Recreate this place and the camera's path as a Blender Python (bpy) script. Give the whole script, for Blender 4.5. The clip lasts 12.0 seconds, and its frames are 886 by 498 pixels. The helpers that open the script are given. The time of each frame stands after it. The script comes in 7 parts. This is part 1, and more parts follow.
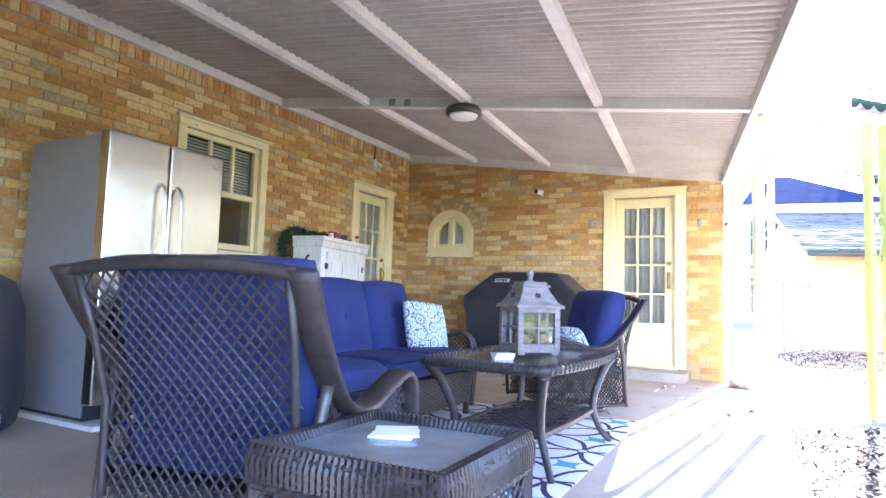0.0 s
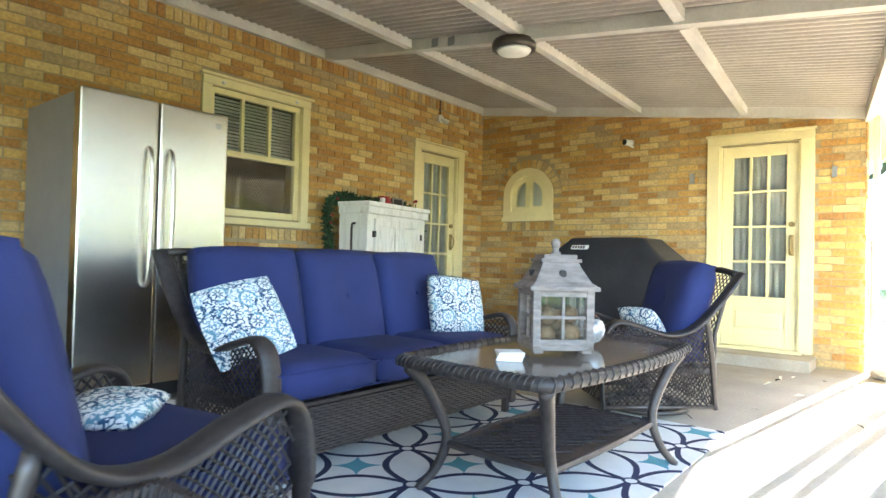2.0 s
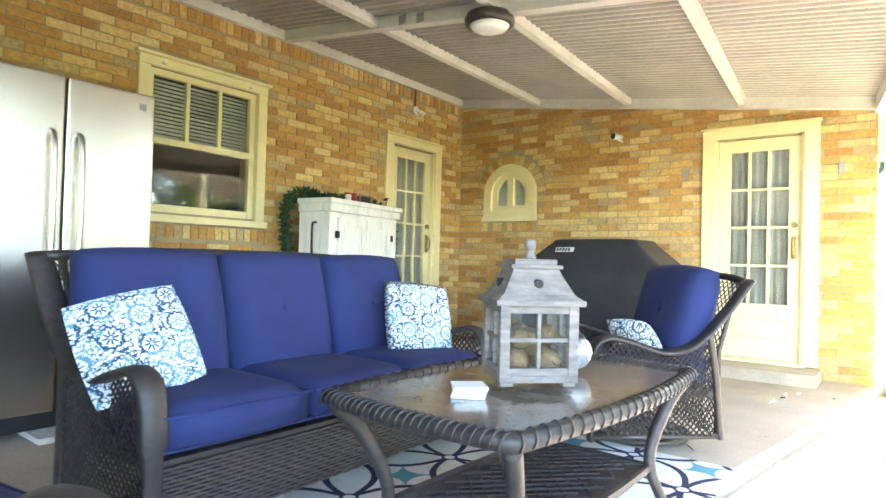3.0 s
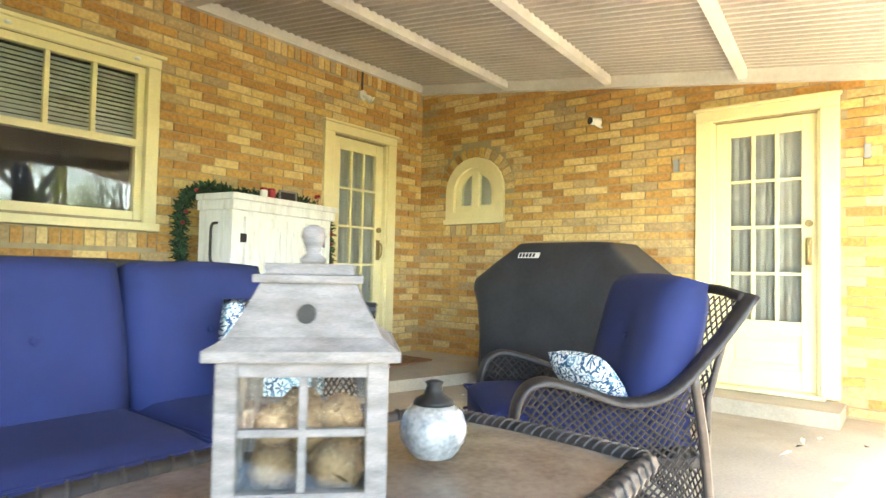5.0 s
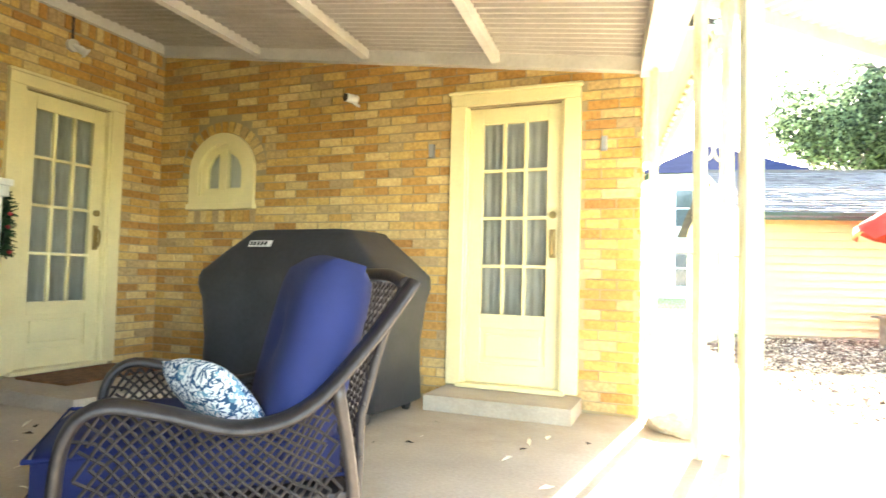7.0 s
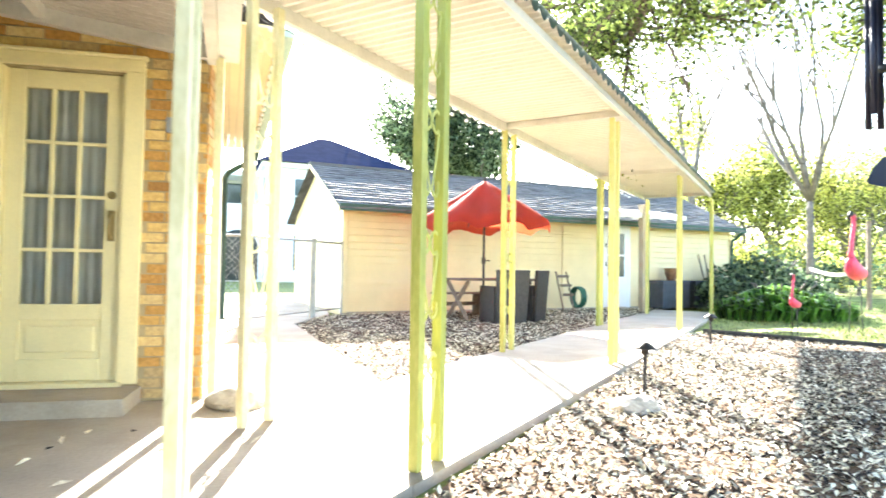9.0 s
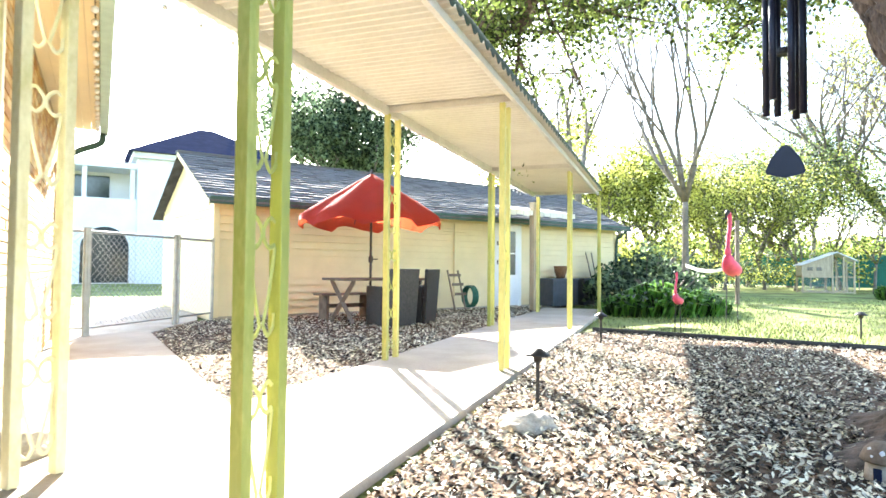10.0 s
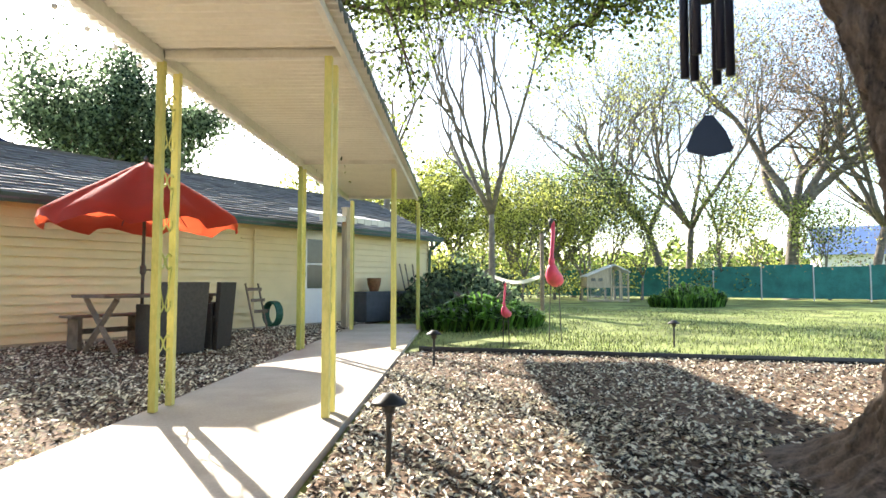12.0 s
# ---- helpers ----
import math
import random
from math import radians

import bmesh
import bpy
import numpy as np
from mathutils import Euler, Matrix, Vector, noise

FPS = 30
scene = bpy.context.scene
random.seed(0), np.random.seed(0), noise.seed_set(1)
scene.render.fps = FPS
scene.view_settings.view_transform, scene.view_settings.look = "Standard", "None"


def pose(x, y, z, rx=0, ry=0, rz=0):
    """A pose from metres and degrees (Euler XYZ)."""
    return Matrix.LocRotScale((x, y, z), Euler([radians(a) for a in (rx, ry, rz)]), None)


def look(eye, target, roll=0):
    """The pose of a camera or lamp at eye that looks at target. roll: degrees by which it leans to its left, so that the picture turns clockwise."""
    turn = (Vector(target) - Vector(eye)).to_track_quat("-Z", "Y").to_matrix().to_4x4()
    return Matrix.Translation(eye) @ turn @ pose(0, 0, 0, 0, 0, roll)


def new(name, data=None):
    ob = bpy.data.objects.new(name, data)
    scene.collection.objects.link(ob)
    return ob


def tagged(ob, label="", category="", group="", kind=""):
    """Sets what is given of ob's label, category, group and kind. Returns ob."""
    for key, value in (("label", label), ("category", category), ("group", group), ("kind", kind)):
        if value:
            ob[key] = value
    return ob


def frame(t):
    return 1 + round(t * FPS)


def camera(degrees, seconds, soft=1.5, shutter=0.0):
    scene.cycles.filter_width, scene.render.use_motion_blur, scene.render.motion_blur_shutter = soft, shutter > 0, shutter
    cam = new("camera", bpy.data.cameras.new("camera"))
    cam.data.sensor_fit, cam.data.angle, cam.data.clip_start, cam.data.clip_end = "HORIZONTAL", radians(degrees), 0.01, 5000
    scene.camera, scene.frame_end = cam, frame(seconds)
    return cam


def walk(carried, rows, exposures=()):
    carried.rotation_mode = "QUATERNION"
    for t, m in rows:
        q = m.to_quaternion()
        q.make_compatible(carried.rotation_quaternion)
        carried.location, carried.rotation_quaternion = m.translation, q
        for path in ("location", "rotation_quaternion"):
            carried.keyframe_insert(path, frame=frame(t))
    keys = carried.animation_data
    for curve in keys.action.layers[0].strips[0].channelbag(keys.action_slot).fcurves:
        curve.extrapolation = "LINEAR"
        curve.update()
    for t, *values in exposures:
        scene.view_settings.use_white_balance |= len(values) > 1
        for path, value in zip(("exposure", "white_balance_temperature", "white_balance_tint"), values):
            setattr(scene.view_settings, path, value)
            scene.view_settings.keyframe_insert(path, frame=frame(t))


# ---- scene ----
cam = camera(72.7, 12.0, soft=1.5, shutter=0.3)
PATH = [
    (0, (4.571, 0.491, 0.844), (3.64, 2.254, 1.007), 1.8),
    (0.5, (4.577, 0.687, 0.839), (3.587, 2.422, 0.93), 1.7),
    (1, (4.573, 0.9, 0.871), (3.476, 2.571, 0.926), 1.6),
    (1.5, (4.611, 1.175, 0.891), (3.401, 2.768, 0.928), 1.5),
    (2, (4.641, 1.462, 0.92), (3.385, 3.019, 0.954), 1.4),
    (2.5, (4.542, 1.738, 0.907), (3.292, 3.3, 0.944), 1.5),
    (3, (4.415, 1.97, 0.936), (3.192, 3.551, 0.977), 1.5),
    (3.2, (4.376, 2.061, 0.933), (3.164, 3.651, 0.98), 1.5),
    (5, (4.229, 3.058, 0.944), (2.99, 4.626, 1.016), 1.2),
    (5.5, (4.241, 3.353, 0.926), (3.003, 4.922, 1.0), 1.2),
    (6, (4.299, 3.606, 0.919), (3.073, 5.184, 0.998), 1.2),
    (6.5, (4.374, 3.823, 0.899), (3.303, 5.51, 0.98), 1.3),
    (6.7, (4.405, 3.891, 0.898), (3.477, 5.661, 0.985), 1.4),
    (8.3, (4.733, 3.501, 0.91), (4.633, 5.498, 0.981), 1.1),
    (8.5, (4.767, 3.505, 0.914), (4.825, 5.503, 0.98), 1.1),
    (9, (4.871, 3.723, 0.895), (5.311, 5.673, 0.958), 0.9),
    (9.5, (5.006, 4.006, 0.873), (5.66, 5.895, 0.937), 0.6),
    (10, (5.2, 4.302, 0.896), (5.968, 6.147, 0.96), 0.5),
    (10.5, (5.304, 4.501, 0.899), (6.186, 6.294, 0.967), 0.6),
    (11, (5.334, 4.783, 0.906), (6.465, 6.431, 0.978), 0.3),
    (11.5, (5.487, 5.109, 0.886), (6.749, 6.659, 0.964), 0.2),
    (12, (5.702, 5.566, 0.87), (7.021, 7.065, 0.982), 0.0),
]
EXPOSURES = [(0.0, 4.75, 5200, 30), (0.8, 4.3, 5750, 19), (1.5, 4.38, 6100, 11), (3.0, 5.08, 6100, 11), (5.0, 5.2, 6700, 11), (6.0, 5.27, 6850, 11), (6.7, 5.0, 6900, 11), (8.5, 4.0, 6450, 10), (9.5, 3.52, 6200, 10), (10.5, 3.08, 6150, 10), (11.2, 2.7, 6300, 10), (12.0, 2.36, 6480, 10)]
walk(cam, [(t, look(eye, target, roll)) for t, eye, target, roll in PATH], EXPOSURES)

# ---- light ----
SUN_AZ, SUN_EL = 8.0, 26.0          # degrees to the right of +y, degrees up
world = bpy.data.worlds.new("sky")
scene.world = world
world.use_nodes = True
wn = world.node_tree
sky = wn.nodes.new("ShaderNodeTexSky")
sky.sky_type = 'NISHITA'
sky.sun_disc = False
sky.sun_elevation = radians(SUN_EL)
sky.sun_rotation = radians(SUN_AZ)
sky.air_density, sky.dust_density, sky.ozone_density = 1.0, 1.0, 1.0
wn.nodes["Background"].inputs["Strength"].default_value = 0.118
wn.links.new(sky.outputs[0], wn.nodes["Background"].inputs["Color"])
sun_data = bpy.data.lights.new("sun", "SUN")
sun_data.energy, sun_data.angle, sun_data.color = 5.0, radians(0.6), (1.0, 0.93, 0.82)
sun = new("sun", sun_data)
sun_dir = Vector((math.sin(radians(SUN_AZ)) * math.cos(radians(SUN_EL)), math.cos(radians(SUN_AZ)) * math.cos(radians(SUN_EL)), math.sin(radians(SUN_EL))))
sun.matrix_world = look(sun_dir * 60, (0, 0, 0))
scene.view_settings.exposure = 0.0

# ---- materials ----
def mat(name, base, rough=0.6, metal=0.0, vary=0.12, scale=8.0, fine=90.0, bump=0.15, random_ob=0.0, island=0.0, tint=None, spec=None, coat=0.0, stretch=None, dirt=None, dirt_amount=0.0):
    """A procedural surface: a base colour varied at a broad and a fine scale, with relief."""
    m = bpy.data.materials.new(name)
    m.use_nodes = True
    nt = m.node_tree
    nd, ln = nt.nodes, nt.links
    bsdf = nd["Principled BSDF"]
    bsdf.inputs["Roughness"].default_value = rough
    bsdf.inputs["Metallic"].default_value = metal
    if spec is not None:
        bsdf.inputs["Specular IOR Level"].default_value = spec
    if coat:
        bsdf.inputs["Coat Weight"].default_value = coat
    co = nd.new("ShaderNodeTexCoord")
    vec = co.outputs["Object"]
    if stretch:
        mp = nd.new("ShaderNodeMapping")
        mp.inputs["Scale"].default_value = stretch
        ln.new(vec, mp.inputs["Vector"])
        vec = mp.outputs["Vector"]
    n1 = nd.new("ShaderNodeTexNoise")
    n1.inputs["Scale"].default_value = scale
    n1.inputs["Detail"].default_value = 4
    ln.new(vec, n1.inputs["Vector"])
    n2 = nd.new("ShaderNodeTexNoise")
    n2.inputs["Scale"].default_value = fine
    n2.inputs["Detail"].default_value = 3
    ln.new(vec, n2.inputs["Vector"])
    ramp = nd.new("ShaderNodeValToRGB")
    lo = [max(0.0, c * (1 - 2.2 * vary)) for c in base]
    hi = [min(1.0, c * (1 + 1.6 * vary)) for c in (tint or base)]
    ramp.color_ramp.elements[0].position, ramp.color_ramp.elements[1].position = 0.3, 0.72
    ramp.color_ramp.elements[0].color, ramp.color_ramp.elements[1].color = (*lo, 1), (*hi, 1)
    mixf = nd.new("ShaderNodeMath")
    mixf.operation = 'MULTIPLY_ADD'
    mixf.inputs[1].default_value = 0.35
    ln.new(n2.outputs["Fac"], mixf.inputs[0])
    half = nd.new("ShaderNodeMath")
    half.operation = 'MULTIPLY'
    half.inputs[1].default_value = 0.65
    ln.new(n1.outputs["Fac"], half.inputs[0])
    ln.new(half.outputs[0], mixf.inputs[2])
    fac = mixf.outputs[0]
    for amount, kind in ((random_ob, "ob"), (island, "is")):
        if amount:
            if kind == "ob":
                src = nd.new("ShaderNodeObjectInfo").outputs["Random"]
            else:
                src = nd.new("ShaderNodeNewGeometry").outputs["Random Per Island"]
            sh = nd.new("ShaderNodeMath")
            sh.operation = 'MULTIPLY_ADD'
            sh.inputs[1].default_value = amount
            ln.new(src, sh.inputs[0])
            off = nd.new("ShaderNodeMath")
            off.operation = 'SUBTRACT'
            off.inputs[1].default_value = amount / 2
            ln.new(fac, off.inputs[0])
            ln.new(off.outputs[0], sh.inputs[2])
            fac = sh.outputs[0]
    ln.new(fac, ramp.inputs["Fac"])
    col = ramp.outputs["Color"]
    if dirt:
        n3 = nd.new("ShaderNodeTexNoise")
        n3.inputs["Scale"].default_value = scale * 0.45
        n3.inputs["Detail"].default_value = 7
        n3.inputs["Roughness"].default_value = 0.7
        ln.new(vec, n3.inputs["Vector"])
        dr = nd.new("ShaderNodeMapRange")
        dr.inputs["From Min"].default_value, dr.inputs["From Max"].default_value = 0.5, 0.72
        dr.inputs["To Max"].default_value = dirt_amount
        ln.new(n3.outputs["Fac"], dr.inputs["Value"])
        mx = nd.new("ShaderNodeMix")
        mx.data_type = 'RGBA'
        ln.new(dr.outputs[0], mx.inputs["Factor"])
        ln.new(col, mx.inputs["A"])
        mx.inputs["B"].default_value = (*dirt, 1)
        col = mx.outputs["Result"]
    ln.new(col, bsdf.inputs["Base Color"])
    if bump:
        bp = nd.new("ShaderNodeBump")
        bp.inputs["Strength"].default_value = bump
        bp.inputs["Distance"].default_value = 0.004
        ln.new(fac, bp.inputs["Height"])
        ln.new(bp.outputs[0], bsdf.inputs["Normal"])
    return m


def brick_mat(name, random_kind):
    """Tan, orange and grey fired brick; every brick takes its own tone."""
    m = mat(name, (0.4, 0.25, 0.1), 0.85, bump=0.5, scale=25, fine=160)
    nt = m.node_tree
    nd, ln = nt.nodes, nt.links
    src = nd.new("ShaderNodeObjectInfo").outputs["Random"] if random_kind == "ob" else nd.new("ShaderNodeNewGeometry").outputs["Random Per Island"]
    r = nd.new("ShaderNodeValToRGB")
    r.color_ramp.interpolation = 'LINEAR'
    stops = [(0.0, (0.35, 0.175, 0.052)), (0.2, (0.44, 0.235, 0.065)), (0.4, (0.49, 0.275, 0.075)), (0.58, (0.56, 0.37, 0.125)), (0.72, (0.64, 0.47, 0.21)), (0.88, (0.48, 0.34, 0.155)), (1.0, (0.36, 0.255, 0.135))]
    e = r.color_ramp.elements
    e[0].position, e[0].color = stops[0][0], (*stops[0][1], 1)
    e[1].position, e[1].color = stops[-1][0], (*stops[-1][1], 1)
    for p, c in stops[1:-1]:
        k = e.new(p)
        k.color = (*c, 1)
    ln.new(src, r.inputs["Fac"])
    bsdf = nd["Principled BSDF"]
    old = bsdf.inputs["Base Color"].links[0].from_socket
    hsv = nd.new("ShaderNodeMix")
    hsv.data_type, hsv.blend_type = 'RGBA', 'OVERLAY'
    hsv.inputs["Factor"].default_value = 0.55
    n = nd.new("ShaderNodeTexNoise")
    n.inputs["Scale"].default_value, n.inputs["Detail"].default_value = 45, 6
    co = nd.new("ShaderNodeNewGeometry")
    ln.new(co.outputs["Position"], n.inputs["Vector"])
    ln.new(r.outputs["Color"], hsv.inputs["A"])
    ln.new(n.outputs["Fac"], hsv.inputs["B"])
    ln.new(hsv.outputs["Result"], bsdf.inputs["Base Color"])
    return m


def glass_mat(name, tint=(1, 1, 1), rough=0.02):
    m = bpy.data.materials.new(name)
    m.use_nodes = True
    nd, ln = m.node_tree.nodes, m.node_tree.links
    nd.remove(nd["Principled BSDF"])
    tr = nd.new("ShaderNodeBsdfTransparent")
    tr.inputs["Color"].default_value = (*tint, 1)
    gl = nd.new("ShaderNodeBsdfGlossy")
    gl.inputs["Roughness"].default_value = rough
    lw = nd.new("ShaderNodeLayerWeight")
    pw = nd.new("ShaderNodeMath")
    pw.operation = 'POWER'
    pw.inputs[1].default_value = 4.5
    fr = nd.new("ShaderNodeMath")
    fr.operation = 'MULTIPLY_ADD'
    fr.inputs[1].default_value, fr.inputs[2].default_value = 0.9, 0.045
    ln.new(lw.outputs["Facing"], pw.inputs[0])
    ln.new(pw.outputs[0], fr.inputs[0])
    mx = nd.new("ShaderNodeMixShader")
    ln.new(fr.outputs[0], mx.inputs[0])
    ln.new(tr.outputs[0], mx.inputs[1])
    ln.new(gl.outputs[0], mx.inputs[2])
    ln.new(mx.outputs[0], nd["Material Output"].inputs["Surface"])
    return m


M_brick = brick_mat("brick_single", "ob")
M_brick_rest = brick_mat("brick_joined", "is")
M_mortar = mat("mortar", (0.36, 0.29, 0.17), 0.95, vary=0.1, scale=12, fine=200, bump=0.6)
M_cream = mat("cream_paint", (0.78, 0.68, 0.38), 0.5, vary=0.05, scale=3, fine=60, bump=0.08, dirt=(0.5, 0.42, 0.25), dirt_amount=0.25)
M_white_trim = mat("white_metal_paint", (0.66, 0.64, 0.6), 0.5, vary=0.08, scale=4, fine=50, bump=0.1, dirt=(0.4, 0.37, 0.32), dirt_amount=0.4)
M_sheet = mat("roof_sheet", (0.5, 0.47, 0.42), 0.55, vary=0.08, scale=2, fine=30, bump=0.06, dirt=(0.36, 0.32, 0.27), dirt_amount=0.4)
M_canopy = mat("canopy_sheet", (0.72, 0.70, 0.64), 0.55, vary=0.05, scale=2, fine=30, bump=0.06, dirt=(0.55, 0.5, 0.4), dirt_amount=0.3)
M_concrete = mat("concrete", (0.43, 0.37, 0.29), 0.85, vary=0.13, scale=1.4, fine=60, bump=0.25, dirt=(0.24, 0.175, 0.11), dirt_amount=0.65)
M_post = mat("green_yellow_paint", (0.42, 0.43, 0.09), 0.5, vary=0.1, scale=4, fine=60, bump=0.12, tint=(0.56, 0.5, 0.17), random_ob=0.5, dirt=(0.15, 0.20, 0.03), dirt_amount=0.9, stretch=(1, 1, 0.35))
M_post_cream = mat("faded_cream_paint", (0.62, 0.55, 0.28), 0.5, vary=0.08, scale=5, fine=60, bump=0.12, tint=(0.7, 0.66, 0.46), dirt=(0.42, 0.42, 0.1), dirt_amount=0.7, stretch=(1, 1, 0.5))
M_timber = mat("pale_timber", (0.42, 0.34, 0.22), 0.8, vary=0.2, scale=6, fine=60, bump=0.3, stretch=(4, 4, 0.5))
M_steel = mat("brushed_steel", (0.62, 0.59, 0.54), 0.27, 1.0, vary=0.04, scale=2, fine=40, bump=0.03, stretch=(60, 60, 0.6))
M_fridge_side = mat("grey_enamel", (0.26, 0.27, 0.28), 0.42, vary=0.04, bump=0.03)
M_black = mat("black_plastic", (0.02, 0.02, 0.022), 0.45, vary=0.1, bump=0.05)
M_blue = mat("navy_canvas", (0.014, 0.023, 0.105), 0.9, vary=0.12, scale=5, fine=400, bump=0.25)
M_wicker = mat("brown_resin_wicker", (0.034, 0.027, 0.025), 0.5, vary=0.3, scale=30, fine=240, bump=0.3)
M_frame_metal = mat("dark_bronze_metal", (0.07, 0.058, 0.052), 0.38, 0.3, vary=0.15, scale=20, bump=0.08)
M_grass = mat("lawn", (0.11, 0.16, 0.04), 0.95, vary=0.45, scale=0.7, fine=40, bump=1.0, tint=(0.21, 0.24, 0.08), spec=0.1)
M_mulch = mat("leaf_mulch", (0.085, 0.054, 0.035), 0.95, vary=0.4, scale=18, fine=120, bump=1.0, tint=(0.17, 0.115, 0.078), spec=0.1)
M_siding = mat("yellow_siding_paint", (0.72, 0.60, 0.35), 0.6, vary=0.05, scale=2, fine=60, bump=0.08, dirt=(0.55, 0.42, 0.22), dirt_amount=0.25)
M_shingle = mat("grey_shingle", (0.085, 0.085, 0.085), 0.9, vary=0.3, scale=4, fine=80, bump=0.6, random_ob=0.5, island=0.5)
M_green_trim = mat("dark_green_paint", (0.03, 0.075, 0.055), 0.5, vary=0.15, bump=0.1)
M_gutter = mat("pale_green_paint", (0.30, 0.42, 0.35), 0.5, vary=0.1, bump=0.08)
M_glass = glass_mat("window_glass", (0.93, 0.95, 0.94))
# one dark brown for walls, floor and ceiling: the dimness is in the colour
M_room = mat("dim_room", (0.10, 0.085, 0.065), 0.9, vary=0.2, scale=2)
M_curtain = mat("sheer_curtain", (0.85, 0.84, 0.80), 0.95, vary=0.08, scale=10, fine=300, bump=0.1)

# ---- small builders ----
def bm_new():
    return bmesh.new()


def part(name, bm, material, parent=None, label="", smooth=False):
    """Links a bmesh as one mesh object, under a thing or a part if one is given."""
    me = bpy.data.meshes.new(name)
    bmesh.ops.recalc_face_normals(bm, faces=bm.faces[:])
    bm.to_mesh(me)
    bm.free()
    if smooth:
        me.shade_smooth()
    for mm in (material if isinstance(material, (list, tuple)) else [material]):
        me.materials.append(mm)
    ob = new(name, me)
    if parent is not None:
        ob.parent = parent
    if label:
        ob["label"] = label
    return ob


def thing(name, label, category, at=(0, 0, 0), rz=0.0, group="", kind=""):
    ob = new(name)
    ob.empty_display_size = 0.1
    ob.matrix_basis = pose(*at, 0, 0, rz)
    return tagged(ob, label, category, group, kind)


def box(bm, x0, y0, z0, x1, y1, z1, bev=0.0, m=None):
    v = [bm.verts.new((x, y, z)) for x in (x0, x1) for y in (y0, y1) for z in (z0, z1)]
    fs = [bm.faces.new([v[i] for i in q]) for q in ((0, 1, 3, 2), (4, 6, 7, 5), (0, 4, 5, 1), (2, 3, 7, 6), (0, 2, 6, 4), (1, 5, 7, 3))]
    out = v
    if bev:
        es = list({e for f in fs for e in f.edges})
        r = bmesh.ops.bevel(bm, geom=es, offset=bev, segments=2, affect='EDGES', profile=0.6)
        out = list({vv for f in r["faces"] for vv in f.verts} | {vv for vv in v if vv.is_valid})
    if m is not None:
        bmesh.ops.transform(bm, matrix=m, verts=out)
    return out


def boxed(name, size, material, parent=None, label="", bev=0.0):
    bm = bm_new()
    box(bm, *size, bev=bev)
    return part(name, bm, material, parent, label)


def prism(bm, poly, z0, z1):
    """A flat polygon in x, y pulled from z0 to z1."""
    a = [bm.verts.new((x, y, z0)) for x, y in poly]
    b = [bm.verts.new((x, y, z1)) for x, y in poly]
    n = len(poly)
    bm.faces.new(a[::-1])
    bm.faces.new(b)
    for i in range(n):
        bm.faces.new((a[i], a[(i + 1) % n], b[(i + 1) % n], b[i]))
    return a + b


def tube(bm, pts, r, seg=8, closed=False, r2=None, flat=None):
    """A round bar along points; r may be a list; flat squeezes it across (width, height)."""
    pts = [Vector(p) for p in pts]
    n = len(pts)
    rs = r if isinstance(r, (list, tuple)) else [r] * n
    rings = []
    up = Vector((0, 0, 1))
    side = None
    for i, p in enumerate(pts):
        if closed:
            d = pts[(i + 1) % n] - pts[i - 1]
        else:
            d = pts[min(i + 1, n - 1)] - pts[max(i - 1, 0)]
        d.normalize()
        if side is None:
            side = d.cross(up)
            if side.length < 1e-3:
                side = d.cross(Vector((0, 1, 0)))
        side = (side - d * side.dot(d))
        if side.length < 1e-6:
            side = d.orthogonal()
        side.normalize()
        nrm = side.cross(d).normalized()
        a, b = (1, 1) if flat is None else flat
        rings.append([bm.verts.new(p + side * math.cos(k * 2 * math.pi / seg) * rs[i] * a + nrm * math.sin(k * 2 * math.pi / seg) * rs[i] * b) for k in range(seg)])
    for i in range(n if closed else n - 1):
        a, b = rings[i], rings[(i + 1) % n]
        for k in range(seg):
            bm.faces.new((a[k], a[(k + 1) % seg], b[(k + 1) % seg], b[k]))
    if not closed:
        bm.faces.new(rings[0][::-1])
        bm.faces.new(rings[-1])
    return [v for ring in rings for v in ring]


def spline(pts, n=8, closed=False):
    """Points of a smooth curve through pts."""
    P = [Vector(p) for p in pts]
    out = []
    m = len(P)
    for i in range(m if closed else m - 1):
        p0 = P[(i - 1) % m] if closed else P[max(i - 1, 0)]
        p1, p2 = P[i], P[(i + 1) % m]
        p3 = P[(i + 2) % m] if closed else P[min(i + 2, m - 1)]
        for k in range(n):
            t = k / n
            out.append(0.5 * (2 * p1 + (p2 - p0) * t + (2 * p0 - 5 * p1 + 4 * p2 - p3) * t * t + (3 * p1 - p0 - 3 * p2 + p3) * t ** 3))
    if not closed:
        out.append(P[-1])
    return out


def lathe(bm, prof, seg=20, at=(0, 0, 0)):
    """A turned body from (radius, height) pairs."""
    rings = []
    for r, z in prof:
        rings.append([bm.verts.new((at[0] + r * math.cos(2 * math.pi * k / seg), at[1] + r * math.sin(2 * math.pi * k / seg), at[2] + z)) for k in range(seg)])
    for a, b in zip(rings, rings[1:]):
        for k in range(seg):
            bm.faces.new((a[k], a[(k + 1) % seg], b[(k + 1) % seg], b[k]))
    bm.faces.new(rings[0][::-1])
    bm.faces.new(rings[-1])
    return [v for r in rings for v in r]


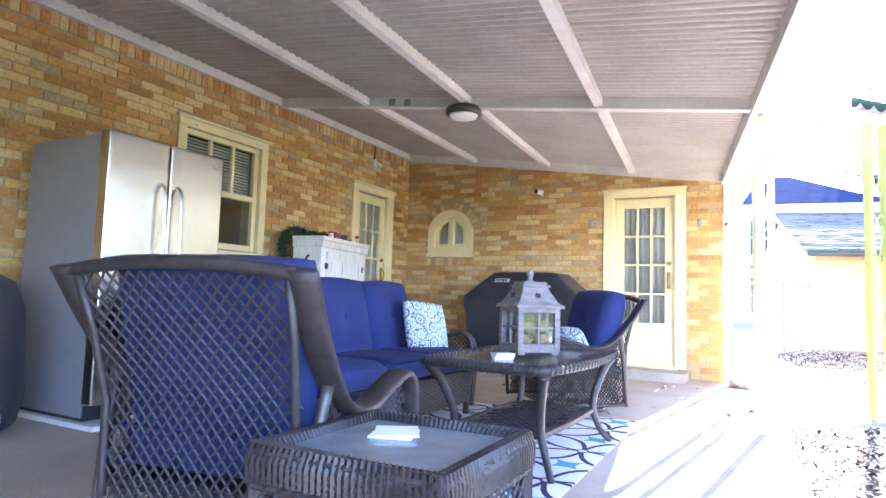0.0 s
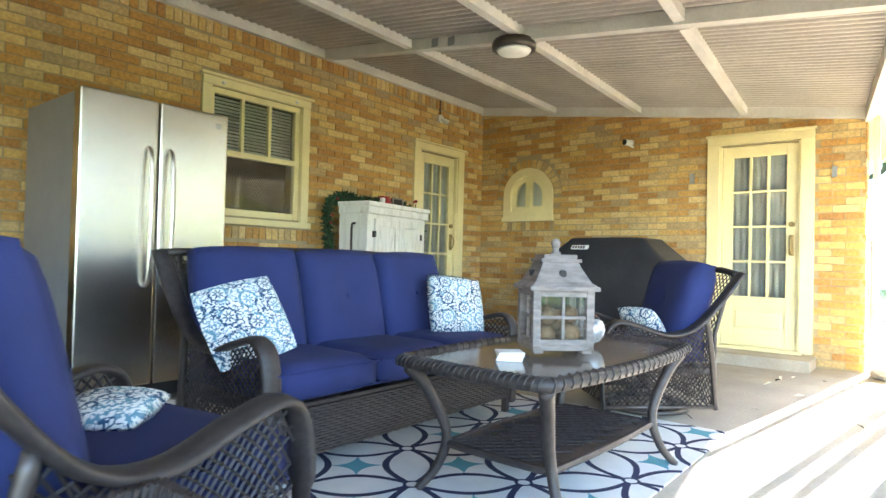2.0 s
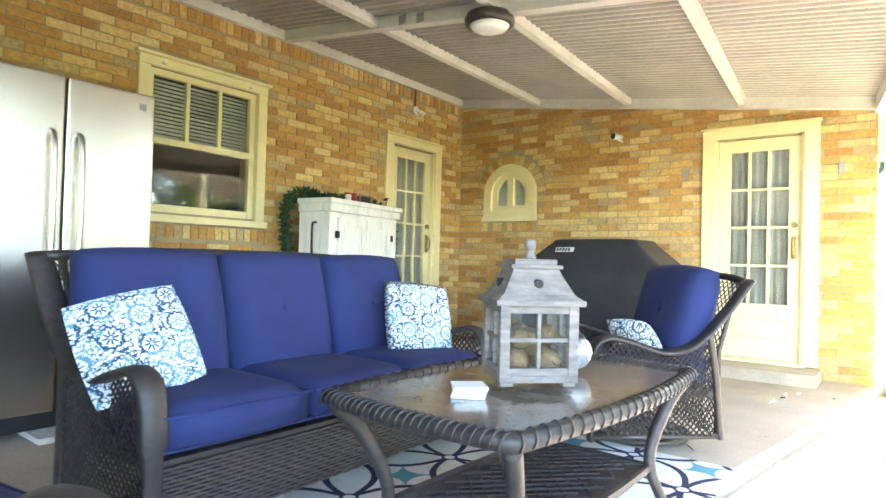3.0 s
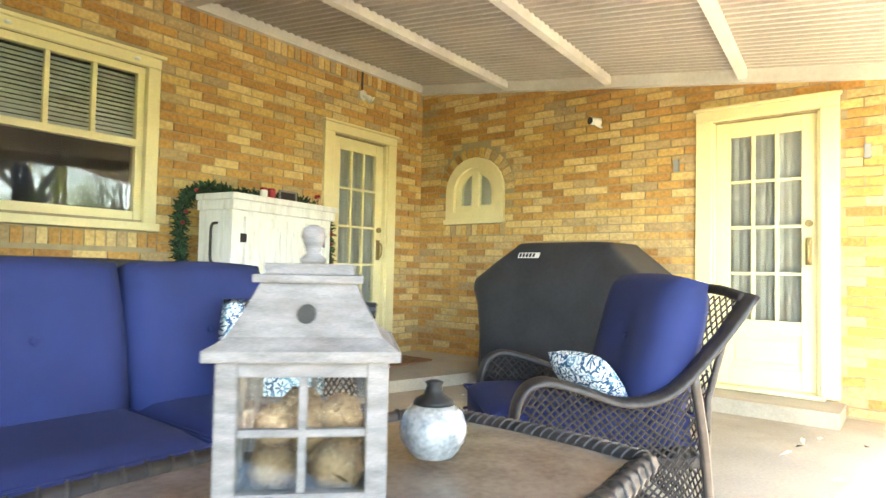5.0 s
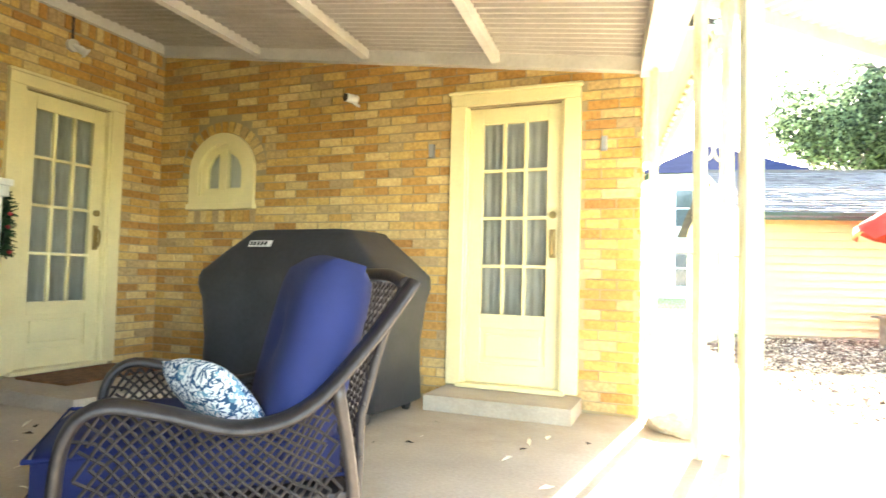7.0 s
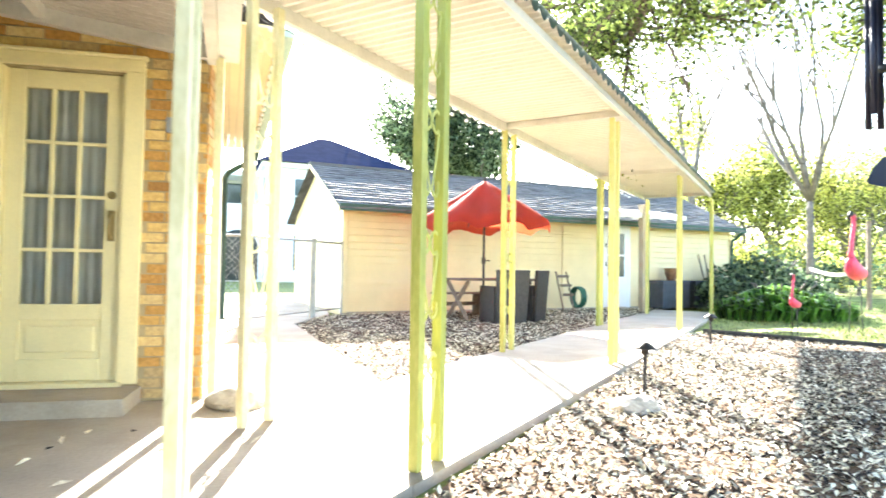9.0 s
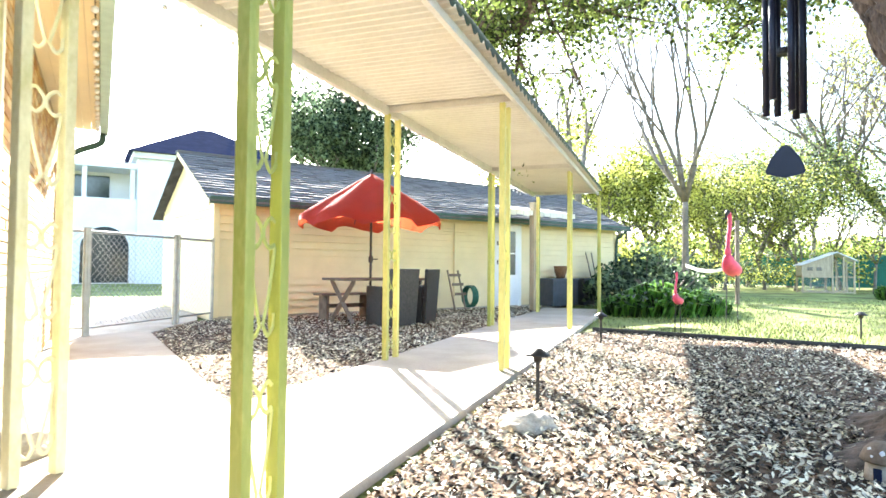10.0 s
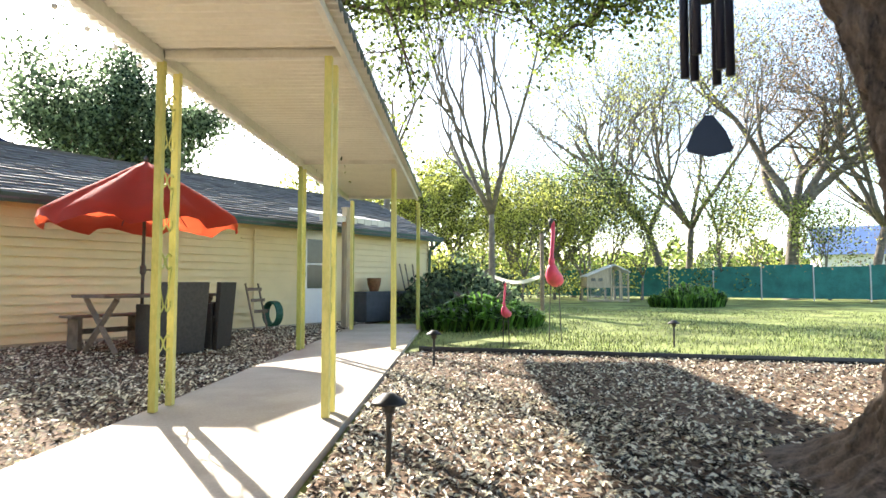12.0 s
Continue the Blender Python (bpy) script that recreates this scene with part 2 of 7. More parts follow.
def pillow_mesh(bm, w, d, h, n=10, power=2.6, m=None, seam=0.0):
    """A stuffed cushion, w by d by h, thick in the middle, thinner to the rim."""
    verts = []
    grids = []
    for s in (1, -1):
        g = []
        for i in range(n + 1):
            row = []
            for j in range(n + 1):
                u, v = 2 * i / n - 1, 2 * j / n - 1
                f = (max(0.0, 1 - abs(u) ** power) * max(0.0, 1 - abs(v) ** power)) ** 0.45
                pinch = 1 - 0.05 * (abs(u) ** 2) * (abs(v) ** 2) + 0.0
                row.append(bm.verts.new((u * w / 2 * pinch, v * d / 2 * pinch, s * (h / 2) * (seam + (1 - seam) * f))))
            g.append(row)
        grids.append(g)
        for i in range(n):
            for j in range(n):
                q = (g[i][j], g[i + 1][j], g[i + 1][j + 1], g[i][j + 1])
                bm.faces.new(q if s > 0 else q[::-1])
        verts += [v for r in g for v in r]
    rim = lambda g: [g[i][0] for i in range(n + 1)] + [g[n][j] for j in range(1, n + 1)] + [g[i][n] for i in range(n - 1, -1, -1)] + [g[0][j] for j in range(n - 1, 0, -1)]
    a, b = rim(grids[0]), rim(grids[1])
    for i in range(len(a)):
        j = (i + 1) % len(a)
        bm.faces.new((a[i], b[i], b[j], a[j]))
    if m is not None:
        bmesh.ops.transform(bm, matrix=m, verts=verts)
    return verts

# ---- printed cloths ----
def math_node(nd, ln, op, a, b=None, c=None):
    n = nd.new("ShaderNodeMath")
    n.operation = op
    for i, v in enumerate((a, b, c)):
        if v is None:
            continue
        if isinstance(v, (int, float)):
            n.inputs[i].default_value = v
        else:
            ln.new(v, n.inputs[i])
    return n.outputs[0]


def rug_mat():
    """White flatweave printed with navy petals and teal stars."""
    m = mat("printed_rug", (0.7, 0.69, 0.66), 0.95, vary=0.06, scale=6, fine=350, bump=0.4)
    nd, ln = m.node_tree.nodes, m.node_tree.links
    bsdf = nd["Principled BSDF"]
    white = bsdf.inputs["Base Color"].links[0].from_socket
    co = nd.new("ShaderNodeTexCoord")
    sx = nd.new("ShaderNodeSeparateXYZ")
    ln.new(co.outputs["Object"], sx.inputs[0])
    M = lambda op, a, b=None, c=None: math_node(nd, ln, op, a, b, c)
    p = M('MULTIPLY', M('ADD', sx.outputs[0], sx.outputs[1]), 0.7071)
    q = M('MULTIPLY', M('SUBTRACT', sx.outputs[1], sx.outputs[0]), 0.7071)
    u = M('FRACT', M('DIVIDE', M('ADD', p, 4.264), 0.46))
    v = M('FRACT', M('DIVIDE', M('ADD', q, 4.402), 0.46))
    du = M('SUBTRACT', 0.5, M('ABSOLUTE', M('SUBTRACT', u, 0.5)))
    dv = M('SUBTRACT', 0.5, M('ABSOLUTE', M('SUBTRACT', v, 0.5)))
    bulge_u = M('MULTIPLY_ADD', M('SINE', M('MULTIPLY', u, math.pi)), 0.215, 0.012)
    bulge_v = M('MULTIPLY_ADD', M('SINE', M('MULTIPLY', v, math.pi)), 0.215, 0.012)
    off_u = M('SUBTRACT', dv, bulge_u)
    off_v = M('SUBTRACT', du, bulge_v)
    line = M('MAXIMUM', M('LESS_THAN', M('ABSOLUTE', off_u), 0.034), M('LESS_THAN', M('ABSOLUTE', off_v), 0.034))
    r = M('SQRT', M('ADD', M('MULTIPLY', du, du), M('MULTIPLY', dv, dv)))
    dot = M('LESS_THAN', r, 0.055)
    line = M('MAXIMUM', line, M('LESS_THAN', r, 0.085))
    cu, cv = M('ABSOLUTE', M('SUBTRACT', u, 0.5)), M('ABSOLUTE', M('SUBTRACT', v, 0.5))
    star = M('LESS_THAN', M('ADD', M('SQRT', cu), M('SQRT', cv)), 0.56)
    def over(base, fac, colour):
        x = nd.new("ShaderNodeMix")
        x.data_type = 'RGBA'
        ln.new(fac, x.inputs["Factor"])
        ln.new(base, x.inputs["A"])
        if isinstance(colour, tuple):
            x.inputs["B"].default_value = (*colour, 1)
        else:
            ln.new(colour, x.inputs["B"])
        return x.outputs["Result"]
    c = over(white, star, (0.10, 0.30, 0.36))
    c = over(c, line, (0.014, 0.018, 0.06))
    c = over(c, dot, white)
    ln.new(c, bsdf.inputs["Base Color"])
    return m


def pillow_mat():
    """White cotton printed with blue medallions."""
    m = mat("medallion_print", (0.72, 0.73, 0.70), 0.95, vary=0.05, scale=8, fine=300, bump=0.25)
    nd, ln = m.node_tree.nodes, m.node_tree.links
    bsdf = nd["Principled BSDF"]
    white = bsdf.inputs["Base Color"].links[0].from_socket
    co = nd.new("ShaderNodeTexCoord")
    sx = nd.new("ShaderNodeSeparateXYZ")
    ln.new(co.outputs["Object"], sx.inputs[0])
    M = lambda op, a, b=None, c=None: math_node(nd, ln, op, a, b, c)
    size = 0.112
    u = M('SUBTRACT', M('FRACT', M('DIVIDE', M('ADD', sx.outputs[0], 10.0), size)), 0.5)
    row = M('FLOOR', M('DIVIDE', M('ADD', sx.outputs[0], 10.0), size))
    v = M('SUBTRACT', M('FRACT', M('DIVIDE', M('MULTIPLY_ADD', row, size * 0.5, M('ADD', sx.outputs[1], 10.0)), size)), 0.5)
    r = M('SQRT', M('ADD', M('MULTIPLY', u, u), M('MULTIPLY', v, v)))
    ang = M('ARCTAN2', v, u)
    star = M('LESS_THAN', r, M('MULTIPLY_ADD', M('COSINE', M('MULTIPLY', ang, 8.0)), 0.09, 0.15))
    star = M('MULTIPLY', star, M('GREATER_THAN', r, 0.05))
    ring = M('LESS_THAN', M('ABSOLUTE', M('SUBTRACT', r, M('MULTIPLY_ADD', M('COSINE', M('MULTIPLY', ang, 12.0)), 0.025, 0.33))), 0.036)
    n = nd.new("ShaderNodeTexNoise")
    n.inputs["Scale"].default_value = 62
    n.inputs["Detail"].default_value = 1
    ln.new(co.outputs["Object"], n.inputs["Vector"])
    vine = M('LESS_THAN', M('ABSOLUTE', M('SUBTRACT', n.outputs["Fac"], 0.5)), 0.06)
    vine = M('MULTIPLY', vine, M('GREATER_THAN', r, 0.26))
    f = M('MAXIMUM', M('MAXIMUM', star, ring), vine)
    tone = nd.new("ShaderNodeMix")
    tone.data_type = 'RGBA'
    tone.inputs["A"].default_value, tone.inputs["B"].default_value = (0.025, 0.075, 0.15, 1), (0.13, 0.27, 0.35, 1)
    broad = nd.new("ShaderNodeTexNoise")
    broad.inputs["Scale"].default_value = 14
    ln.new(co.outputs["Object"], broad.inputs["Vector"])
    ln.new(M('GREATER_THAN', broad.outputs["Fac"], 0.52), tone.inputs["Factor"])
    x = nd.new("ShaderNodeMix")
    x.data_type = 'RGBA'
    ln.new(f, x.inputs["Factor"])
    ln.new(white, x.inputs["A"])
    ln.new(tone.outputs["Result"], x.inputs["B"])
    ln.new(x.outputs["Result"], bsdf.inputs["Base Color"])
    return m


M_rug = rug_mat()
M_pillow = pillow_mat()
M_whitewash = mat("whitewashed_wood", (0.235, 0.20, 0.183), 0.8, vary=0.22, scale=5, fine=60, bump=0.35, stretch=(3, 3, 12), dirt=(0.17, 0.125, 0.10), dirt_amount=0.55)
M_cabinet = mat("distressed_white_wood", (0.74, 0.73, 0.69), 0.7, vary=0.05, scale=6, fine=60, bump=0.25, stretch=(6, 6, 1), dirt=(0.33, 0.29, 0.24), dirt_amount=0.45)
M_iron = mat("black_iron", (0.025, 0.022, 0.02), 0.55, 0.4, vary=0.2, bump=0.1)
M_cover = mat("black_vinyl_cover", (0.03, 0.031, 0.036), 0.5, vary=0.2, scale=4, fine=40, bump=0.3)
M_glasstop = mat("frosted_table_glass", (0.22, 0.25, 0.26), 0.16, vary=0.12, scale=10, fine=200, bump=0.06)
M_stonetop = mat("brown_tile_glass", (0.21, 0.165, 0.13), 0.14, vary=0.2, scale=9, fine=60, bump=0.05)
M_green = mat("garland_needles", (0.02, 0.055, 0.02), 0.8, vary=0.35, scale=30, bump=0.2, island=0.5)
M_red = mat("red_berry", (0.35, 0.02, 0.025), 0.5, vary=0.2, bump=0.05)
M_coir = mat("brown_coir", (0.20, 0.10, 0.045), 0.95, vary=0.25, scale=20, fine=300, bump=0.8)
M_paper = mat("paper", (0.78, 0.77, 0.75), 0.7, vary=0.03, bump=0.02)
M_ball = mat("woven_twine", (0.25, 0.15, 0.075), 0.9, vary=0.3, scale=20, fine=160, bump=0.8)
M_silver = mat("silver_mosaic_glass", (0.62, 0.62, 0.62), 0.18, 0.55, vary=0.25, scale=40, fine=120, bump=0.4)
M_brass = mat("aged_brass", (0.35, 0.26, 0.12), 0.4, 0.9, vary=0.2, bump=0.05)
M_bulb = mat("white_glass", (0.8, 0.8, 0.78), 0.3, vary=0.02, bump=0.0)
M_blind = mat("window_blind", (0.62, 0.60, 0.55), 0.8, vary=0.05)

# ---- ground ----
def slab(name, poly, z0, z1, material, label, category):
    bm = bm_new()
    prism(bm, poly, z0, z1)
    return tagged(part(name, bm, material), label, category, kind="structure")


bm = bm_new()
R = 900.0
gx = [-R, -200, -60, -30] + [(-15 + 65 * i / 40) for i in range(41)] + [70, 120, 250, R]
gy = [-R, -200, -60, -30] + [(-12 + 55 * i / 36) for i in range(37)] + [60, 120, 250, R]
gv = [[bm.verts.new((x, y, -0.06 + 0.02 * noise.noise(Vector((x * 0.3, y * 0.3, 0))))) for y in gy] for x in gx]
for i in range(len(gx) - 1):
    for j in range(len(gy) - 1):
        bm.faces.new((gv[i][j], gv[i + 1][j], gv[i + 1][j + 1], gv[i][j + 1]))
ground = tagged(part("ground", bm, M_grass), "sunlit green lawn with tree shadows", "lawn", kind="structure")

patio = slab("patio_floor", [(0.0, -2.5), (4.75, -2.5), (4.75, 5.55), (5.32, 6.2), (4.21, 7.3), (4.21, 8.0), (0.0, 8.0)], -0.15, 0.0, M_concrete, "worn stained concrete patio floor", "floor")
WALK_DIR = Vector((0.680, 0.733, 0.0))
WALK_SIDE = Vector((0.733, -0.680, 0.0))


def along(p, a, b=0.0):
    q = Vector((p[0], p[1], 0)) + WALK_DIR * a + WALK_SIDE * b
    return (q.x, q.y)


B0 = (5.42, 6.43)
walk_poly = [(5.324, 6.204), along(B0, 10.6, 0.06), along(B0, 12.4, 0.06), along(B0, 12.4, -1.35), along(B0, 1.5, -1.35), (4.7, 13.4), (3.5, 13.4), (4.214, 8.0), (4.214, 7.304)]
path = slab("path", walk_poly, -0.15, -0.004, M_concrete, "pale concrete garden path in the sun", "path")
gate_apron = slab("driveway", [(2.0, 13.4), (4.7, 13.4), (5.3, 15.3), (5.3, 19.0), (2.0, 19.0)], -0.15, -0.008, M_concrete, "pale concrete drive beyond the gate", "driveway")

# ---- house walls ----
ROOF_Z0, ROOF_SLOPE = 2.955, 0.138


def roof_z(x):
    return ROOF_Z0 - ROOF_SLOPE * x


WIN = (4.09, 5.04, 1.25, 2.32)          # window opening in the long wall: y0, y1, z0, z1
D1 = (6.73, 7.47, 0.115, 2.19)          # door opening in the long wall
D2 = (2.965, 3.705, 0.115, 2.13)        # door opening in the end wall: x0, x1, z0, z1
ARCH = (0.42, 1.035, 1.49, 2.045)       # arched window opening
WALL_T = 0.24


def wall_with_holes(name, axis, a0, a1, z0, z1, holes, face, back, material, label):
    """A wall of mortar made of blocks round the openings; axis is the way along which it runs."""
    bm = bm_new()
    cuts = sorted({a0, a1, *[h[0] for h in holes], *[h[1] for h in holes]})
    for u, v in zip(cuts, cuts[1:]):
        inside = [h for h in holes if h[0] <= u and h[1] >= v]
        zs = [(z0, z1)]
        for h in inside:
            zs = [(z0, h[2]), (h[3], z1)]
        for p, q in zs:
            if q - p > 1e-4:
                if axis == "y":
                    box(bm, back, u, p, face, v, q)
                else:
                    box(bm, u, face, p, v, back, q)
    bmesh.ops.remove_doubles(bm, verts=bm.verts[:], dist=1e-5)
    return tagged(part(name, bm, material), label, "wall", kind="structure")


wall_west = wall_with_holes("wall_west", "y", -2.5, 8.24, -0.1, 3.25, [WIN, D1], 0.0, -WALL_T, M_mortar, "tan and orange brick house wall under the patio roof")
wall_north = wall_with_holes("wall_north", "x", 0.0, 4.2, -0.1, 3.25, [ARCH, D2], 8.0, 8.0 + WALL_T, M_mortar, "tan brick end wall with a door and an arched window")
# an unseen wall behind the entry, added to block sky light from that end
bm = bm_new()
box(bm, 0.0, -2.74, -0.1, 4.2, -2.5, 3.25)
tagged(part("wall_south", bm, M_mortar), "unseen brick-coloured wall added to keep sky light off the patio", "wall", kind="structure")
# the side of the house that runs on past the corner
EAST = Matrix.Translation((4.2, 8.24, 0)) @ Matrix.Rotation(radians(7), 4, 'Z')
bm = bm_new()
box(bm, -0.24, 0.0, -0.1, 0.0, 4.9, 2.95)
box(bm, -3.4, 4.66, -0.1, -0.24, 4.9, 2.95)
bmesh.ops.transform(bm, matrix=EAST, verts=bm.verts[:])
wall_east = tagged(part("wall_east", bm, M_mortar), "brick side wall of the house beyond the corner", "wall", kind="structure")
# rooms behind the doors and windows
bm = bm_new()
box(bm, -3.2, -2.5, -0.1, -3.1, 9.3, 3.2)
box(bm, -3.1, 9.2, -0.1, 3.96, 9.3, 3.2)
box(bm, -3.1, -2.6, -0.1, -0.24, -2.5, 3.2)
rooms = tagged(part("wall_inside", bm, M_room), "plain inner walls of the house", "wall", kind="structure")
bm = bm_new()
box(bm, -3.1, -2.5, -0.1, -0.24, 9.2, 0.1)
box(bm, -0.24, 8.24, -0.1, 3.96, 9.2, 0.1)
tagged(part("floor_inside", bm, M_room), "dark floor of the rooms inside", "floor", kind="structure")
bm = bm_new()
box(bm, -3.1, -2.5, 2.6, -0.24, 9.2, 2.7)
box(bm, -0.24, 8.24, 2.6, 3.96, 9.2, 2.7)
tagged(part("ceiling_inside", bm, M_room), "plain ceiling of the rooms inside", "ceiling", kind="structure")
# house roof over the walls
bm = bm_new()
vv = [bm.verts.new(p) for p in ((4.53, 8.3, 3.0), (4.53, 9.5, 3.0), (-3.5, 9.5, 3.0), (-3.5, -2.9, 3.25), (-0.1, -2.9, 3.25), (-0.1, 8.3, 3.25), (2.0, 8.95, 3.6), (-2.0, 8.9, 4.0), (-2.0, -1, 4.2))]
for q in ((0, 1, 6), (1, 2, 7, 6), (2, 3, 8, 7), (3, 4, 8), (4, 5, 7, 8), (5, 0, 6, 7), (0, 5, 4, 3, 2, 1)):
    bm.faces.new([vv[i] for i in q])
house_roof = tagged(part("house_roof", bm, M_shingle), "dark shingle house roof", "roof", kind="structure")
side_eave = thing("side_eave", "shingled eave along the side of the house", "roof", kind="structure")
side_eave.matrix_basis = EAST
bm = bm_new()
prism(bm, [(0.56, 2.72), (0.56, 2.77), (-3.2, 4.0), (-3.2, 3.9)], -5.1, -0.1)
bmesh.ops.transform(bm, matrix=Matrix.Rotation(radians(90), 4, 'X'), verts=bm.verts[:])
part("roof", bm, M_shingle, side_eave)
for k in range(5):
    boxed("soffit_board", (0.0 + 0.093 * k, 0.05, 2.66, 0.09 + 0.093 * k, 5.05, 2.68), M_siding, side_eave, "yellow soffit board")
boxed("gutter", (0.466, 0.05, 2.61, 0.56, 5.1, 2.715), M_gutter, side_eave, "pale green gutter", bev=0.01)
bm = bm_new()
tube(bm, spline([(0.5, 4.95, 2.62), (0.47, 4.94, 2.48), (0.25, 4.9, 2.36), (0.07, 4.85, 2.2), (0.06, 4.85, 1.9), (0.06, 4.85, 0.1)], 5), 0.04, 8)
part("downspout", bm, M_green_trim, side_eave, "dark green downspout")

# ---- patio roof ----
def corrugated(name, p0, du, dv, lu, lv, pitch, amp, material, parent, label):
    """A corrugated sheet from p0: waves step along du, ridges run along dv."""
    bm = bm_new()
    n = int(lu / pitch * 8)
    p0, du, dv = Vector(p0), Vector(du), Vector(dv)
    up = du.cross(dv).normalized()
    if up.z < 0:
        up = -up
    rows = []
    for i in range(n + 1):
        u = lu * i / n
        w = amp * max(-1.0, min(1.0, 1.9 * math.sin(2 * math.pi * u / pitch)))
        p = p0 + du * u + up * w
        rows.append([bm.verts.new(p), bm.verts.new(p + dv * lv), bm.verts.new(p + dv * lv + up * 0.004), bm.verts.new(p + up * 0.004)])
    for a, b in zip(rows, rows[1:]):
        for k in range(4):
            bm.faces.new((a[k], b[k], b[(k + 1) % 4], a[(k + 1) % 4]))
    bm.faces.new(rows[0])
    bm.faces.new(rows[-1][::-1])
    if parent is patio_roof:
        fan(bm)
    return part(name, bm, material, parent, label, smooth=False)


ROOF_X1 = 4.24


def fan(bm):
    """The roof widens away from the end wall: its bars spread like a fan."""
    for v in bm.verts:
        x = v.co.x * (1 + 0.028 * min(8.0 - v.co.y, 6.0))
        v.co.z -= ROOF_SLOPE * (x - v.co.x)
        v.co.x = x


patio_roof = thing("patio_roof", "white-framed lean-to patio roof of corrugated sheet", "roof", kind="structure")
slope_dir = Vector((1, 0, -ROOF_SLOPE)).normalized()
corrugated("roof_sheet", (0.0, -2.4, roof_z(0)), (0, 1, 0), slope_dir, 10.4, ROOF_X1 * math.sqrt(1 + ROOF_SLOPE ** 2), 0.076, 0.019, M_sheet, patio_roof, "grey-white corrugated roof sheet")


def beam_x(name, y0, y1, depth, x0=0.0, x1=ROOF_X1 - 0.05, drop=0.012, skew=0.0):
    bm = bm_new()
    vs = box(bm, x0, y0, 0, x1, y1, depth)
    for v in vs:
        v.co.z = roof_z(v.co.x) - drop - depth + v.co.z
        v.co.y -= skew * v.co.x
    fan(bm)
    return part(name, bm, M_white_trim, patio_roof)


def beam_y(name, x0, x1, y0, y1, depth, drop=0.012):
    bm = bm_new()
    z = roof_z((x0 + x1) / 2) - drop
    for k in range(4):
        box(bm, x0, y0 + (y1 - y0) * k / 4, z - depth, x1, y0 + (y1 - y0) * (k + 1) / 4, z)
    bmesh.ops.remove_doubles(bm, verts=bm.verts[:], dist=1e-5)
    fan(bm)
    return part(name, bm, M_white_trim, patio_roof)


beam_x("rafter", 7.93, 7.998, 0.10)
beam_x("rafter", 5.25, 5.33, 0.092, skew=0.03)
beam_x("rafter", 2.3, 2.38, 0.09)
beam_x("rafter", -0.6, -0.52, 0.09)
beam_y("ledger", 0.002, 0.05, -2.4, 7.93, 0.09)
for px in (1.10, 2.14, 3.20):
    for y0, y1 in ((-2.4, -0.6), (-0.52, 2.3), (2.38, 5.25), (5.30, 7.93)):
        beam_y("purlin", px - 0.03, px + 0.03, y0, y1, 0.075)
beam_y("edge_beam", ROOF_X1 - 0.05, ROOF_X1 + 0.02, -2.4, 8.0, 0.13, drop=0.0)
beam_y("gutter", ROOF_X1 + 0.024, ROOF_X1 + 0.15, -2.4, 8.0, 0.11, drop=-0.02)

# ---- patio and walkway posts ----
def scroll_post(at, yaw, height, gap, paint=None, label="", r=0.025):
    """Two square bars with wrought scrollwork between them: horned scrolls over a V of flat bars, again and again."""
    m = paint or M_post
    t = thing("porch_post", label or "yellow-green painted twin-bar metal post with scrollwork", "post", (*at, 0), yaw, group="walkway posts")
    for s in (-1, 1):
        boxed("bar", (s * gap / 2 - r, -r, 0, s * gap / 2 + r, r, height), m, t, bev=0.004)
    g = gap / 2 - r
    n = max(2, round(height / 0.58))
    step = (height - 0.12) / n
    for k in range(n):
        z = 0.10 + k * step
        bm = bm_new()
        for s in (-1, 1):
            # the V: from the bar's side down to the foot in the middle, with a curl
            tube(bm, spline([(s * g, 0, z + 0.30), (s * g * 0.62, 0, z + 0.16), (s * g * 0.12, 0, z + 0.03)], 3), 0.006, 4, flat=(0.7, 1.5))
            tube(bm, spline([(s * g * 0.12, 0, z + 0.03), (s * g * 0.5, 0, z - 0.005), (s * g * 0.92, 0, z + 0.025), (s * g * 0.95, 0, z + 0.07)], 4), 0.006, 5, flat=(0.7, 1.5))
            # the horns, back to back
            tube(bm, spline([(s * g * 0.95, 0, z + 0.385), (s * g * 0.6, 0, z + 0.40), (s * g * 0.12, 0, z + 0.365), (s * g * 0.12, 0, z + 0.325), (s * g * 0.55, 0, z + 0.295), (s * g * 0.95, 0, z + 0.31)], 4), 0.006, 5, flat=(0.7, 1.5))
        part("scrollwork", bm, m, t)
    return t


Z_CAN = 2.41
yaw_w = math.degrees(math.atan2(WALK_DIR.y, WALK_DIR.x))
scroll_post((4.588, 5.22), 90, roof_z(4.588) - 0.13, 0.11, M_post_cream, "faded white twin-bar patio post under the roof edge", 0.017)
scroll_post((4.61, 7.30), yaw_w, Z_CAN, 0.20, M_post_cream, "faded cream twin-bar metal post with scrollwork")
corner_pole = thing("corner_pole", "slim cream metal pole at the brick corner", "post", (4.285, 7.9, 0.0))
boxed("bar", (-0.025, -0.025, 0.0, 0.025, 0.025, roof_z(4.26) - 0.11), M_post_cream, corner_pole, bev=0.004)
boxed("foot_plate", (-0.05, -0.05, 0.0, 0.05, 0.05, 0.008), M_post_cream, corner_pole)
timber = thing("timber_post", "square weathered timber post by the shed door", "post", (12.25, 15.95, -0.01), 13.5)
boxed("shaft", (-0.07, -0.07, 0.0, 0.07, 0.07, 2.36), M_timber, timber, bev=0.006)
boxed("cap", (-0.085, -0.085, 2.36, 0.085, 0.085, 2.40), M_timber, timber, bev=0.006)
scroll_post((5.42, 6.43), yaw_w, Z_CAN - 0.03, 0.19)
C, D, E_, F = (7.03, 10.03), (7.80, 9.10), (9.55, 12.77), (10.50, 12.01)
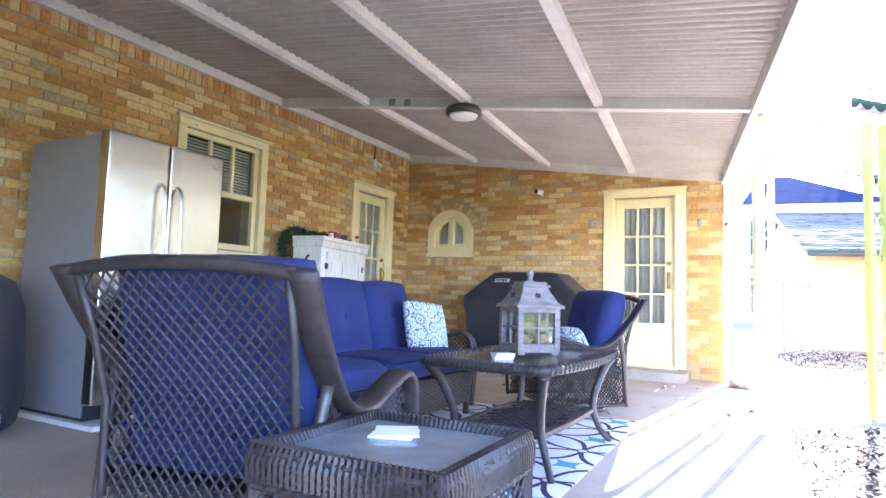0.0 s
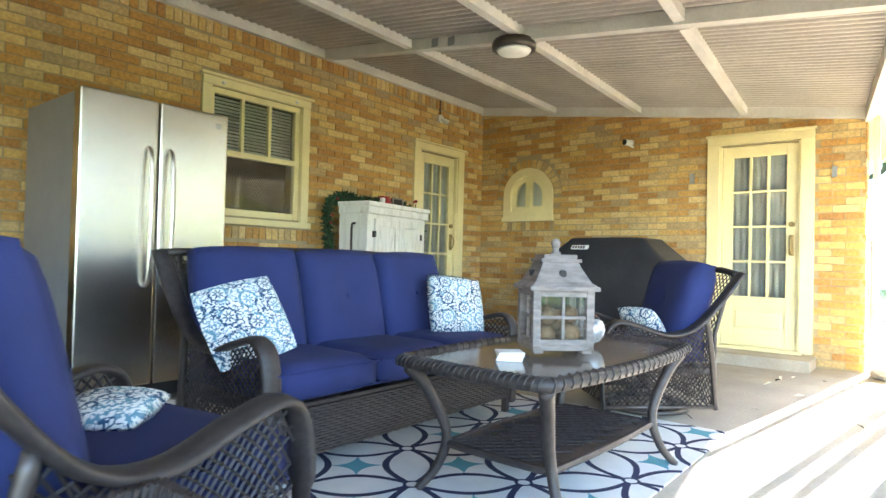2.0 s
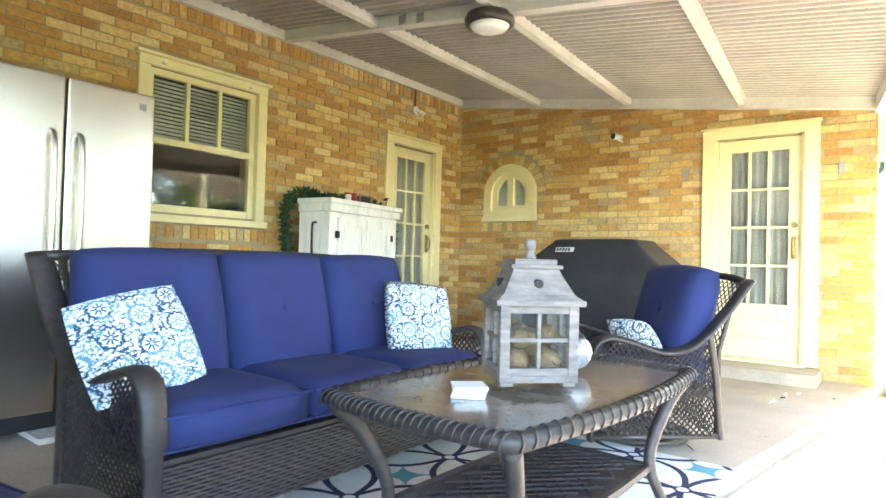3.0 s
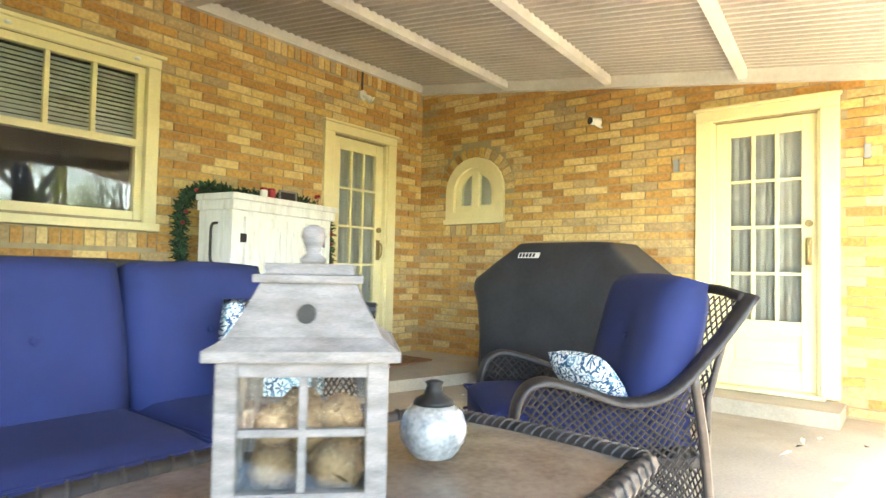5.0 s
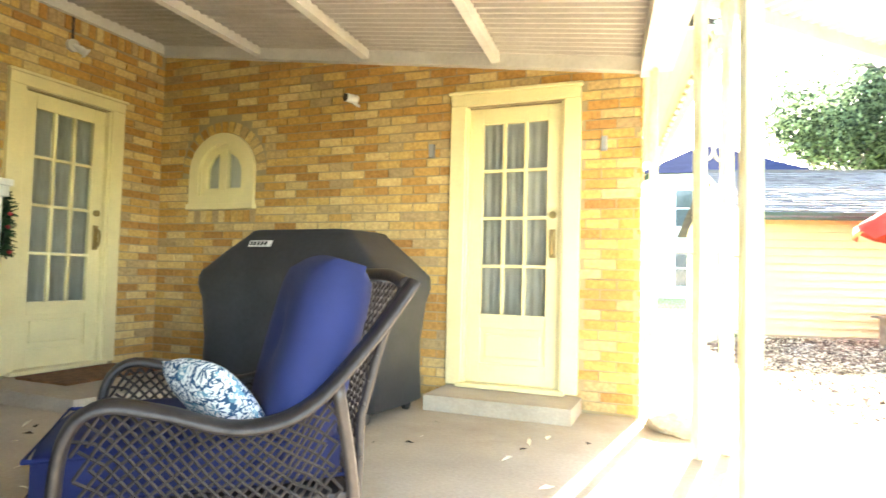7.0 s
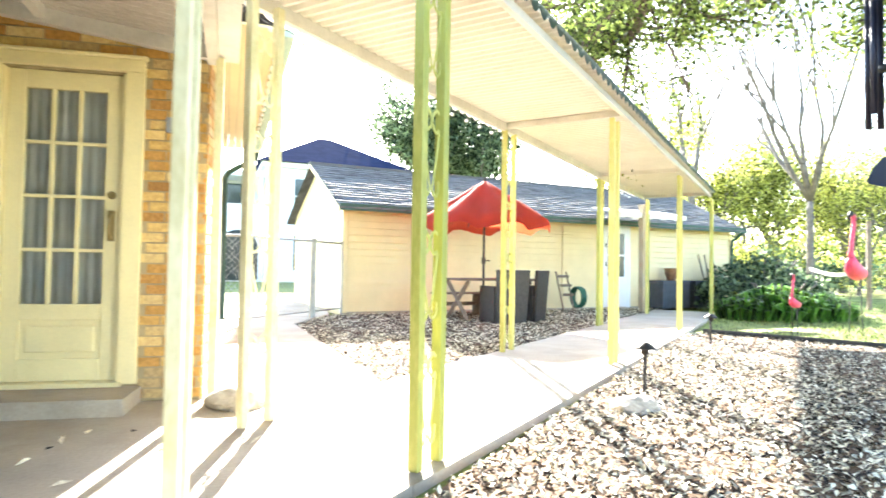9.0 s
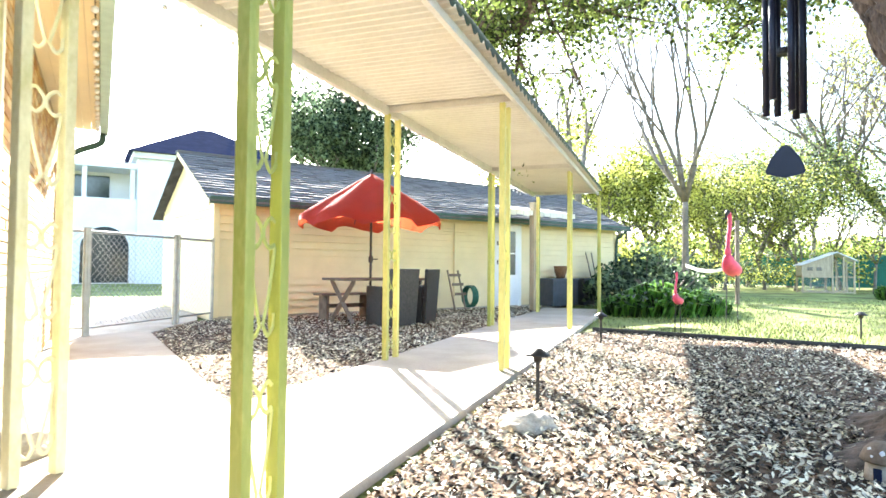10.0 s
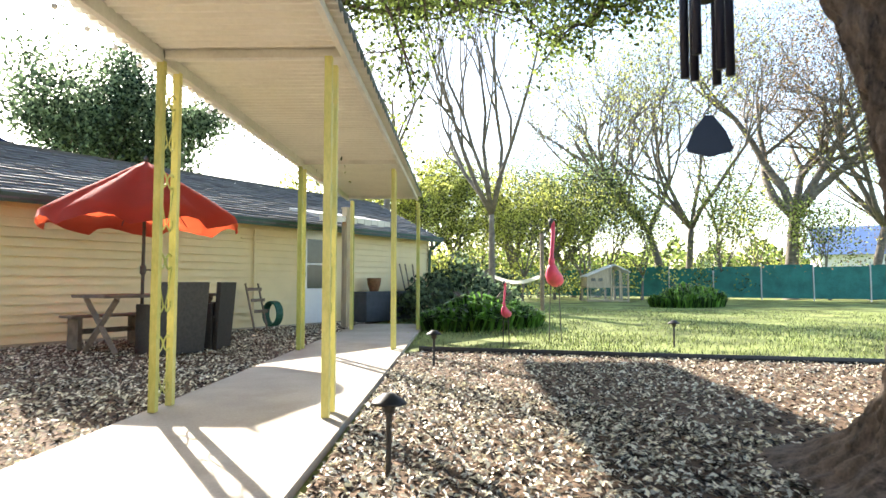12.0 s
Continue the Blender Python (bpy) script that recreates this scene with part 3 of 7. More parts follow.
scroll_post(C, yaw_w, Z_CAN, 0.24)
scroll_post(D, yaw_w, Z_CAN - 0.03, 0.18)
scroll_post(E_, yaw_w, Z_CAN, 0.2)
scroll_post(F, yaw_w, Z_CAN - 0.03, 0.18)
scroll_post((11.9, 15.2), yaw_w, Z_CAN, 0.12)
scroll_post((12.85, 14.4), yaw_w, Z_CAN - 0.03, 0.18)

# ---- walkway canopy ----
canopy = thing("walkway_canopy", "cream corrugated walkway canopy with a scalloped edge", "canopy", kind="structure")
CA = along(B0, -0.4, -1.45)
LEN_CAN, W_CAN = 11.1, 1.545
corrugated("canopy_sheet", (CA[0], CA[1], Z_CAN + 0.09), WALK_DIR, WALK_SIDE, LEN_CAN, W_CAN, 0.088, 0.023, M_canopy, canopy, "cream corrugated sheet")


def canopy_bar(name, a, b, s, t, z, depth, wid, material, label=""):
    """A bar from (a along, s across) to (b, t)."""
    p, q = along(B0, a, s), along(B0, b, t)
    bm = bm_new()
    d = Vector((q[0] - p[0], q[1] - p[1], 0))
    L = d.length
    vs = box(bm, 0, -wid / 2, z - depth, L, wid / 2, z, bev=0.003)
    bmesh.ops.transform(bm, matrix=pose(p[0], p[1], 0, 0, 0, math.degrees(math.atan2(d.y, d.x))), verts=bm.verts[:])
    return part(name, bm, material, canopy, label)


canopy_bar("side_beam", -0.4, 10.7, -1.27, -1.27, Z_CAN + 0.075, 0.09, 0.045, M_white_trim)
canopy_bar("side_beam", -0.4, 10.7, 0.02, 0.02, Z_CAN + 0.045, 0.06, 0.04, M_white_trim)
for a in (0.02, 3.62, 7.35, 10.6):
    canopy_bar("cross_beam", a, a, -1.24, -0.005, Z_CAN + 0.07, 0.06, 0.05, M_white_trim)

# ---- shed ----
SH = Vector((5.57, 15.5, 0))
SH_YAW = 13.5
shed = thing("shed", "long yellow lap-sided outbuilding with a grey shingle roof", "shed", tuple(SH), SH_YAW)
SL, SD, SEV, SRG = 10.9, 4.2, 2.12, 3.15
bm = bm_new()
box(bm, 0.0, 0.03, -0.1, SL, SD, SEV)
vs = [bm.verts.new(p) for p in ((0, 0.03, SEV), (0, SD, SEV), (0, SD / 2, SRG - 0.05), (SL, 0.03, SEV), (SL, SD, SEV), (SL, SD / 2, SRG - 0.05))]
for q in ((0, 1, 2), (3, 5, 4), (0, 2, 5, 3), (1, 4, 5, 2), (0, 3, 4, 1)):
    bm.faces.new([vs[i] for i in q])
part("wall", bm, M_siding, shed)

# ---- doors and windows ----
def glazed_door(name, w, h, label, rz, at, cols=3, rows=4, handle_right=True, curtain=0.45):
    """A half-glazed door, built in the plane y = 0 with its face towards -y; x along, z up."""
    t = thing(name, label, "door", at, rz, kind="structure")
    cw = 0.105
    for nm, b in (("casing", (-cw, -0.03, 0.0, 0.012, 0.06, h + 0.012)), ("casing", (w - 0.012, -0.03, 0.0, w + cw, 0.06, h + 0.012)), ("head_casing", (-cw, -0.033, h + 0.012, w + cw, 0.06, h + 0.095)), ("head_cap", (-cw - 0.015, -0.05, h + 0.095, w + cw + 0.015, 0.06, h + 0.118)), ("threshold", (-0.02, -0.06, -0.012, w + 0.02, 0.1, 0.018))):
        boxed(nm, b, M_cream, t, bev=0.006)
    for nm, b in (("casing_mould", (0.0, -0.012, 0.0, 0.03, 0.05, h)), ("casing_mould", (w - 0.03, -0.012, 0.0, w, 0.05, h))):
        boxed(nm, b, M_cream, t, bev=0.004)
    x0, x1 = 0.034, w - 0.034
    st = 0.098
    zb, zt = 0.51, h - 0.12
    leaf = boxed("leaf", (x0, 0.03, 0.02, x0 + st, 0.075, h - 0.004), M_cream, t, bev=0.004)
    for b in ((x1 - st, 0.03, 0.02, x1, 0.075, h - 0.004), (x0 + st, 0.03, zt, x1 - st, 0.075, h - 0.004), (x0 + st, 0.03, zb - 0.1, x1 - st, 0.075, zb), (x0 + st, 0.03, 0.02, x1 - st, 0.075, 0.16)):
        boxed("rail", b, M_cream, t, bev=0.004)
    panel = boxed("panel", (x0 + st, 0.05, 0.16, x1 - st, 0.07, zb - 0.1), M_cream, t)
    boxed("raised_panel", (x0 + st + 0.035, 0.036, 0.2, x1 - st - 0.035, 0.06, zb - 0.14), M_cream, t, bev=0.012)
    gx0, gx1 = x0 + st, x1 - st
    for i in range(1, cols):
        gx = gx0 + (gx1 - gx0) * i / cols
        boxed("muntin", (gx - 0.012, 0.035, zb, gx + 0.012, 0.068, zt), M_cream, t, bev=0.004)
    for j in range(1, rows):
        gz = zb + (zt - zb) * j / rows
        boxed("muntin", (gx0, 0.037, gz - 0.011, gx1, 0.066, gz + 0.011), M_cream, t, bev=0.004)
    for i in range(cols):
        for j in range(rows):
            a, b = gx0 + (gx1 - gx0) * i / cols, gx0 + (gx1 - gx0) * (i + 1) / cols
            c, d = zb + (zt - zb) * j / rows, zb + (zt - zb) * (j + 1) / rows
            p = boxed("pane", (a, 0.05, c, b, 0.054, d), M_glass, t)
            p.visible_shadow = False
    bm = bm_new()
    n = 60
    zc = zb + (zt - zb) * curtain if curtain > 0 else zb - 0.05
    top, bot = [], []
    for i in range(n + 1):
        x = gx0 - 0.02 + (gx1 - gx0 + 0.04) * i / n
        y = 0.074 + 0.009 * math.sin(i * 0.9) + 0.004 * math.sin(i * 2.3)
        top.append(bm.verts.new((x, y, zt + 0.03)))
        bot.append(bm.verts.new((x, y, zc)))
    for i in range(n):
        bm.faces.new((top[i], top[i + 1], bot[i + 1], bot[i]))
    bmesh.ops.solidify(bm, geom=bm.faces[:], thickness=0.002)
    part("curtain", bm, M_curtain, t, "pale sheer curtain, its lower part standing in for reflections", smooth=True)
    hx = x1 - 0.05 if handle_right else x0 + 0.05
    plate = boxed("handle_plate", (hx - 0.022, 0.018, 0.92, hx + 0.022, 0.032, 1.12), M_brass, t, "aged brass handle plate", bev=0.004)
    bm = bm_new()
    tube(bm, spline([(hx, 0.025, 1.1), (hx, -0.02, 1.07), (hx, -0.03, 1.02), (hx, -0.015, 0.96), (hx, 0.025, 0.94)], 4), 0.009, 8)
    part("grip", bm, M_brass, plate)
    bm = bm_new()
    tube(bm, [(hx, 0.035, 1.22), (hx, 0.008, 1.22)], 0.026, 14)
    part("deadbolt", bm, M_brass, t, "round brass deadbolt")
    return t


# full-length curtains: the lower part stands in for bright reflections in the panes
door_2 = glazed_door("door_2", D2[1] - D2[0], D2[3] - D2[2], "cream half-glazed door with twelve panes on a step", 0, (D2[0], 8.0, D2[2]), curtain=0.0)
door_1 = glazed_door("door_1", D1[1] - D1[0], D1[3] - D1[2], "cream half-glazed side door with a sheer curtain", 90, (0.0, D1[0], D1[2]), curtain=0.0)

window_1 = thing("window_1", "cream sash window with three upper panes and blinds", "window", (0.0, WIN[0], WIN[2]), 90, kind="structure")
ww, wh = WIN[1] - WIN[0], WIN[3] - WIN[2]
for nm, b in (("jamb", (-0.075, -0.03, -0.02, 0.012, 0.1, wh)), ("jamb", (ww - 0.012, -0.03, -0.02, ww + 0.075, 0.1, wh)), ("head", (-0.075, -0.035, wh, ww + 0.075, 0.1, wh + 0.07)), ("head_cap", (-0.1, -0.06, wh + 0.07, ww + 0.1, 0.1, wh + 0.095)), ("sill", (-0.09, -0.06, -0.075, ww + 0.09, 0.1, -0.02))):
    boxed(nm, b, M_cream, window_1, bev=0.006)
mid = wh * 0.50
for nm, b in (("meeting_rail", (0.012, 0.02, mid - 0.025, ww - 0.012, 0.07, mid + 0.025)), ("bottom_rail", (0.012, 0.03, 0.0, ww - 0.012, 0.08, 0.06)), ("top_rail", (0.012, 0.02, wh - 0.05, ww - 0.012, 0.07, wh)), ("stile", (0.012, 0.022, 0.0, 0.06, 0.072, wh)), ("stile", (ww - 0.06, 0.022, 0.0, ww - 0.012, 0.072, wh)), ("muntin", (ww / 3 + 0.005, 0.025, mid, ww / 3 + 0.035, 0.065, wh)), ("muntin", (ww * 2 / 3 - 0.035, 0.025, mid, ww * 2 / 3 - 0.005, 0.065, wh))):
    boxed(nm, b, M_cream, window_1, bev=0.004)
for b in ((0.06, 0.05, 0.06, ww - 0.06, 0.054, mid - 0.02), (0.06, 0.04, mid + 0.02, ww / 3 + 0.01, 0.044, wh - 0.05), (ww / 3 + 0.03, 0.04, mid + 0.02, ww * 2 / 3 - 0.03, 0.044, wh - 0.05), (ww * 2 / 3 - 0.01, 0.04, mid + 0.02, ww - 0.06, 0.044, wh - 0.05)):
    p = boxed("pane", b, M_glass, window_1)
    p.visible_shadow = False
for k in range(17):
    z = wh - 0.06 - k * 0.03
    bm = bm_new()
    box(bm, 0.03, -0.0145, -0.0008, ww - 0.03, 0.0145, 0.0008)
    bmesh.ops.transform(bm, matrix=pose(0, 0.13, z, 58), verts=bm.verts[:])
    part("blind_slat", bm, M_blind, window_1)
for x in (0.1, ww - 0.1):
    bm = bm_new()
    lathe(bm, [(0.012, 0), (0.02, 0.006), (0.016, 0.02), (0.004, 0.026)], 10, (x, -0.045, wh + 0.02))
    part("sash_knob", bm, M_bulb, window_1)

# arched window: a board frame with a half-round head and two lights
window_2 = thing("window_2", "small arched cream window with two lights", "window", (ARCH[0], 8.0, ARCH[2]), 0, kind="structure")
aw, ah = ARCH[1] - ARCH[0], ARCH[3] - ARCH[2]


def arch_outline(w, h, spring, grow=0.0, n=18):
    """A closed outline, straight to spring and half-elliptic above."""
    pts = [(-grow, -grow), (w + grow, -grow), (w + grow, spring)]
    for k in range(1, n):
        a = math.pi * k / n
        pts.append((w / 2 + (w / 2 + grow) * math.cos(a), spring + (h - spring + grow) * math.sin(a)))
    pts.append((-grow, spring))
    return pts


def ring_prism(bm, outer, inner, y0, y1):
    n = len(outer)
    L = [[bm.verts.new((x, y, z)) for x, z in o] for o, y in ((outer, y0), (inner, y0), (inner, y1), (outer, y1))]
    for k in range(4):
        a, b = L[k], L[(k + 1) % 4]
        for i in range(n):
            j = (i + 1) % n
            bm.faces.new((a[i], a[j], b[j], b[i]))


bm = bm_new()
ring_prism(bm, arch_outline(aw, ah, ah - 0.30, 0.045), arch_outline(aw, ah, ah - 0.30, -0.055), -0.035, 0.06)
part("frame", bm, M_cream, window_2)
bm = bm_new()
ring_prism(bm, arch_outline(aw, ah, ah - 0.30, -0.055), arch_outline(aw, ah, ah - 0.30, -0.12), 0.005, 0.05)
part("sash", bm, M_cream, window_2)
boxed("mullion", (aw / 2 - 0.042, -0.01, 0.1, aw / 2 + 0.042, 0.05, ah - 0.1), M_cream, window_2, bev=0.005)
boxed("sill", (-0.06, -0.055, -0.07, aw + 0.06, 0.05, -0.02), M_cream, window_2, bev=0.006)
for x0, x1 in ((0.1, aw / 2 - 0.03), (aw / 2 + 0.03, aw - 0.1)):
    p = boxed("pane", (x0, 0.025, 0.1, x1, 0.029, ah - 0.09), M_glass, window_2)
    p.visible_shadow = False
# pale backing, added so the panes read grey rather than black
boxed("shade", (0.06, 0.06, 0.06, aw - 0.06, 0.064, ah - 0.1), M_blind, window_2, "pale backing panel added behind the panes")
# the wall's corners beside the arch
for s in (0, 1):
    bm = bm_new()
    n = 10
    o = arch_outline(aw, ah, ah - 0.30, -0.02)
    half = [p for p in o[2:] if (p[0] >= aw / 2 if s else p[0] <= aw / 2)]
    cx = aw + 0.0 if s else 0.0
    loop = half + [(aw / 2, ah + 0.001), (cx, ah + 0.001)] if s else [(aw / 2, ah + 0.001)] + half + [(cx, ah + 0.001)]
    a = [bm.verts.new((x, 0.0, z)) for x, z in loop]
    b = [bm.verts.new((x, 0.2, z)) for x, z in loop]
    bm.faces.new(a)
    bm.faces.new(b[::-1])
    for i in range(len(a)):
        j = (i + 1) % len(a)
        bm.faces.new((a[i], b[i], b[j], a[j]))
    bmesh.ops.translate(bm, vec=(ARCH[0], 8.002, ARCH[2]), verts=bm.verts[:])
    tagged(part("wall_arch_corner", bm, M_mortar), "mortar beside the arched window head", "wall", kind="structure")

# steps
step_2 = slab("step_2", [(2.86, 7.58), (3.84, 7.58), (3.84, 7.998), (2.86, 7.998)], 0.0, 0.10, M_concrete, "worn concrete door step", "step")
stoop = slab("step_1", [(0.002, 6.45), (1.05, 6.45), (1.25, 7.2), (1.25, 7.998), (0.002, 7.998)], 0.0, 0.09, M_concrete, "low worn concrete stoop by the side door", "step")
doormat = tagged(boxed("doormat", (0.1, 6.72, 0.09, 0.62, 7.5, 0.108), M_coir, None, bev=0.004), "brown coir doormat on the stoop", "doormat")

# ---- patio things ----
def lattice(bm, f, nu, nv, r, steps=8, cross=True):
    """Slanting strands over the patch f(u, v), u and v from 0 to 1."""
    for s in (1, -1):
        for k in range(-nv, nu + 1):
            pts = []
            for i in range(steps + 1):
                v = i / steps
                u = (k + v * nv) / nu
                if s < 0:
                    u = 1 - u
                pts.append((u, v))
            inside = [p for p in pts if -0.001 <= p[0] <= 1.001]
            if len(inside) >= 2:
                tube(bm, [f(*p) for p in inside], r, 4)
    return bm


def side_curve(n=6, top=0.90, deep=0.42):
    """The line of arm and back seen from the side: front foot, arm, sweep up to the back's top; (y, z)."""
    pts = [(0.40, 0.06), (0.415, 0.30), (0.40, 0.50), (0.33, 0.575), (0.20, 0.555), (0.02, 0.505), (-0.14, 0.545), (-0.29, 0.70), (-deep, top)]
    return [(p.x, p.y) for p in spline([(y, z, 0) for y, z in pts], n)]


def wicker_seat(name, label, category, at, yaw, width, seats, group="", swivel=False, top=0.90, solid_apron=False):
    """A resin wicker lounge seat with swept arms, cushions apart."""
    t = thing(name, label, category, at, yaw, group)
    hw = width / 2
    curve = side_curve(top=top)
    flare = lambda z: 0.03 * max(0.0, (z - 0.5) / 0.4)
    for s in (-1, 1):
        X = lambda z: s * (hw - 0.03 + flare(z))
        bm = bm_new()
        tube(bm, [(X(z), y, z) for y, z in curve], [0.018 if i < 8 else 0.027 for i in range(len(curve))], 8, flat=(1.75, 0.6))
        part("arm", bm, M_wicker, t, smooth=True)
        bm = bm_new()
        tube(bm, spline([(X(0.62), -0.22, 0.60), (s * (hw - 0.04), -0.27, 0.35), (s * (hw - 0.05), -0.30, 0.06)], 5), 0.018, 7)
        tube(bm, [(s * (hw - 0.03), 0.39, 0.075), (s * (hw - 0.05), -0.29, 0.075)], 0.014, 6)
        part("side_frame", bm, M_frame_metal, t, smooth=True)
        low = [(y, z) for y, z in curve if y > -0.2 and z > 0.45]

        def side(u, v, s=s, low=low):
            y = 0.395 - 0.64 * u
            best = min(low, key=lambda p: abs(p[0] - y))
            z = 0.08 + (best[1] - 0.10) * v
            return (s * (hw - 0.035), y, z)
        bm = bm_new()
        lattice(bm, side, 20, 14, 0.0044)
        part("side_weave", bm, M_wicker, t, "open diagonal wicker weave")

    def back(u, v):
        z = 0.07 + (top - 0.08) * v
        if z < 0.55:
            y = -0.29 - 0.01 * (z / 0.55)
        else:
            y = -0.30 - 0.11 * ((z - 0.55) / (top - 0.55)) ** 1.2
        w = hw - 0.05 + flare(z)
        return ((2 * u - 1) * w, y, z)
    bm = bm_new()
    lattice(bm, back, max(17, int(width / 0.042)), 19, 0.0040, 12)
    part("back_weave", bm, M_wicker, t, "open diagonal wicker weave")
    bm = bm_new()
    tube(bm, spline([back(0, 1), (back(0.25, 1)[0], -0.42, top + 0.012), (0, -0.425, top + 0.016), (back(0.75, 1)[0], -0.42, top + 0.012), back(1, 1)], 6), 0.02, 8)
    part("top_rail", bm, M_wicker, t, smooth=True)
    for x in ((0.03, 0.97) if seats == 1 else (0.03, 0.34, 0.66, 0.97)):
        bm = bm_new()
        tube(bm, [back(x, 0.0), back(x, 0.3), back(x, 0.55), back(x, 0.8), back(x, 1.0)], 0.013, 7)
        part("back_stile", bm, M_wicker, t, smooth=True)
    # seat deck and front apron
    bm = bm_new()
    box(bm, -hw + 0.05, -0.28, 0.27, hw - 0.05, 0.385, 0.31, bev=0.008)
    part("seat_deck", bm, M_wicker, t)
    bm = bm_new()
    if solid_apron:
        rows = 16
        for k in range(rows):
            z = 0.10 + k * 0.0125
            pts = [(-hw + 0.04 + (width - 0.08) * i / 60, 0.395 + 0.0035 * (1 if (i + k) % 2 else -1), z) for i in range(61)]
            bm = bm_new()
            tube(bm, pts, 0.0075, 5)
            part("apron_strand", bm, M_wicker, t)
    else:
        lattice(bm, lambda u, v: (-hw + 0.05 + (width - 0.1) * u, 0.39, 0.09 + 0.2 * v), 14, 5, 0.0048)
        part("front_apron", bm, M_wicker, t)
    for i in range(seats):
        inset = 0.085 if seats == 1 else 0.045
        cw = (width - 2 * inset) / seats
        cx = -hw + inset + cw * (i + 0.5)
        bm = bm_new()
        sd_, sc_ = (0.765, 0.1125) if seats == 1 else (0.68, 0.085)
        pillow_mesh(bm, cw - 0.006, sd_, 0.165, 12, 7.0, pose(cx, sc_, 0.395), seam=0.55)
        c = part("seat_cushion", bm, M_blue, t, "navy blue canvas seat cushion", smooth=True)
        bm = bm_new()
        for dz in (0.05, -0.05):
            e = [(cx + sx * (cw / 2 - 0.008), sc_ + sy * (sd_ / 2 - 0.005), 0.395 + dz) for sx, sy in ((-1, -1), (1, -1), (1, 1), (-1, 1))]
            tube(bm, e, 0.006, 5, closed=True)
        part("piping", bm, M_blue, c)
        bm = bm_new()
        pillow_mesh(bm, cw + (0.05 if seats == 1 else -0.004), 0.59, 0.21, 12, 5.0, pose(cx, -0.195, 0.655, 104, 0, random.uniform(-1, 1)), seam=0.4)
        for v in bm.verts:
            r = math.hypot(v.co.x - cx, v.co.z - 0.70)
            if v.co.y > -0.17:
                v.co.y -= 0.035 * math.exp(-(r / 0.06) ** 2)
        c = part("back_cushion", bm, M_blue, t, "navy blue tufted back cushion", smooth=True)
        bm = bm_new()
        lathe(bm, [(0.014, 0.0), (0.012, 0.006), (0.004, 0.009)], 10)
        bmesh.ops.transform(bm, matrix=pose(cx, -0.122, 0.70, -76), verts=bm.verts[:])
        part("button", bm, M_blue, c)
    if swivel:
        bm = bm_new()
        ring = [(0.27 * math.cos(a * math.pi / 12), 0.27 * math.sin(a * math.pi / 12), 0.02) for a in range(24)]
        tube(bm, ring, 0.016, 7, closed=True)
        for a in range(4):
            c, s_ = math.cos(a * math.pi / 2), math.sin(a * math.pi / 2)
            tube(bm, spline([(0.27 * c, 0.27 * s_, 0.02), (0.16 * c, 0.16 * s_, 0.06), (0.03 * c, 0.03 * s_, 0.16)], 4), 0.014, 6)
        tube(bm, [(0, 0, 0.12), (0, 0, 0.27)], 0.04, 12)
        part("swivel_base", bm, M_frame_metal, t, "dark metal swivel ring base", smooth=True)
    else:
        for sx in (-1, 1):
            for y in (0.37, -0.27):
                boxed("leg", (sx * (hw - 0.06) - 0.018, y - 0.018, 0.0, sx * (hw - 0.06) + 0.018, y + 0.018, 0.28), M_frame_metal, t, bev=0.004)
    return t


RUG_Z = 0.012
rug = tagged(boxed("rug", (2.05, 2.35, 0.001, 3.80, 5.05, 0.008), M_rug, None, bev=0.002), "white outdoor rug with navy petals and teal stars", "rug")
sofa = wicker_seat("sofa", "brown wicker three-seat sofa with navy cushions", "sofa", (2.285, 3.72, 0.009), -90, 1.80, 3, top=0.92, solid_apron=True)
chair_1 = wicker_seat("armchair", "brown wicker swivel armchair with navy cushions, its back to the entry", "chair", (3.15, 1.96, 0.0), 10, 0.76, 1, "wicker armchairs", True)
chair_2 = wicker_seat("armchair", "brown wicker swivel armchair with navy cushions near the grill", "chair", (3.21, 5.35, 0.0), 134, 0.76, 1, "wicker armchairs", True, top=0.88)


def throw_pillow(label, at, rx, ry, rz, size=0.42, thick=0.15):
    bm = bm_new()
    pillow_mesh(bm, size, size, thick, 14, 2.4)
    t = part("throw_pillow", bm, M_pillow, None, smooth=True)
    t.matrix_basis = pose(*at, rx, ry, rz)
    return tagged(t, label, "pillow", "throw pillows")


throw_pillow("blue and white medallion throw pillow leaning on the sofa arm", (2.33, 2.97, 0.63), 62, -12, 84, 0.38, 0.12)
throw_pillow("blue and white medallion throw pillow on the far sofa seat", (2.37, 4.42, 0.635), 68, 5, 66, 0.39, 0.12)
throw_pillow("blue and white throw pillow lying on the armchair seat", (3.25, 5.20, 0.545), 46, 0, 165, 0.27, 0.12)
throw_pillow("blue and white throw pillow on the near armchair", (2.96, 2.16, 0.50), 8, 0, 40, 0.24, 0.09)

# coffee table
coffee = thing("coffee_table", "brown wicker coffee table with a tiled glass top", "table", (3.41, 3.79, 0.0), -2)
TL, TW, TH = 0.62, 0.325, 0.535


def bowed(a, b, k=0.05, n=10):
    """A rectangle outline, half sizes a (along y) and b (along x), with bowed sides."""
    pts = []
    for (x0, y0), (x1, y1) in (((-b, -a), (b, -a)), ((b, -a), (b, a)), ((b, a), (-b, a)), ((-b, a), (-b, -a))):
        nx, ny = (y1 - y0), -(x1 - x0)
        L = math.hypot(nx, ny)
        for i in range(n):
            t = i / n
            o = k * math.sin(math.pi * t) * (L / 1.2)
            pts.append((x0 + (x1 - x0) * t + nx / L * o, y0 + (y1 - y0) * t + ny / L * o))
    return pts


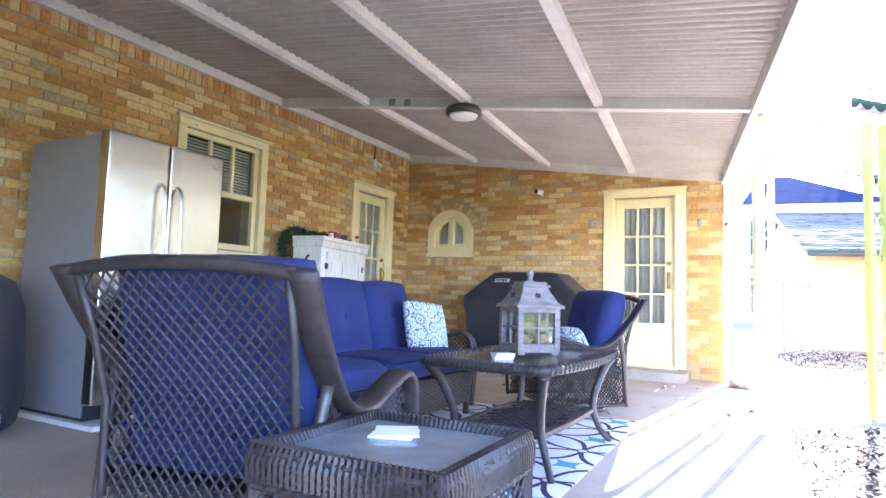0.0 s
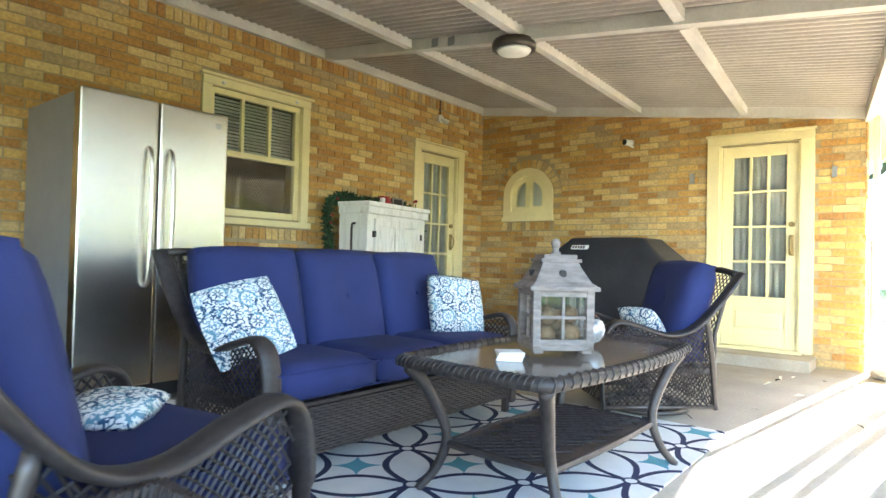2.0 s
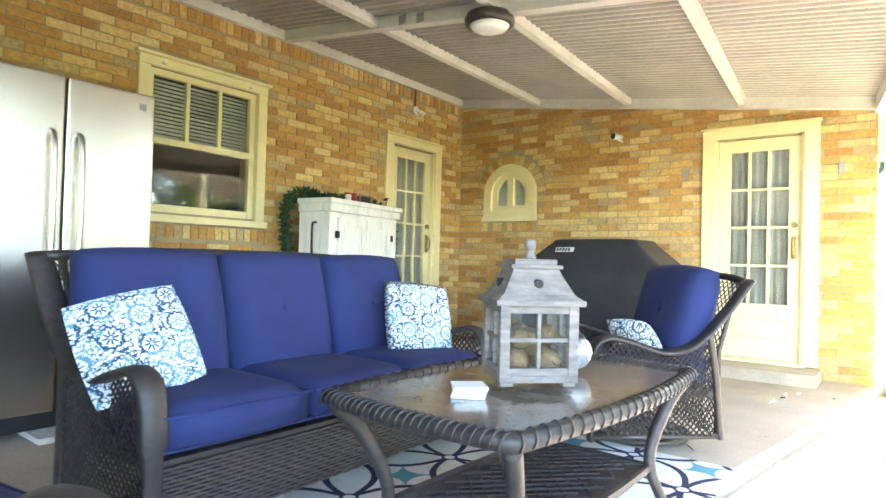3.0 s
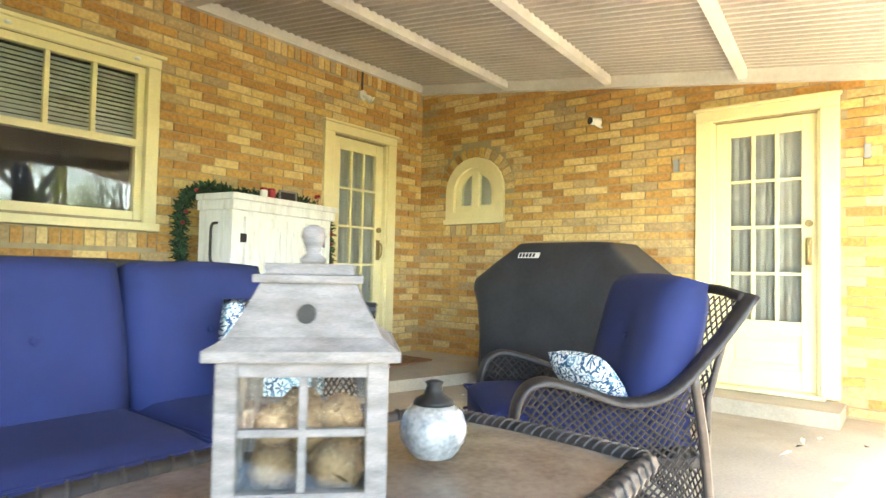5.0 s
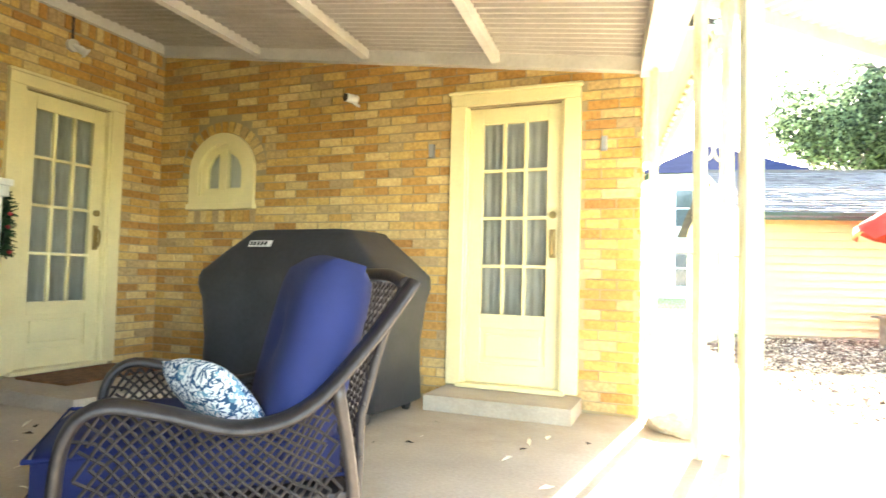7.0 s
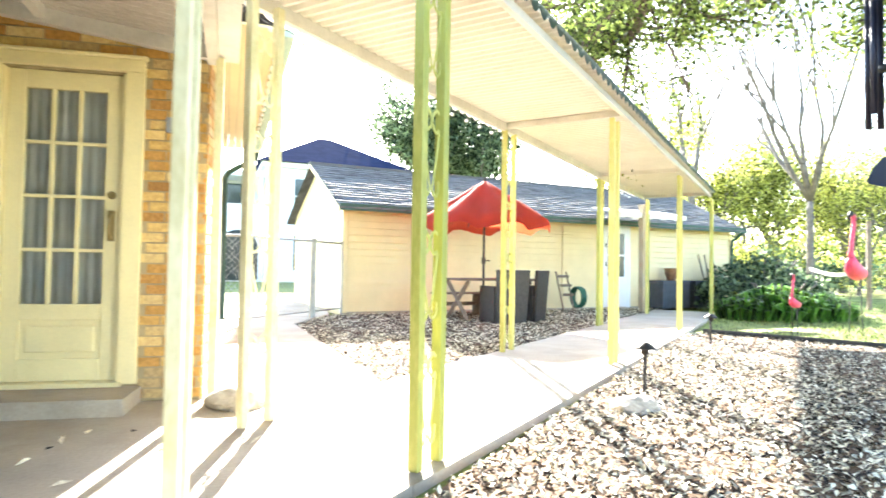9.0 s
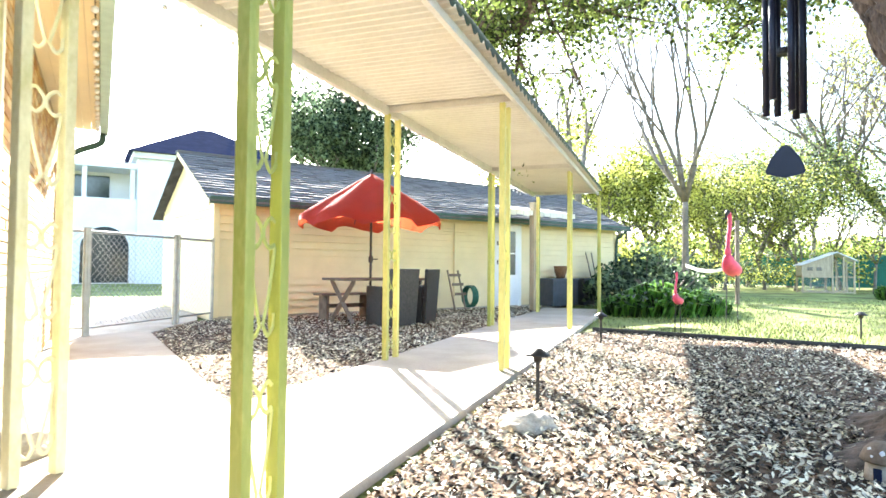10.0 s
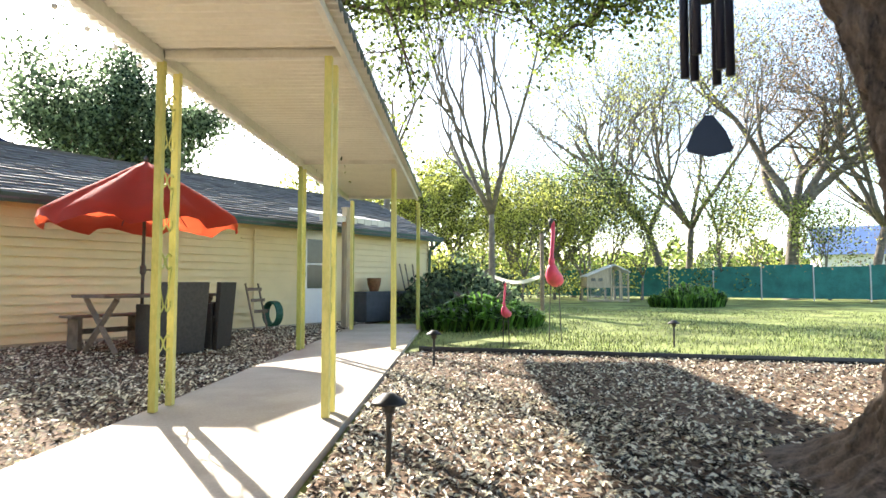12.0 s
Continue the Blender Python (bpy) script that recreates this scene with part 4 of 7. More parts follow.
bm = bm_new()
prism(bm, bowed(TL - 0.03, TW - 0.03), TH - 0.02, TH)
part("top_inset", bm, M_stonetop, coffee, "polished brown stone-look glass top")
bm = bm_new()
rim = [(x, y, TH - 0.008) for x, y in bowed(TL, TW)]
tube(bm, rim, 0.026, 8, closed=True)
wrap = bowed(TL, TW, n=26)
for i in range(0, len(wrap), 1):
    x, y = wrap[i]
    x2, y2 = wrap[(i + 1) % len(wrap)]
    d = Vector((x2 - x, y2 - y, 0)).normalized()
    s = Vector((d.y, -d.x, 0))
    c = Vector((x, y, TH - 0.008))
    tube(bm, [c + s * 0.027 * math.cos(a) + Vector((0, 0, 1)) * 0.027 * math.sin(a) + d * 0.03 * (a / 3.4) for a in (-0.6, 0.2, 1.0, 1.8, 2.6, 3.4)], 0.0045, 4)
part("woven_rim", bm, M_wicker, coffee, smooth=True)
for sx in (-1, 1):
    for sy in (-1, 1):
        bm = bm_new()
        pts = spline([(sx * (TW - 0.02), sy * (TL - 0.02), TH - 0.03), (sx * (TW - 0.055), sy * (TL - 0.09), 0.42), (sx * (TW - 0.09), sy * (TL - 0.17), 0.24), (sx * (TW - 0.055), sy * (TL - 0.16), 0.10), (sx * (TW - 0.005), sy * (TL - 0.10), 0.009)], 6)
        tube(bm, pts, [0.028 - 0.013 * i / len(pts) for i in range(len(pts))], 8)
        leg = part("leg", bm, M_wicker, coffee, smooth=True)
bm = bm_new()
prism(bm, [(x * 0.98, y * 0.98) for x, y in bowed(TL - 0.17, TW - 0.09, 0.02)], 0.185, 0.20)
shelf = part("shelf", bm, M_frame_metal, coffee)
bm = bm_new()
lattice(bm, lambda u, v: ((2 * u - 1) * (TW - 0.1), (2 * v - 1) * (TL - 0.18), 0.203), 8, 14, 0.004)
tube(bm, [(x, y, 0.193) for x, y in bowed(TL - 0.17, TW - 0.09, 0.02)], 0.015, 7, closed=True)
part("shelf_weave", bm, M_wicker, shelf)

# lantern on the coffee table
LZ = TH + 0.02
lantern = thing("lantern", "whitewashed wooden lantern filled with twine balls", "lantern", (3.425, 3.722, LZ), -44)
LX = 0.9
HB = 0.11
for sx in (-1, 1):
    for sy in (-1, 1):
        boxed("post", (sx * HB - 0.016, sy * HB - 0.016, 0.012, sx * HB + 0.016, sy * HB + 0.016, 0.25), M_whitewash, lantern, bev=0.003)
        boxed("foot", (sx * 0.1 - 0.02, sy * 0.1 - 0.02, 0.0, sx * 0.1 + 0.02, sy * 0.1 + 0.02, 0.012), M_whitewash, lantern, bev=0.002)
boxed("base", (-HB - 0.016, -HB - 0.016, 0.012, HB + 0.016, HB + 0.016, 0.034), M_whitewash, lantern, bev=0.003)
for k in range(4):
    m4 = pose(0, 0, 0, 0, 0, 90 * k)
    for nm, b in (("sill_rail", (-HB, -HB - 0.012, 0.034, HB, -HB + 0.012, 0.056)), ("head_rail", (-HB, -HB - 0.012, 0.226, HB, -HB + 0.012, 0.25)), ("muntin", (-0.006, -HB - 0.009, 0.056, 0.006, -HB + 0.006, 0.226)), ("muntin", (-HB + 0.016, -HB - 0.008, 0.137, HB - 0.016, -HB + 0.005, 0.149))):
        bm = bm_new()
        box(bm, *b, bev=0.002)
        bmesh.ops.transform(bm, matrix=m4, verts=bm.verts[:])
        part(nm, bm, M_whitewash, lantern)
    bm = bm_new()
    box(bm, -HB + 0.01, -HB - 0.002, 0.05, HB - 0.01, -HB, 0.23)
    bmesh.ops.transform(bm, matrix=m4, verts=bm.verts[:])
    g = part("pane", bm, M_glass, lantern)
    g.visible_shadow = False
boxed("eave", (-0.143, -0.143, 0.25, 0.143, 0.143, 0.268), M_whitewash, lantern, bev=0.003)
bm = bm_new()
prof = [(0.137, 0.268), (0.115, 0.285), (0.085, 0.34), (0.074, 0.365)]
rings = [[bm.verts.new((sx * r, sy * r, z)) for sx, sy in ((-1, -1), (1, -1), (1, 1), (-1, 1))] for r, z in prof]
for a, b in zip(rings, rings[1:]):
    for i in range(4):
        bm.faces.new((a[i], a[(i + 1) % 4], b[(i + 1) % 4], b[i]))
bm.faces.new(rings[0][::-1])
bm.faces.new(rings[-1])
roof = part("roof", bm, M_whitewash, lantern)
for k in range(4):
    bm = bm_new()
    tube(bm, [(0, -0.108, 0.318), (0, -0.08, 0.32)], 0.014, 12)
    bmesh.ops.transform(bm, matrix=pose(0, 0, 0, 0, 0, 90 * k), verts=bm.verts[:])
    part("vent_ring", bm, M_iron, roof)
boxed("cap", (-0.085, -0.085, 0.365, 0.085, 0.085, 0.378), M_whitewash, lantern, bev=0.003)
boxed("cap_block", (-0.07, -0.07, 0.378, 0.07, 0.07, 0.396), M_whitewash, lantern, bev=0.003)
bm = bm_new()
lathe(bm, [(0.02, 0.396), (0.022, 0.404), (0.012, 0.414), (0.016, 0.428), (0.021, 0.442), (0.018, 0.456), (0.006, 0.462)], 12)
part("finial", bm, M_whitewash, lantern, smooth=True)
rb = random.Random(4)
for bx, by, bz, r in ((-0.06, -0.06, 0.072, 0.042), (0.05, -0.055, 0.07, 0.04), (-0.055, 0.055, 0.07, 0.04), (0.055, 0.055, 0.074, 0.044), (0.0, 0.0, 0.125, 0.045), (-0.06, -0.02, 0.145, 0.036), (0.06, -0.05, 0.14, 0.035), (0.04, 0.06, 0.15, 0.035)):
    bm = bm_new()
    bmesh.ops.create_icosphere(bm, subdivisions=2, radius=r)
    for k in range(5):
        a = k * 36
        ring = [Vector((r * math.cos(i * 0.524), 0, r * math.sin(i * 0.524))) for i in range(12)]
        tube(bm, [pose(0, 0, 0, rb.uniform(0, 180), rb.uniform(0, 180), a) @ p for p in ring], 0.003, 4, closed=True)
    o = part("twine_ball", bm, M_ball, None, smooth=True)
    q = pose(3.425, 3.722, LZ, 0, 0, -44) @ Vector((bx * LX, by * LX, bz))
    o.location = q
    tagged(o, "brown twine ball inside the lantern", "ball", "twine balls")

vase = thing("glass_jar", "silver mosaic glass jar with a dark neck on the table", "jar", (3.43, 4.05, TH + 0.018))
bm = bm_new()
lathe(bm, [(0.03, 0), (0.05, 0.01), (0.068, 0.04), (0.072, 0.065), (0.06, 0.098), (0.04, 0.115)], 24)
part("body", bm, M_silver, vase, smooth=True)
bm = bm_new()
lathe(bm, [(0.045, 0.113), (0.04, 0.122), (0.022, 0.132), (0.016, 0.15), (0.02, 0.158), (0.008, 0.162)], 18)
part("stopper", bm, M_iron, vase, "dark metal stopper", smooth=True)
for k in range(4):
    o = tagged(boxed("coaster", (-0.05, -0.05, 0, 0.05, 0.05, 0.008), M_paper, None, bev=0.001), "white square coaster stacked on the coffee table", "coaster", "coasters")
    o.matrix_basis = pose(3.375, 3.46, TH + 0.001 + 0.0085 * k, 0, 0, 30 + 5 * k)

# side table
side_table = thing("side_table", "brown wicker side table with a frosted glass top", "table", (3.80, 1.765, 0.0), 0)
SW = 0.245
bm = bm_new()
box(bm, -SW + 0.04, -SW + 0.04, 0.475, SW - 0.04, SW - 0.04, 0.492)
part("glass_top", bm, M_glasstop, side_table, "frosted grey glass")
bm = bm_new()
sq = [(-SW, -SW), (SW, -SW), (SW, SW), (-SW, SW)]
for k in range(7):
    z = 0.415 + 0.0125 * k
    pts = []
    for a in range(4):
        (x0, y0), (x1, y1) = sq[a], sq[(a + 1) % 4]
        for i in range(24):
            t = i / 24
            w = 1 + 0.012 * (1 if (i + k) % 2 else -1)
            pts.append(((x0 + (x1 - x0) * t) * w, (y0 + (y1 - y0) * t) * w, z + 0.002 * rb.uniform(-1, 1)))
    tube(bm, pts, 0.0078, 5, closed=True)
tube(bm, [(x * 0.93, y * 0.93, 0.496) for x, y in sq], 0.016, 7, closed=True)
for a in range(4):
    (x0, y0), (x1, y1) = sq[a], sq[(a + 1) % 4]
    for i in range(30):
        t = (i + 0.5) / 30
        x, y = x0 + (x1 - x0) * t, y0 + (y1 - y0) * t
        tube(bm, [(x * 1.025, y * 1.025, 0.43), (x * 1.03, y * 1.03, 0.475), (x * 0.99, y * 0.99, 0.508), (x * 0.9, y * 0.9, 0.507), (x * 0.86, y * 0.86, 0.49)], 0.006, 4)
part("woven_apron", bm, M_wicker, side_table, "chunky woven rim")
bm = bm_new()
for a in range(4):
    (x0, y0), (x1, y1) = sq[a], sq[(a + 1) % 4]
    lattice(bm, lambda u, v: ((x0 + (x1 - x0) * u) * 0.97, (y0 + (y1 - y0) * u) * 0.97, 0.03 + 0.39 * v), 10, 8, 0.0045)
part("side_weave", bm, M_wicker, side_table)
for x, y in sq:
    bm = bm_new()
    tube(bm, [(x * 0.96, y * 0.96, 0), (x * 0.96, y * 0.96, 0.42)], 0.018, 8)
    part("leg", bm, M_wicker, side_table)
for k, (a, dx) in enumerate(((18, 0.0), (32, 0.008))):
    o = tagged(boxed("napkin", (-0.055, -0.055, 0, 0.055, 0.055, 0.006), M_paper, None, bev=0.001), "white folded paper napkin on the side table", "napkin", "napkins")
    o.matrix_basis = pose(3.74 + dx, 1.83, 0.4925 + 0.0065 * k, 0, 0, a)

# fridge
fridge = thing("fridge", "stainless steel side-by-side refrigerator with grey sides", "refrigerator", (0.0, 0.0, 0.0))
boxed("body", (0.16, 2.765, 0.05, 0.92, 3.645, 1.815), M_fridge_side, fridge, "grey enamel cabinet", bev=0.006)
boxed("plinth", (0.2, 2.78, 0.03, 0.90, 3.63, 0.05), M_black, fridge)
boxed("grille", (0.905, 2.78, 0.03, 0.93, 3.63, 0.12), M_black, fridge, bev=0.004)
for y0, y1, hy in ((2.757, 3.193, 3.135), (3.203, 3.652, 3.262)):
    dr = boxed("door", (0.93, y0, 0.13, 1.02, y1, 1.83), M_steel, fridge, "brushed stainless door", bev=0.012)
    bm = bm_new()
    tube(bm, spline([(1.02, hy, 0.72), (1.065, hy, 0.76), (1.078, hy, 1.0), (1.082, hy, 1.15), (1.078, hy, 1.3), (1.065, hy, 1.50), (1.02, hy, 1.54)], 5), 0.014, 8)
    part("handle", bm, M_steel, dr, "long bowed steel handle", smooth=True)
bm = bm_new()
box(bm, 1.0205, 3.565, 1.735, 1.0225, 3.60, 1.77, bev=0.0)
part("badge", bm, M_fridge_side, fridge)
for y in (2.80, 3.52):
    boxed("hinge_cover", (0.82, y, 1.815, 0.98, y + 0.09, 1.838), M_fridge_side, fridge, bev=0.006)
pallet = thing("pallet", "white painted board under the refrigerator", "pallet", (0, 0, 0))
for y in (2.72, 3.1, 3.48):
    boxed("board", (0.1, y, 0.0, 1.12, y + 0.2, 0.03), M_cabinet, pallet, bev=0.003)

# covered thing left of the fridge
covered = thing("covered_cart", "black vinyl covered cart with a white wheel rim", "cart", (0.62, 2.15, 0.0))
bm = bm_new()
lathe(bm, [(0.36, 0.06), (0.39, 0.2), (0.38, 0.5), (0.36, 0.72), (0.30, 0.86), (0.18, 0.93), (0.04, 0.95)], 28)
for v in bm.verts:
    a = math.atan2(v.co.y, v.co.x)
    k = 1 + 0.05 * math.sin(5 * a) * (1 - v.co.z) + 0.03 * noise.noise(v.co * 5)
    v.co.x, v.co.y = v.co.x * k, v.co.y * k * 1.05
part("cover", bm, M_cover, covered, smooth=True)
bm = bm_new()
tube(bm, [(0.40 + 0.0, 0.12 * math.cos(a * 0.2617), 0.125 + 0.12 * math.sin(a * 0.2617)) for a in range(24)], 0.012, 6, closed=True)
part("wheel", bm, M_paper, covered, "white wheel rim")

# covered grill
grill = thing("covered_grill", "barbecue grill under a black fitted vinyl cover", "grill", (2.14, 7.33, 0.0), -4)
bm = bm_new()
sec = [(0.70, 0.33, 0.08, 0.0), (0.69, 0.33, 0.45, 0.0), (0.72, 0.345, 0.70, 0.0), (0.75, 0.355, 0.80, 0.0), (0.745, 0.352, 0.86, 0.005), (0.735, 0.348, 0.885, 0.01), (0.57, 0.31, 1.02, 0.03), (0.43, 0.245, 1.145, 0.05), (0.415, 0.235, 1.165, 0.05), (0.39, 0.21, 1.175, 0.05), (0.2, 0.12, 1.18, 0.05)]
rings = []
for hx, hy, z, oy in sec:
    ring = []
    for k in range(48):
        a = 2 * math.pi * k / 48
        c, s = math.cos(a), math.sin(a)
        p = 0.15
        x = hx * math.copysign(abs(c) ** p, c)
        y = hy * math.copysign(abs(s) ** p, s) + oy
        w = 0.02 * noise.noise(Vector((x * 5, y * 5, z * 4))) + 0.008 * math.sin(a * 9 + z * 4) * max(0, 0.9 - z)
        ring.append(bm.verts.new((x * (1 + w), y * (1 + 1.6 * w), z + 0.01 * noise.noise(Vector((x * 4, y * 4, z))))))
    rings.append(ring)
for a, b in zip(rings, rings[1:]):
    for k in range(48):
        bm.faces.new((a[k], a[(k + 1) % 48], b[(k + 1) % 48], b[k]))
bm.faces.new(rings[0][::-1])
bm.faces.new(rings[-1])
part("cover", bm, M_cover, grill, smooth=True)
bm = bm_new()
box(bm, -0.095, -0.001, -0.024, 0.095, 0.001, 0.024)
bmesh.ops.transform(bm, matrix=pose(-0.22, -0.285, 1.075, -32), verts=bm.verts[:])
badge = part("badge", bm, M_paper, grill, "white maker's badge")
for k in range(5):
    bm = bm_new()
    box(bm, -0.085 + k * 0.03, -0.0025, -0.016, -0.085 + k * 0.03 + 0.02, -0.0012, 0.016)
    bmesh.ops.transform(bm, matrix=pose(-0.22, -0.285, 1.075, -32), verts=bm.verts[:])
    part("letter_bar", bm, M_black, badge)
for sx in (-0.6, 0.6):
    for sy in (-0.25, 0.25):
        bm = bm_new()
        tube(bm, [(sx - 0.015, sy, 0.04), (sx + 0.015, sy, 0.04)], 0.04, 14)
        part("caster", bm, M_black, grill)

# cabinet
cab = thing("cabinet", "distressed white wooden cabinet with crossed-board doors", "cabinet", (0.60, 5.36, 0.0), 99.5)
CW, CD = 1.03, 0.34
boxed("body", (0.0, 0.012, 0.10, CW, CD, 1.33), M_cabinet, cab, bev=0.004)
for x0, x1 in ((0.0, 0.09), (CW - 0.09, CW)):
    boxed("foot", (x0, 0.0, 0.0, x1, CD, 0.10), M_cabinet, cab, bev=0.004)
bm = bm_new()
prism(bm, [(0.09, 0.05), (0.16, 0.085), (0.3, 0.07), (0.4, 0.09), (0.5, 0.075), (0.6, 0.09), (0.7, 0.07), (0.84, 0.085), (0.91, 0.05), (0.91, 0.13), (0.09, 0.13)], 0.0, 0.012)
bmesh.ops.transform(bm, matrix=pose(0, 0.012, 0, 90), verts=bm.verts[:])
part("scalloped_apron", bm, M_cabinet, cab)
boxed("cornice", (-0.035, -0.035, 1.40, CW + 0.035, CD, 1.445), M_cabinet, cab, bev=0.008)
boxed("cornice_lower", (-0.02, -0.02, 1.33, CW + 0.02, CD, 1.40), M_cabinet, cab, bev=0.008)
for x0, x1, flip in ((0.10, 0.497, 1), (0.503, 0.90, -1)):
    dr = boxed("door", (x0, 0.0, 0.14, x1, 0.012, 1.29), M_cabinet, cab, bev=0.002)
    for b in ((x0, -0.014, 0.14, x0 + 0.06, 0.0, 1.29), (x1 - 0.06, -0.014, 0.14, x1, 0.0, 1.29), (x0 + 0.06, -0.014, 1.22, x1 - 0.06, 0.0, 1.29), (x0 + 0.06, -0.014, 0.14, x1 - 0.06, 0.0, 0.21), (x0 + 0.06, -0.014, 0.68, x1 - 0.06, 0.0, 0.75)):
        boxed("door_board", b, M_cabinet, dr, bev=0.003)
    for (za, zb2), s in (((0.75, 1.22), 1), ((0.21, 0.68), -1)):
        for d in (1, -1):
            xa, xb = (x0 + 0.07, x1 - 0.07) if d > 0 else (x1 - 0.07, x0 + 0.07)
            xm = (x0 + x1) / 2
            p, q = ((xa, zb2), (xm, za)) if s > 0 else ((xa, za), (xm, zb2))
            bm = bm_new()
            tube(bm, [(p[0], -0.006, p[1]), (q[0], -0.006, q[1])], 0.02, 4, flat=(0.5, 1.0))
            part("cross_board", bm, M_cabinet, dr)
    hx = x1 - 0.035 if flip > 0 else x0 + 0.035
    bm = bm_new()
    tube(bm, spline([(hx, -0.016, 0.93), (hx + 0.02 * flip, -0.045, 0.90), (hx, -0.05, 0.84), (hx - 0.01 * flip, -0.04, 0.78), (hx, -0.016, 0.75)], 4), 0.008, 7)
    tube(bm, [(hx, -0.018, 0.955), (hx, -0.018, 0.92)], 0.016, 6)
    part("handle", bm, M_iron, dr, "black iron handle", smooth=True)
    for z in (0.3, 0.72, 1.14):
        hh = x0 - 0.012 if flip > 0 else x1 + 0.012
        boxed("hinge", (hh - 0.02, -0.017, z - 0.03, hh + 0.02, 0.002, z + 0.03), M_iron, dr, "black iron hinge")
bm = bm_new()
tube(bm, [(0.70, -0.016, 0.66), (0.70, -0.05, 0.65)], 0.02, 8)
part("bottle_opener", bm, M_iron, cab, "black iron bottle opener")
bm = bm_new()
tube(bm, spline([(-0.004, 0.15, 1.24), (-0.05, 0.15, 1.22), (-0.055, 0.15, 1.1), (-0.05, 0.15, 0.98), (-0.004, 0.15, 0.96)], 4), 0.01, 7)
part("side_handle", bm, M_iron, cab, "black iron side handle", smooth=True)

# garland over the cabinet
rg = random.Random(11)
garland = thing("garland", "green needle garland with red berries draped over the cabinet", "garland", (0, 0, 0))
path_g = spline([(0.30, 5.16, 0.95), (0.26, 5.17, 1.15), (0.2, 5.22, 1.38), (0.16, 5.4, 1.50), (0.14, 5.7, 1.49), (0.12, 6.0, 1.50), (0.12, 6.3, 1.49), (0.20, 6.5, 1.36), (0.22, 6.52, 1.15), (0.22, 6.52, 0.98)], 14)
bm = bm_new()
tube(bm, path_g, 0.012, 6)
part("stem", bm, M_green, garland)
bm = bm_new()
for p in path_g:
    for k in range(20):
        d = Vector((rg.uniform(-1, 1), rg.uniform(-1, 1), rg.uniform(-0.8, 1.0))).normalized()
        if p.x + d.x * 0.07 < 0.01:
            d.x = abs(d.x)
        q = p + d * rg.uniform(0.04, 0.085)
        s = d.orthogonal().normalized() * 0.011
        vs = [bm.verts.new(x) for x in (p + s, p - s, q - s * 0.3, q + s * 0.3)]
        bm.faces.new(vs)
part("needles", bm, M_green, garland)
for k in range(14):
    p = path_g[rg.randrange(len(path_g))]
    bm = bm_new()
    bmesh.ops.create_icosphere(bm, subdivisions=1, radius=0.016)
    bmesh.ops.translate(bm, vec=p + Vector((0.06, rg.uniform(-0.03, 0.03), rg.uniform(0.0, 0.05))), verts=bm.verts[:])
    part("berry", bm, M_red, garland, smooth=True)
for y, c in ((5.72, M_paper), (5.79, M_red)):
    j = thing("candle_jar", "small glass candle jar on the cabinet", "jar", (0.42, y, 1.445))
    bm = bm_new()
    lathe(bm, [(0.026, 0), (0.028, 0.01), (0.028, 0.06), (0.024, 0.07)], 14)
    part("glass", bm, c, j, smooth=True)
    bm = bm_new()
    lathe(bm, [(0.027, 0.07), (0.027, 0.085), (0.024, 0.087)], 14)
    part("lid", bm, M_red, j, "red lid")
pf = thing("picture_frame", "small grey wooden picture frame on the cabinet", "picture frame", (0.43, 5.93, 1.445), 96)
bm = bm_new()
ring_prism(bm, [(-0.09, 0.0), (0.09, 0.0), (0.09, 0.085), (-0.09, 0.085)], [(-0.075, 0.014), (0.075, 0.014), (0.075, 0.071), (-0.075, 0.071)], -0.006, 0.006)
part("frame", bm, M_whitewash, pf)
boxed("print", (-0.076, 0.0, 0.013, 0.076, 0.003, 0.072), M_iron, pf)
ro = thing("red_flower", "red artificial flower stuck on the cabinet top", "flower", (0.36, 6.28, 1.445))
bm = bm_new()
tube(bm, [(0, 0, 0), (0.005, 0, 0.06)], 0.004, 5)
part("stem", bm, M_green, ro)
bm = bm_new()
for k in range(14):
    d = Vector((rg.uniform(-1, 1), rg.uniform(-1, 1), rg.uniform(0, 1))).normalized() * 0.035
    s = d.orthogonal().normalized() * 0.014
    o = Vector((0.005, 0, 0.07))
    bm.faces.new([bm.verts.new(x) for x in (o, o + d * 0.6 + s, o + d, o + d * 0.6 - s)])
part("petals", bm, M_red, ro)

# wall and ceiling fittings
lamp = thing("ceiling_lamp", "flush ceiling lamp with a dark rim and white diffuser", "lamp", (2.25, 5.2, roof_z(2.25) - 0.085))
bm = bm_new()
lathe(bm, [(0.06, 0.0), (0.15, -0.02), (0.165, -0.05), (0.16, -0.085), (0.135, -0.09)], 28)
part("rim", bm, M_frame_metal, lamp, smooth=True)
bm = bm_new()
lathe(bm, [(0.13, -0.088), (0.115, -0.108), (0.07, -0.122), (0.01, -0.127)], 28)
part("diffuser", bm, M_bulb, lamp, smooth=True)
flood = thing("wall_lamp", "white spot lamp bulb on a wall bracket above the side door", "lamp", (0.0, 7.08, 2.62))
bm = bm_new()
tube(bm, [(0.0, 0, 0), (0.035, 0, 0)], 0.05, 16)
part("mount", bm, M_white_trim, flood)
bm = bm_new()
tube(bm, spline([(0.03, 0, 0.0), (0.06, 0.03, -0.02), (0.09, 0.06, -0.05)], 4), [0.02] * 4 + [0.03] * 4 + [0.045], 12)
part("bulb", bm, M_bulb, flood, smooth=True)
bm = bm_new()
tube(bm, [(0.012, -0.0, 0.05), (0.012, -0.0, 0.24)], 0.012, 7)
part("conduit", bm, M_frame_metal, flood)
cctv = thing("security_camera", "small white security camera with a black lens on the brick wall", "camera", (2.05, 8.0, 2.25))
bm = bm_new()
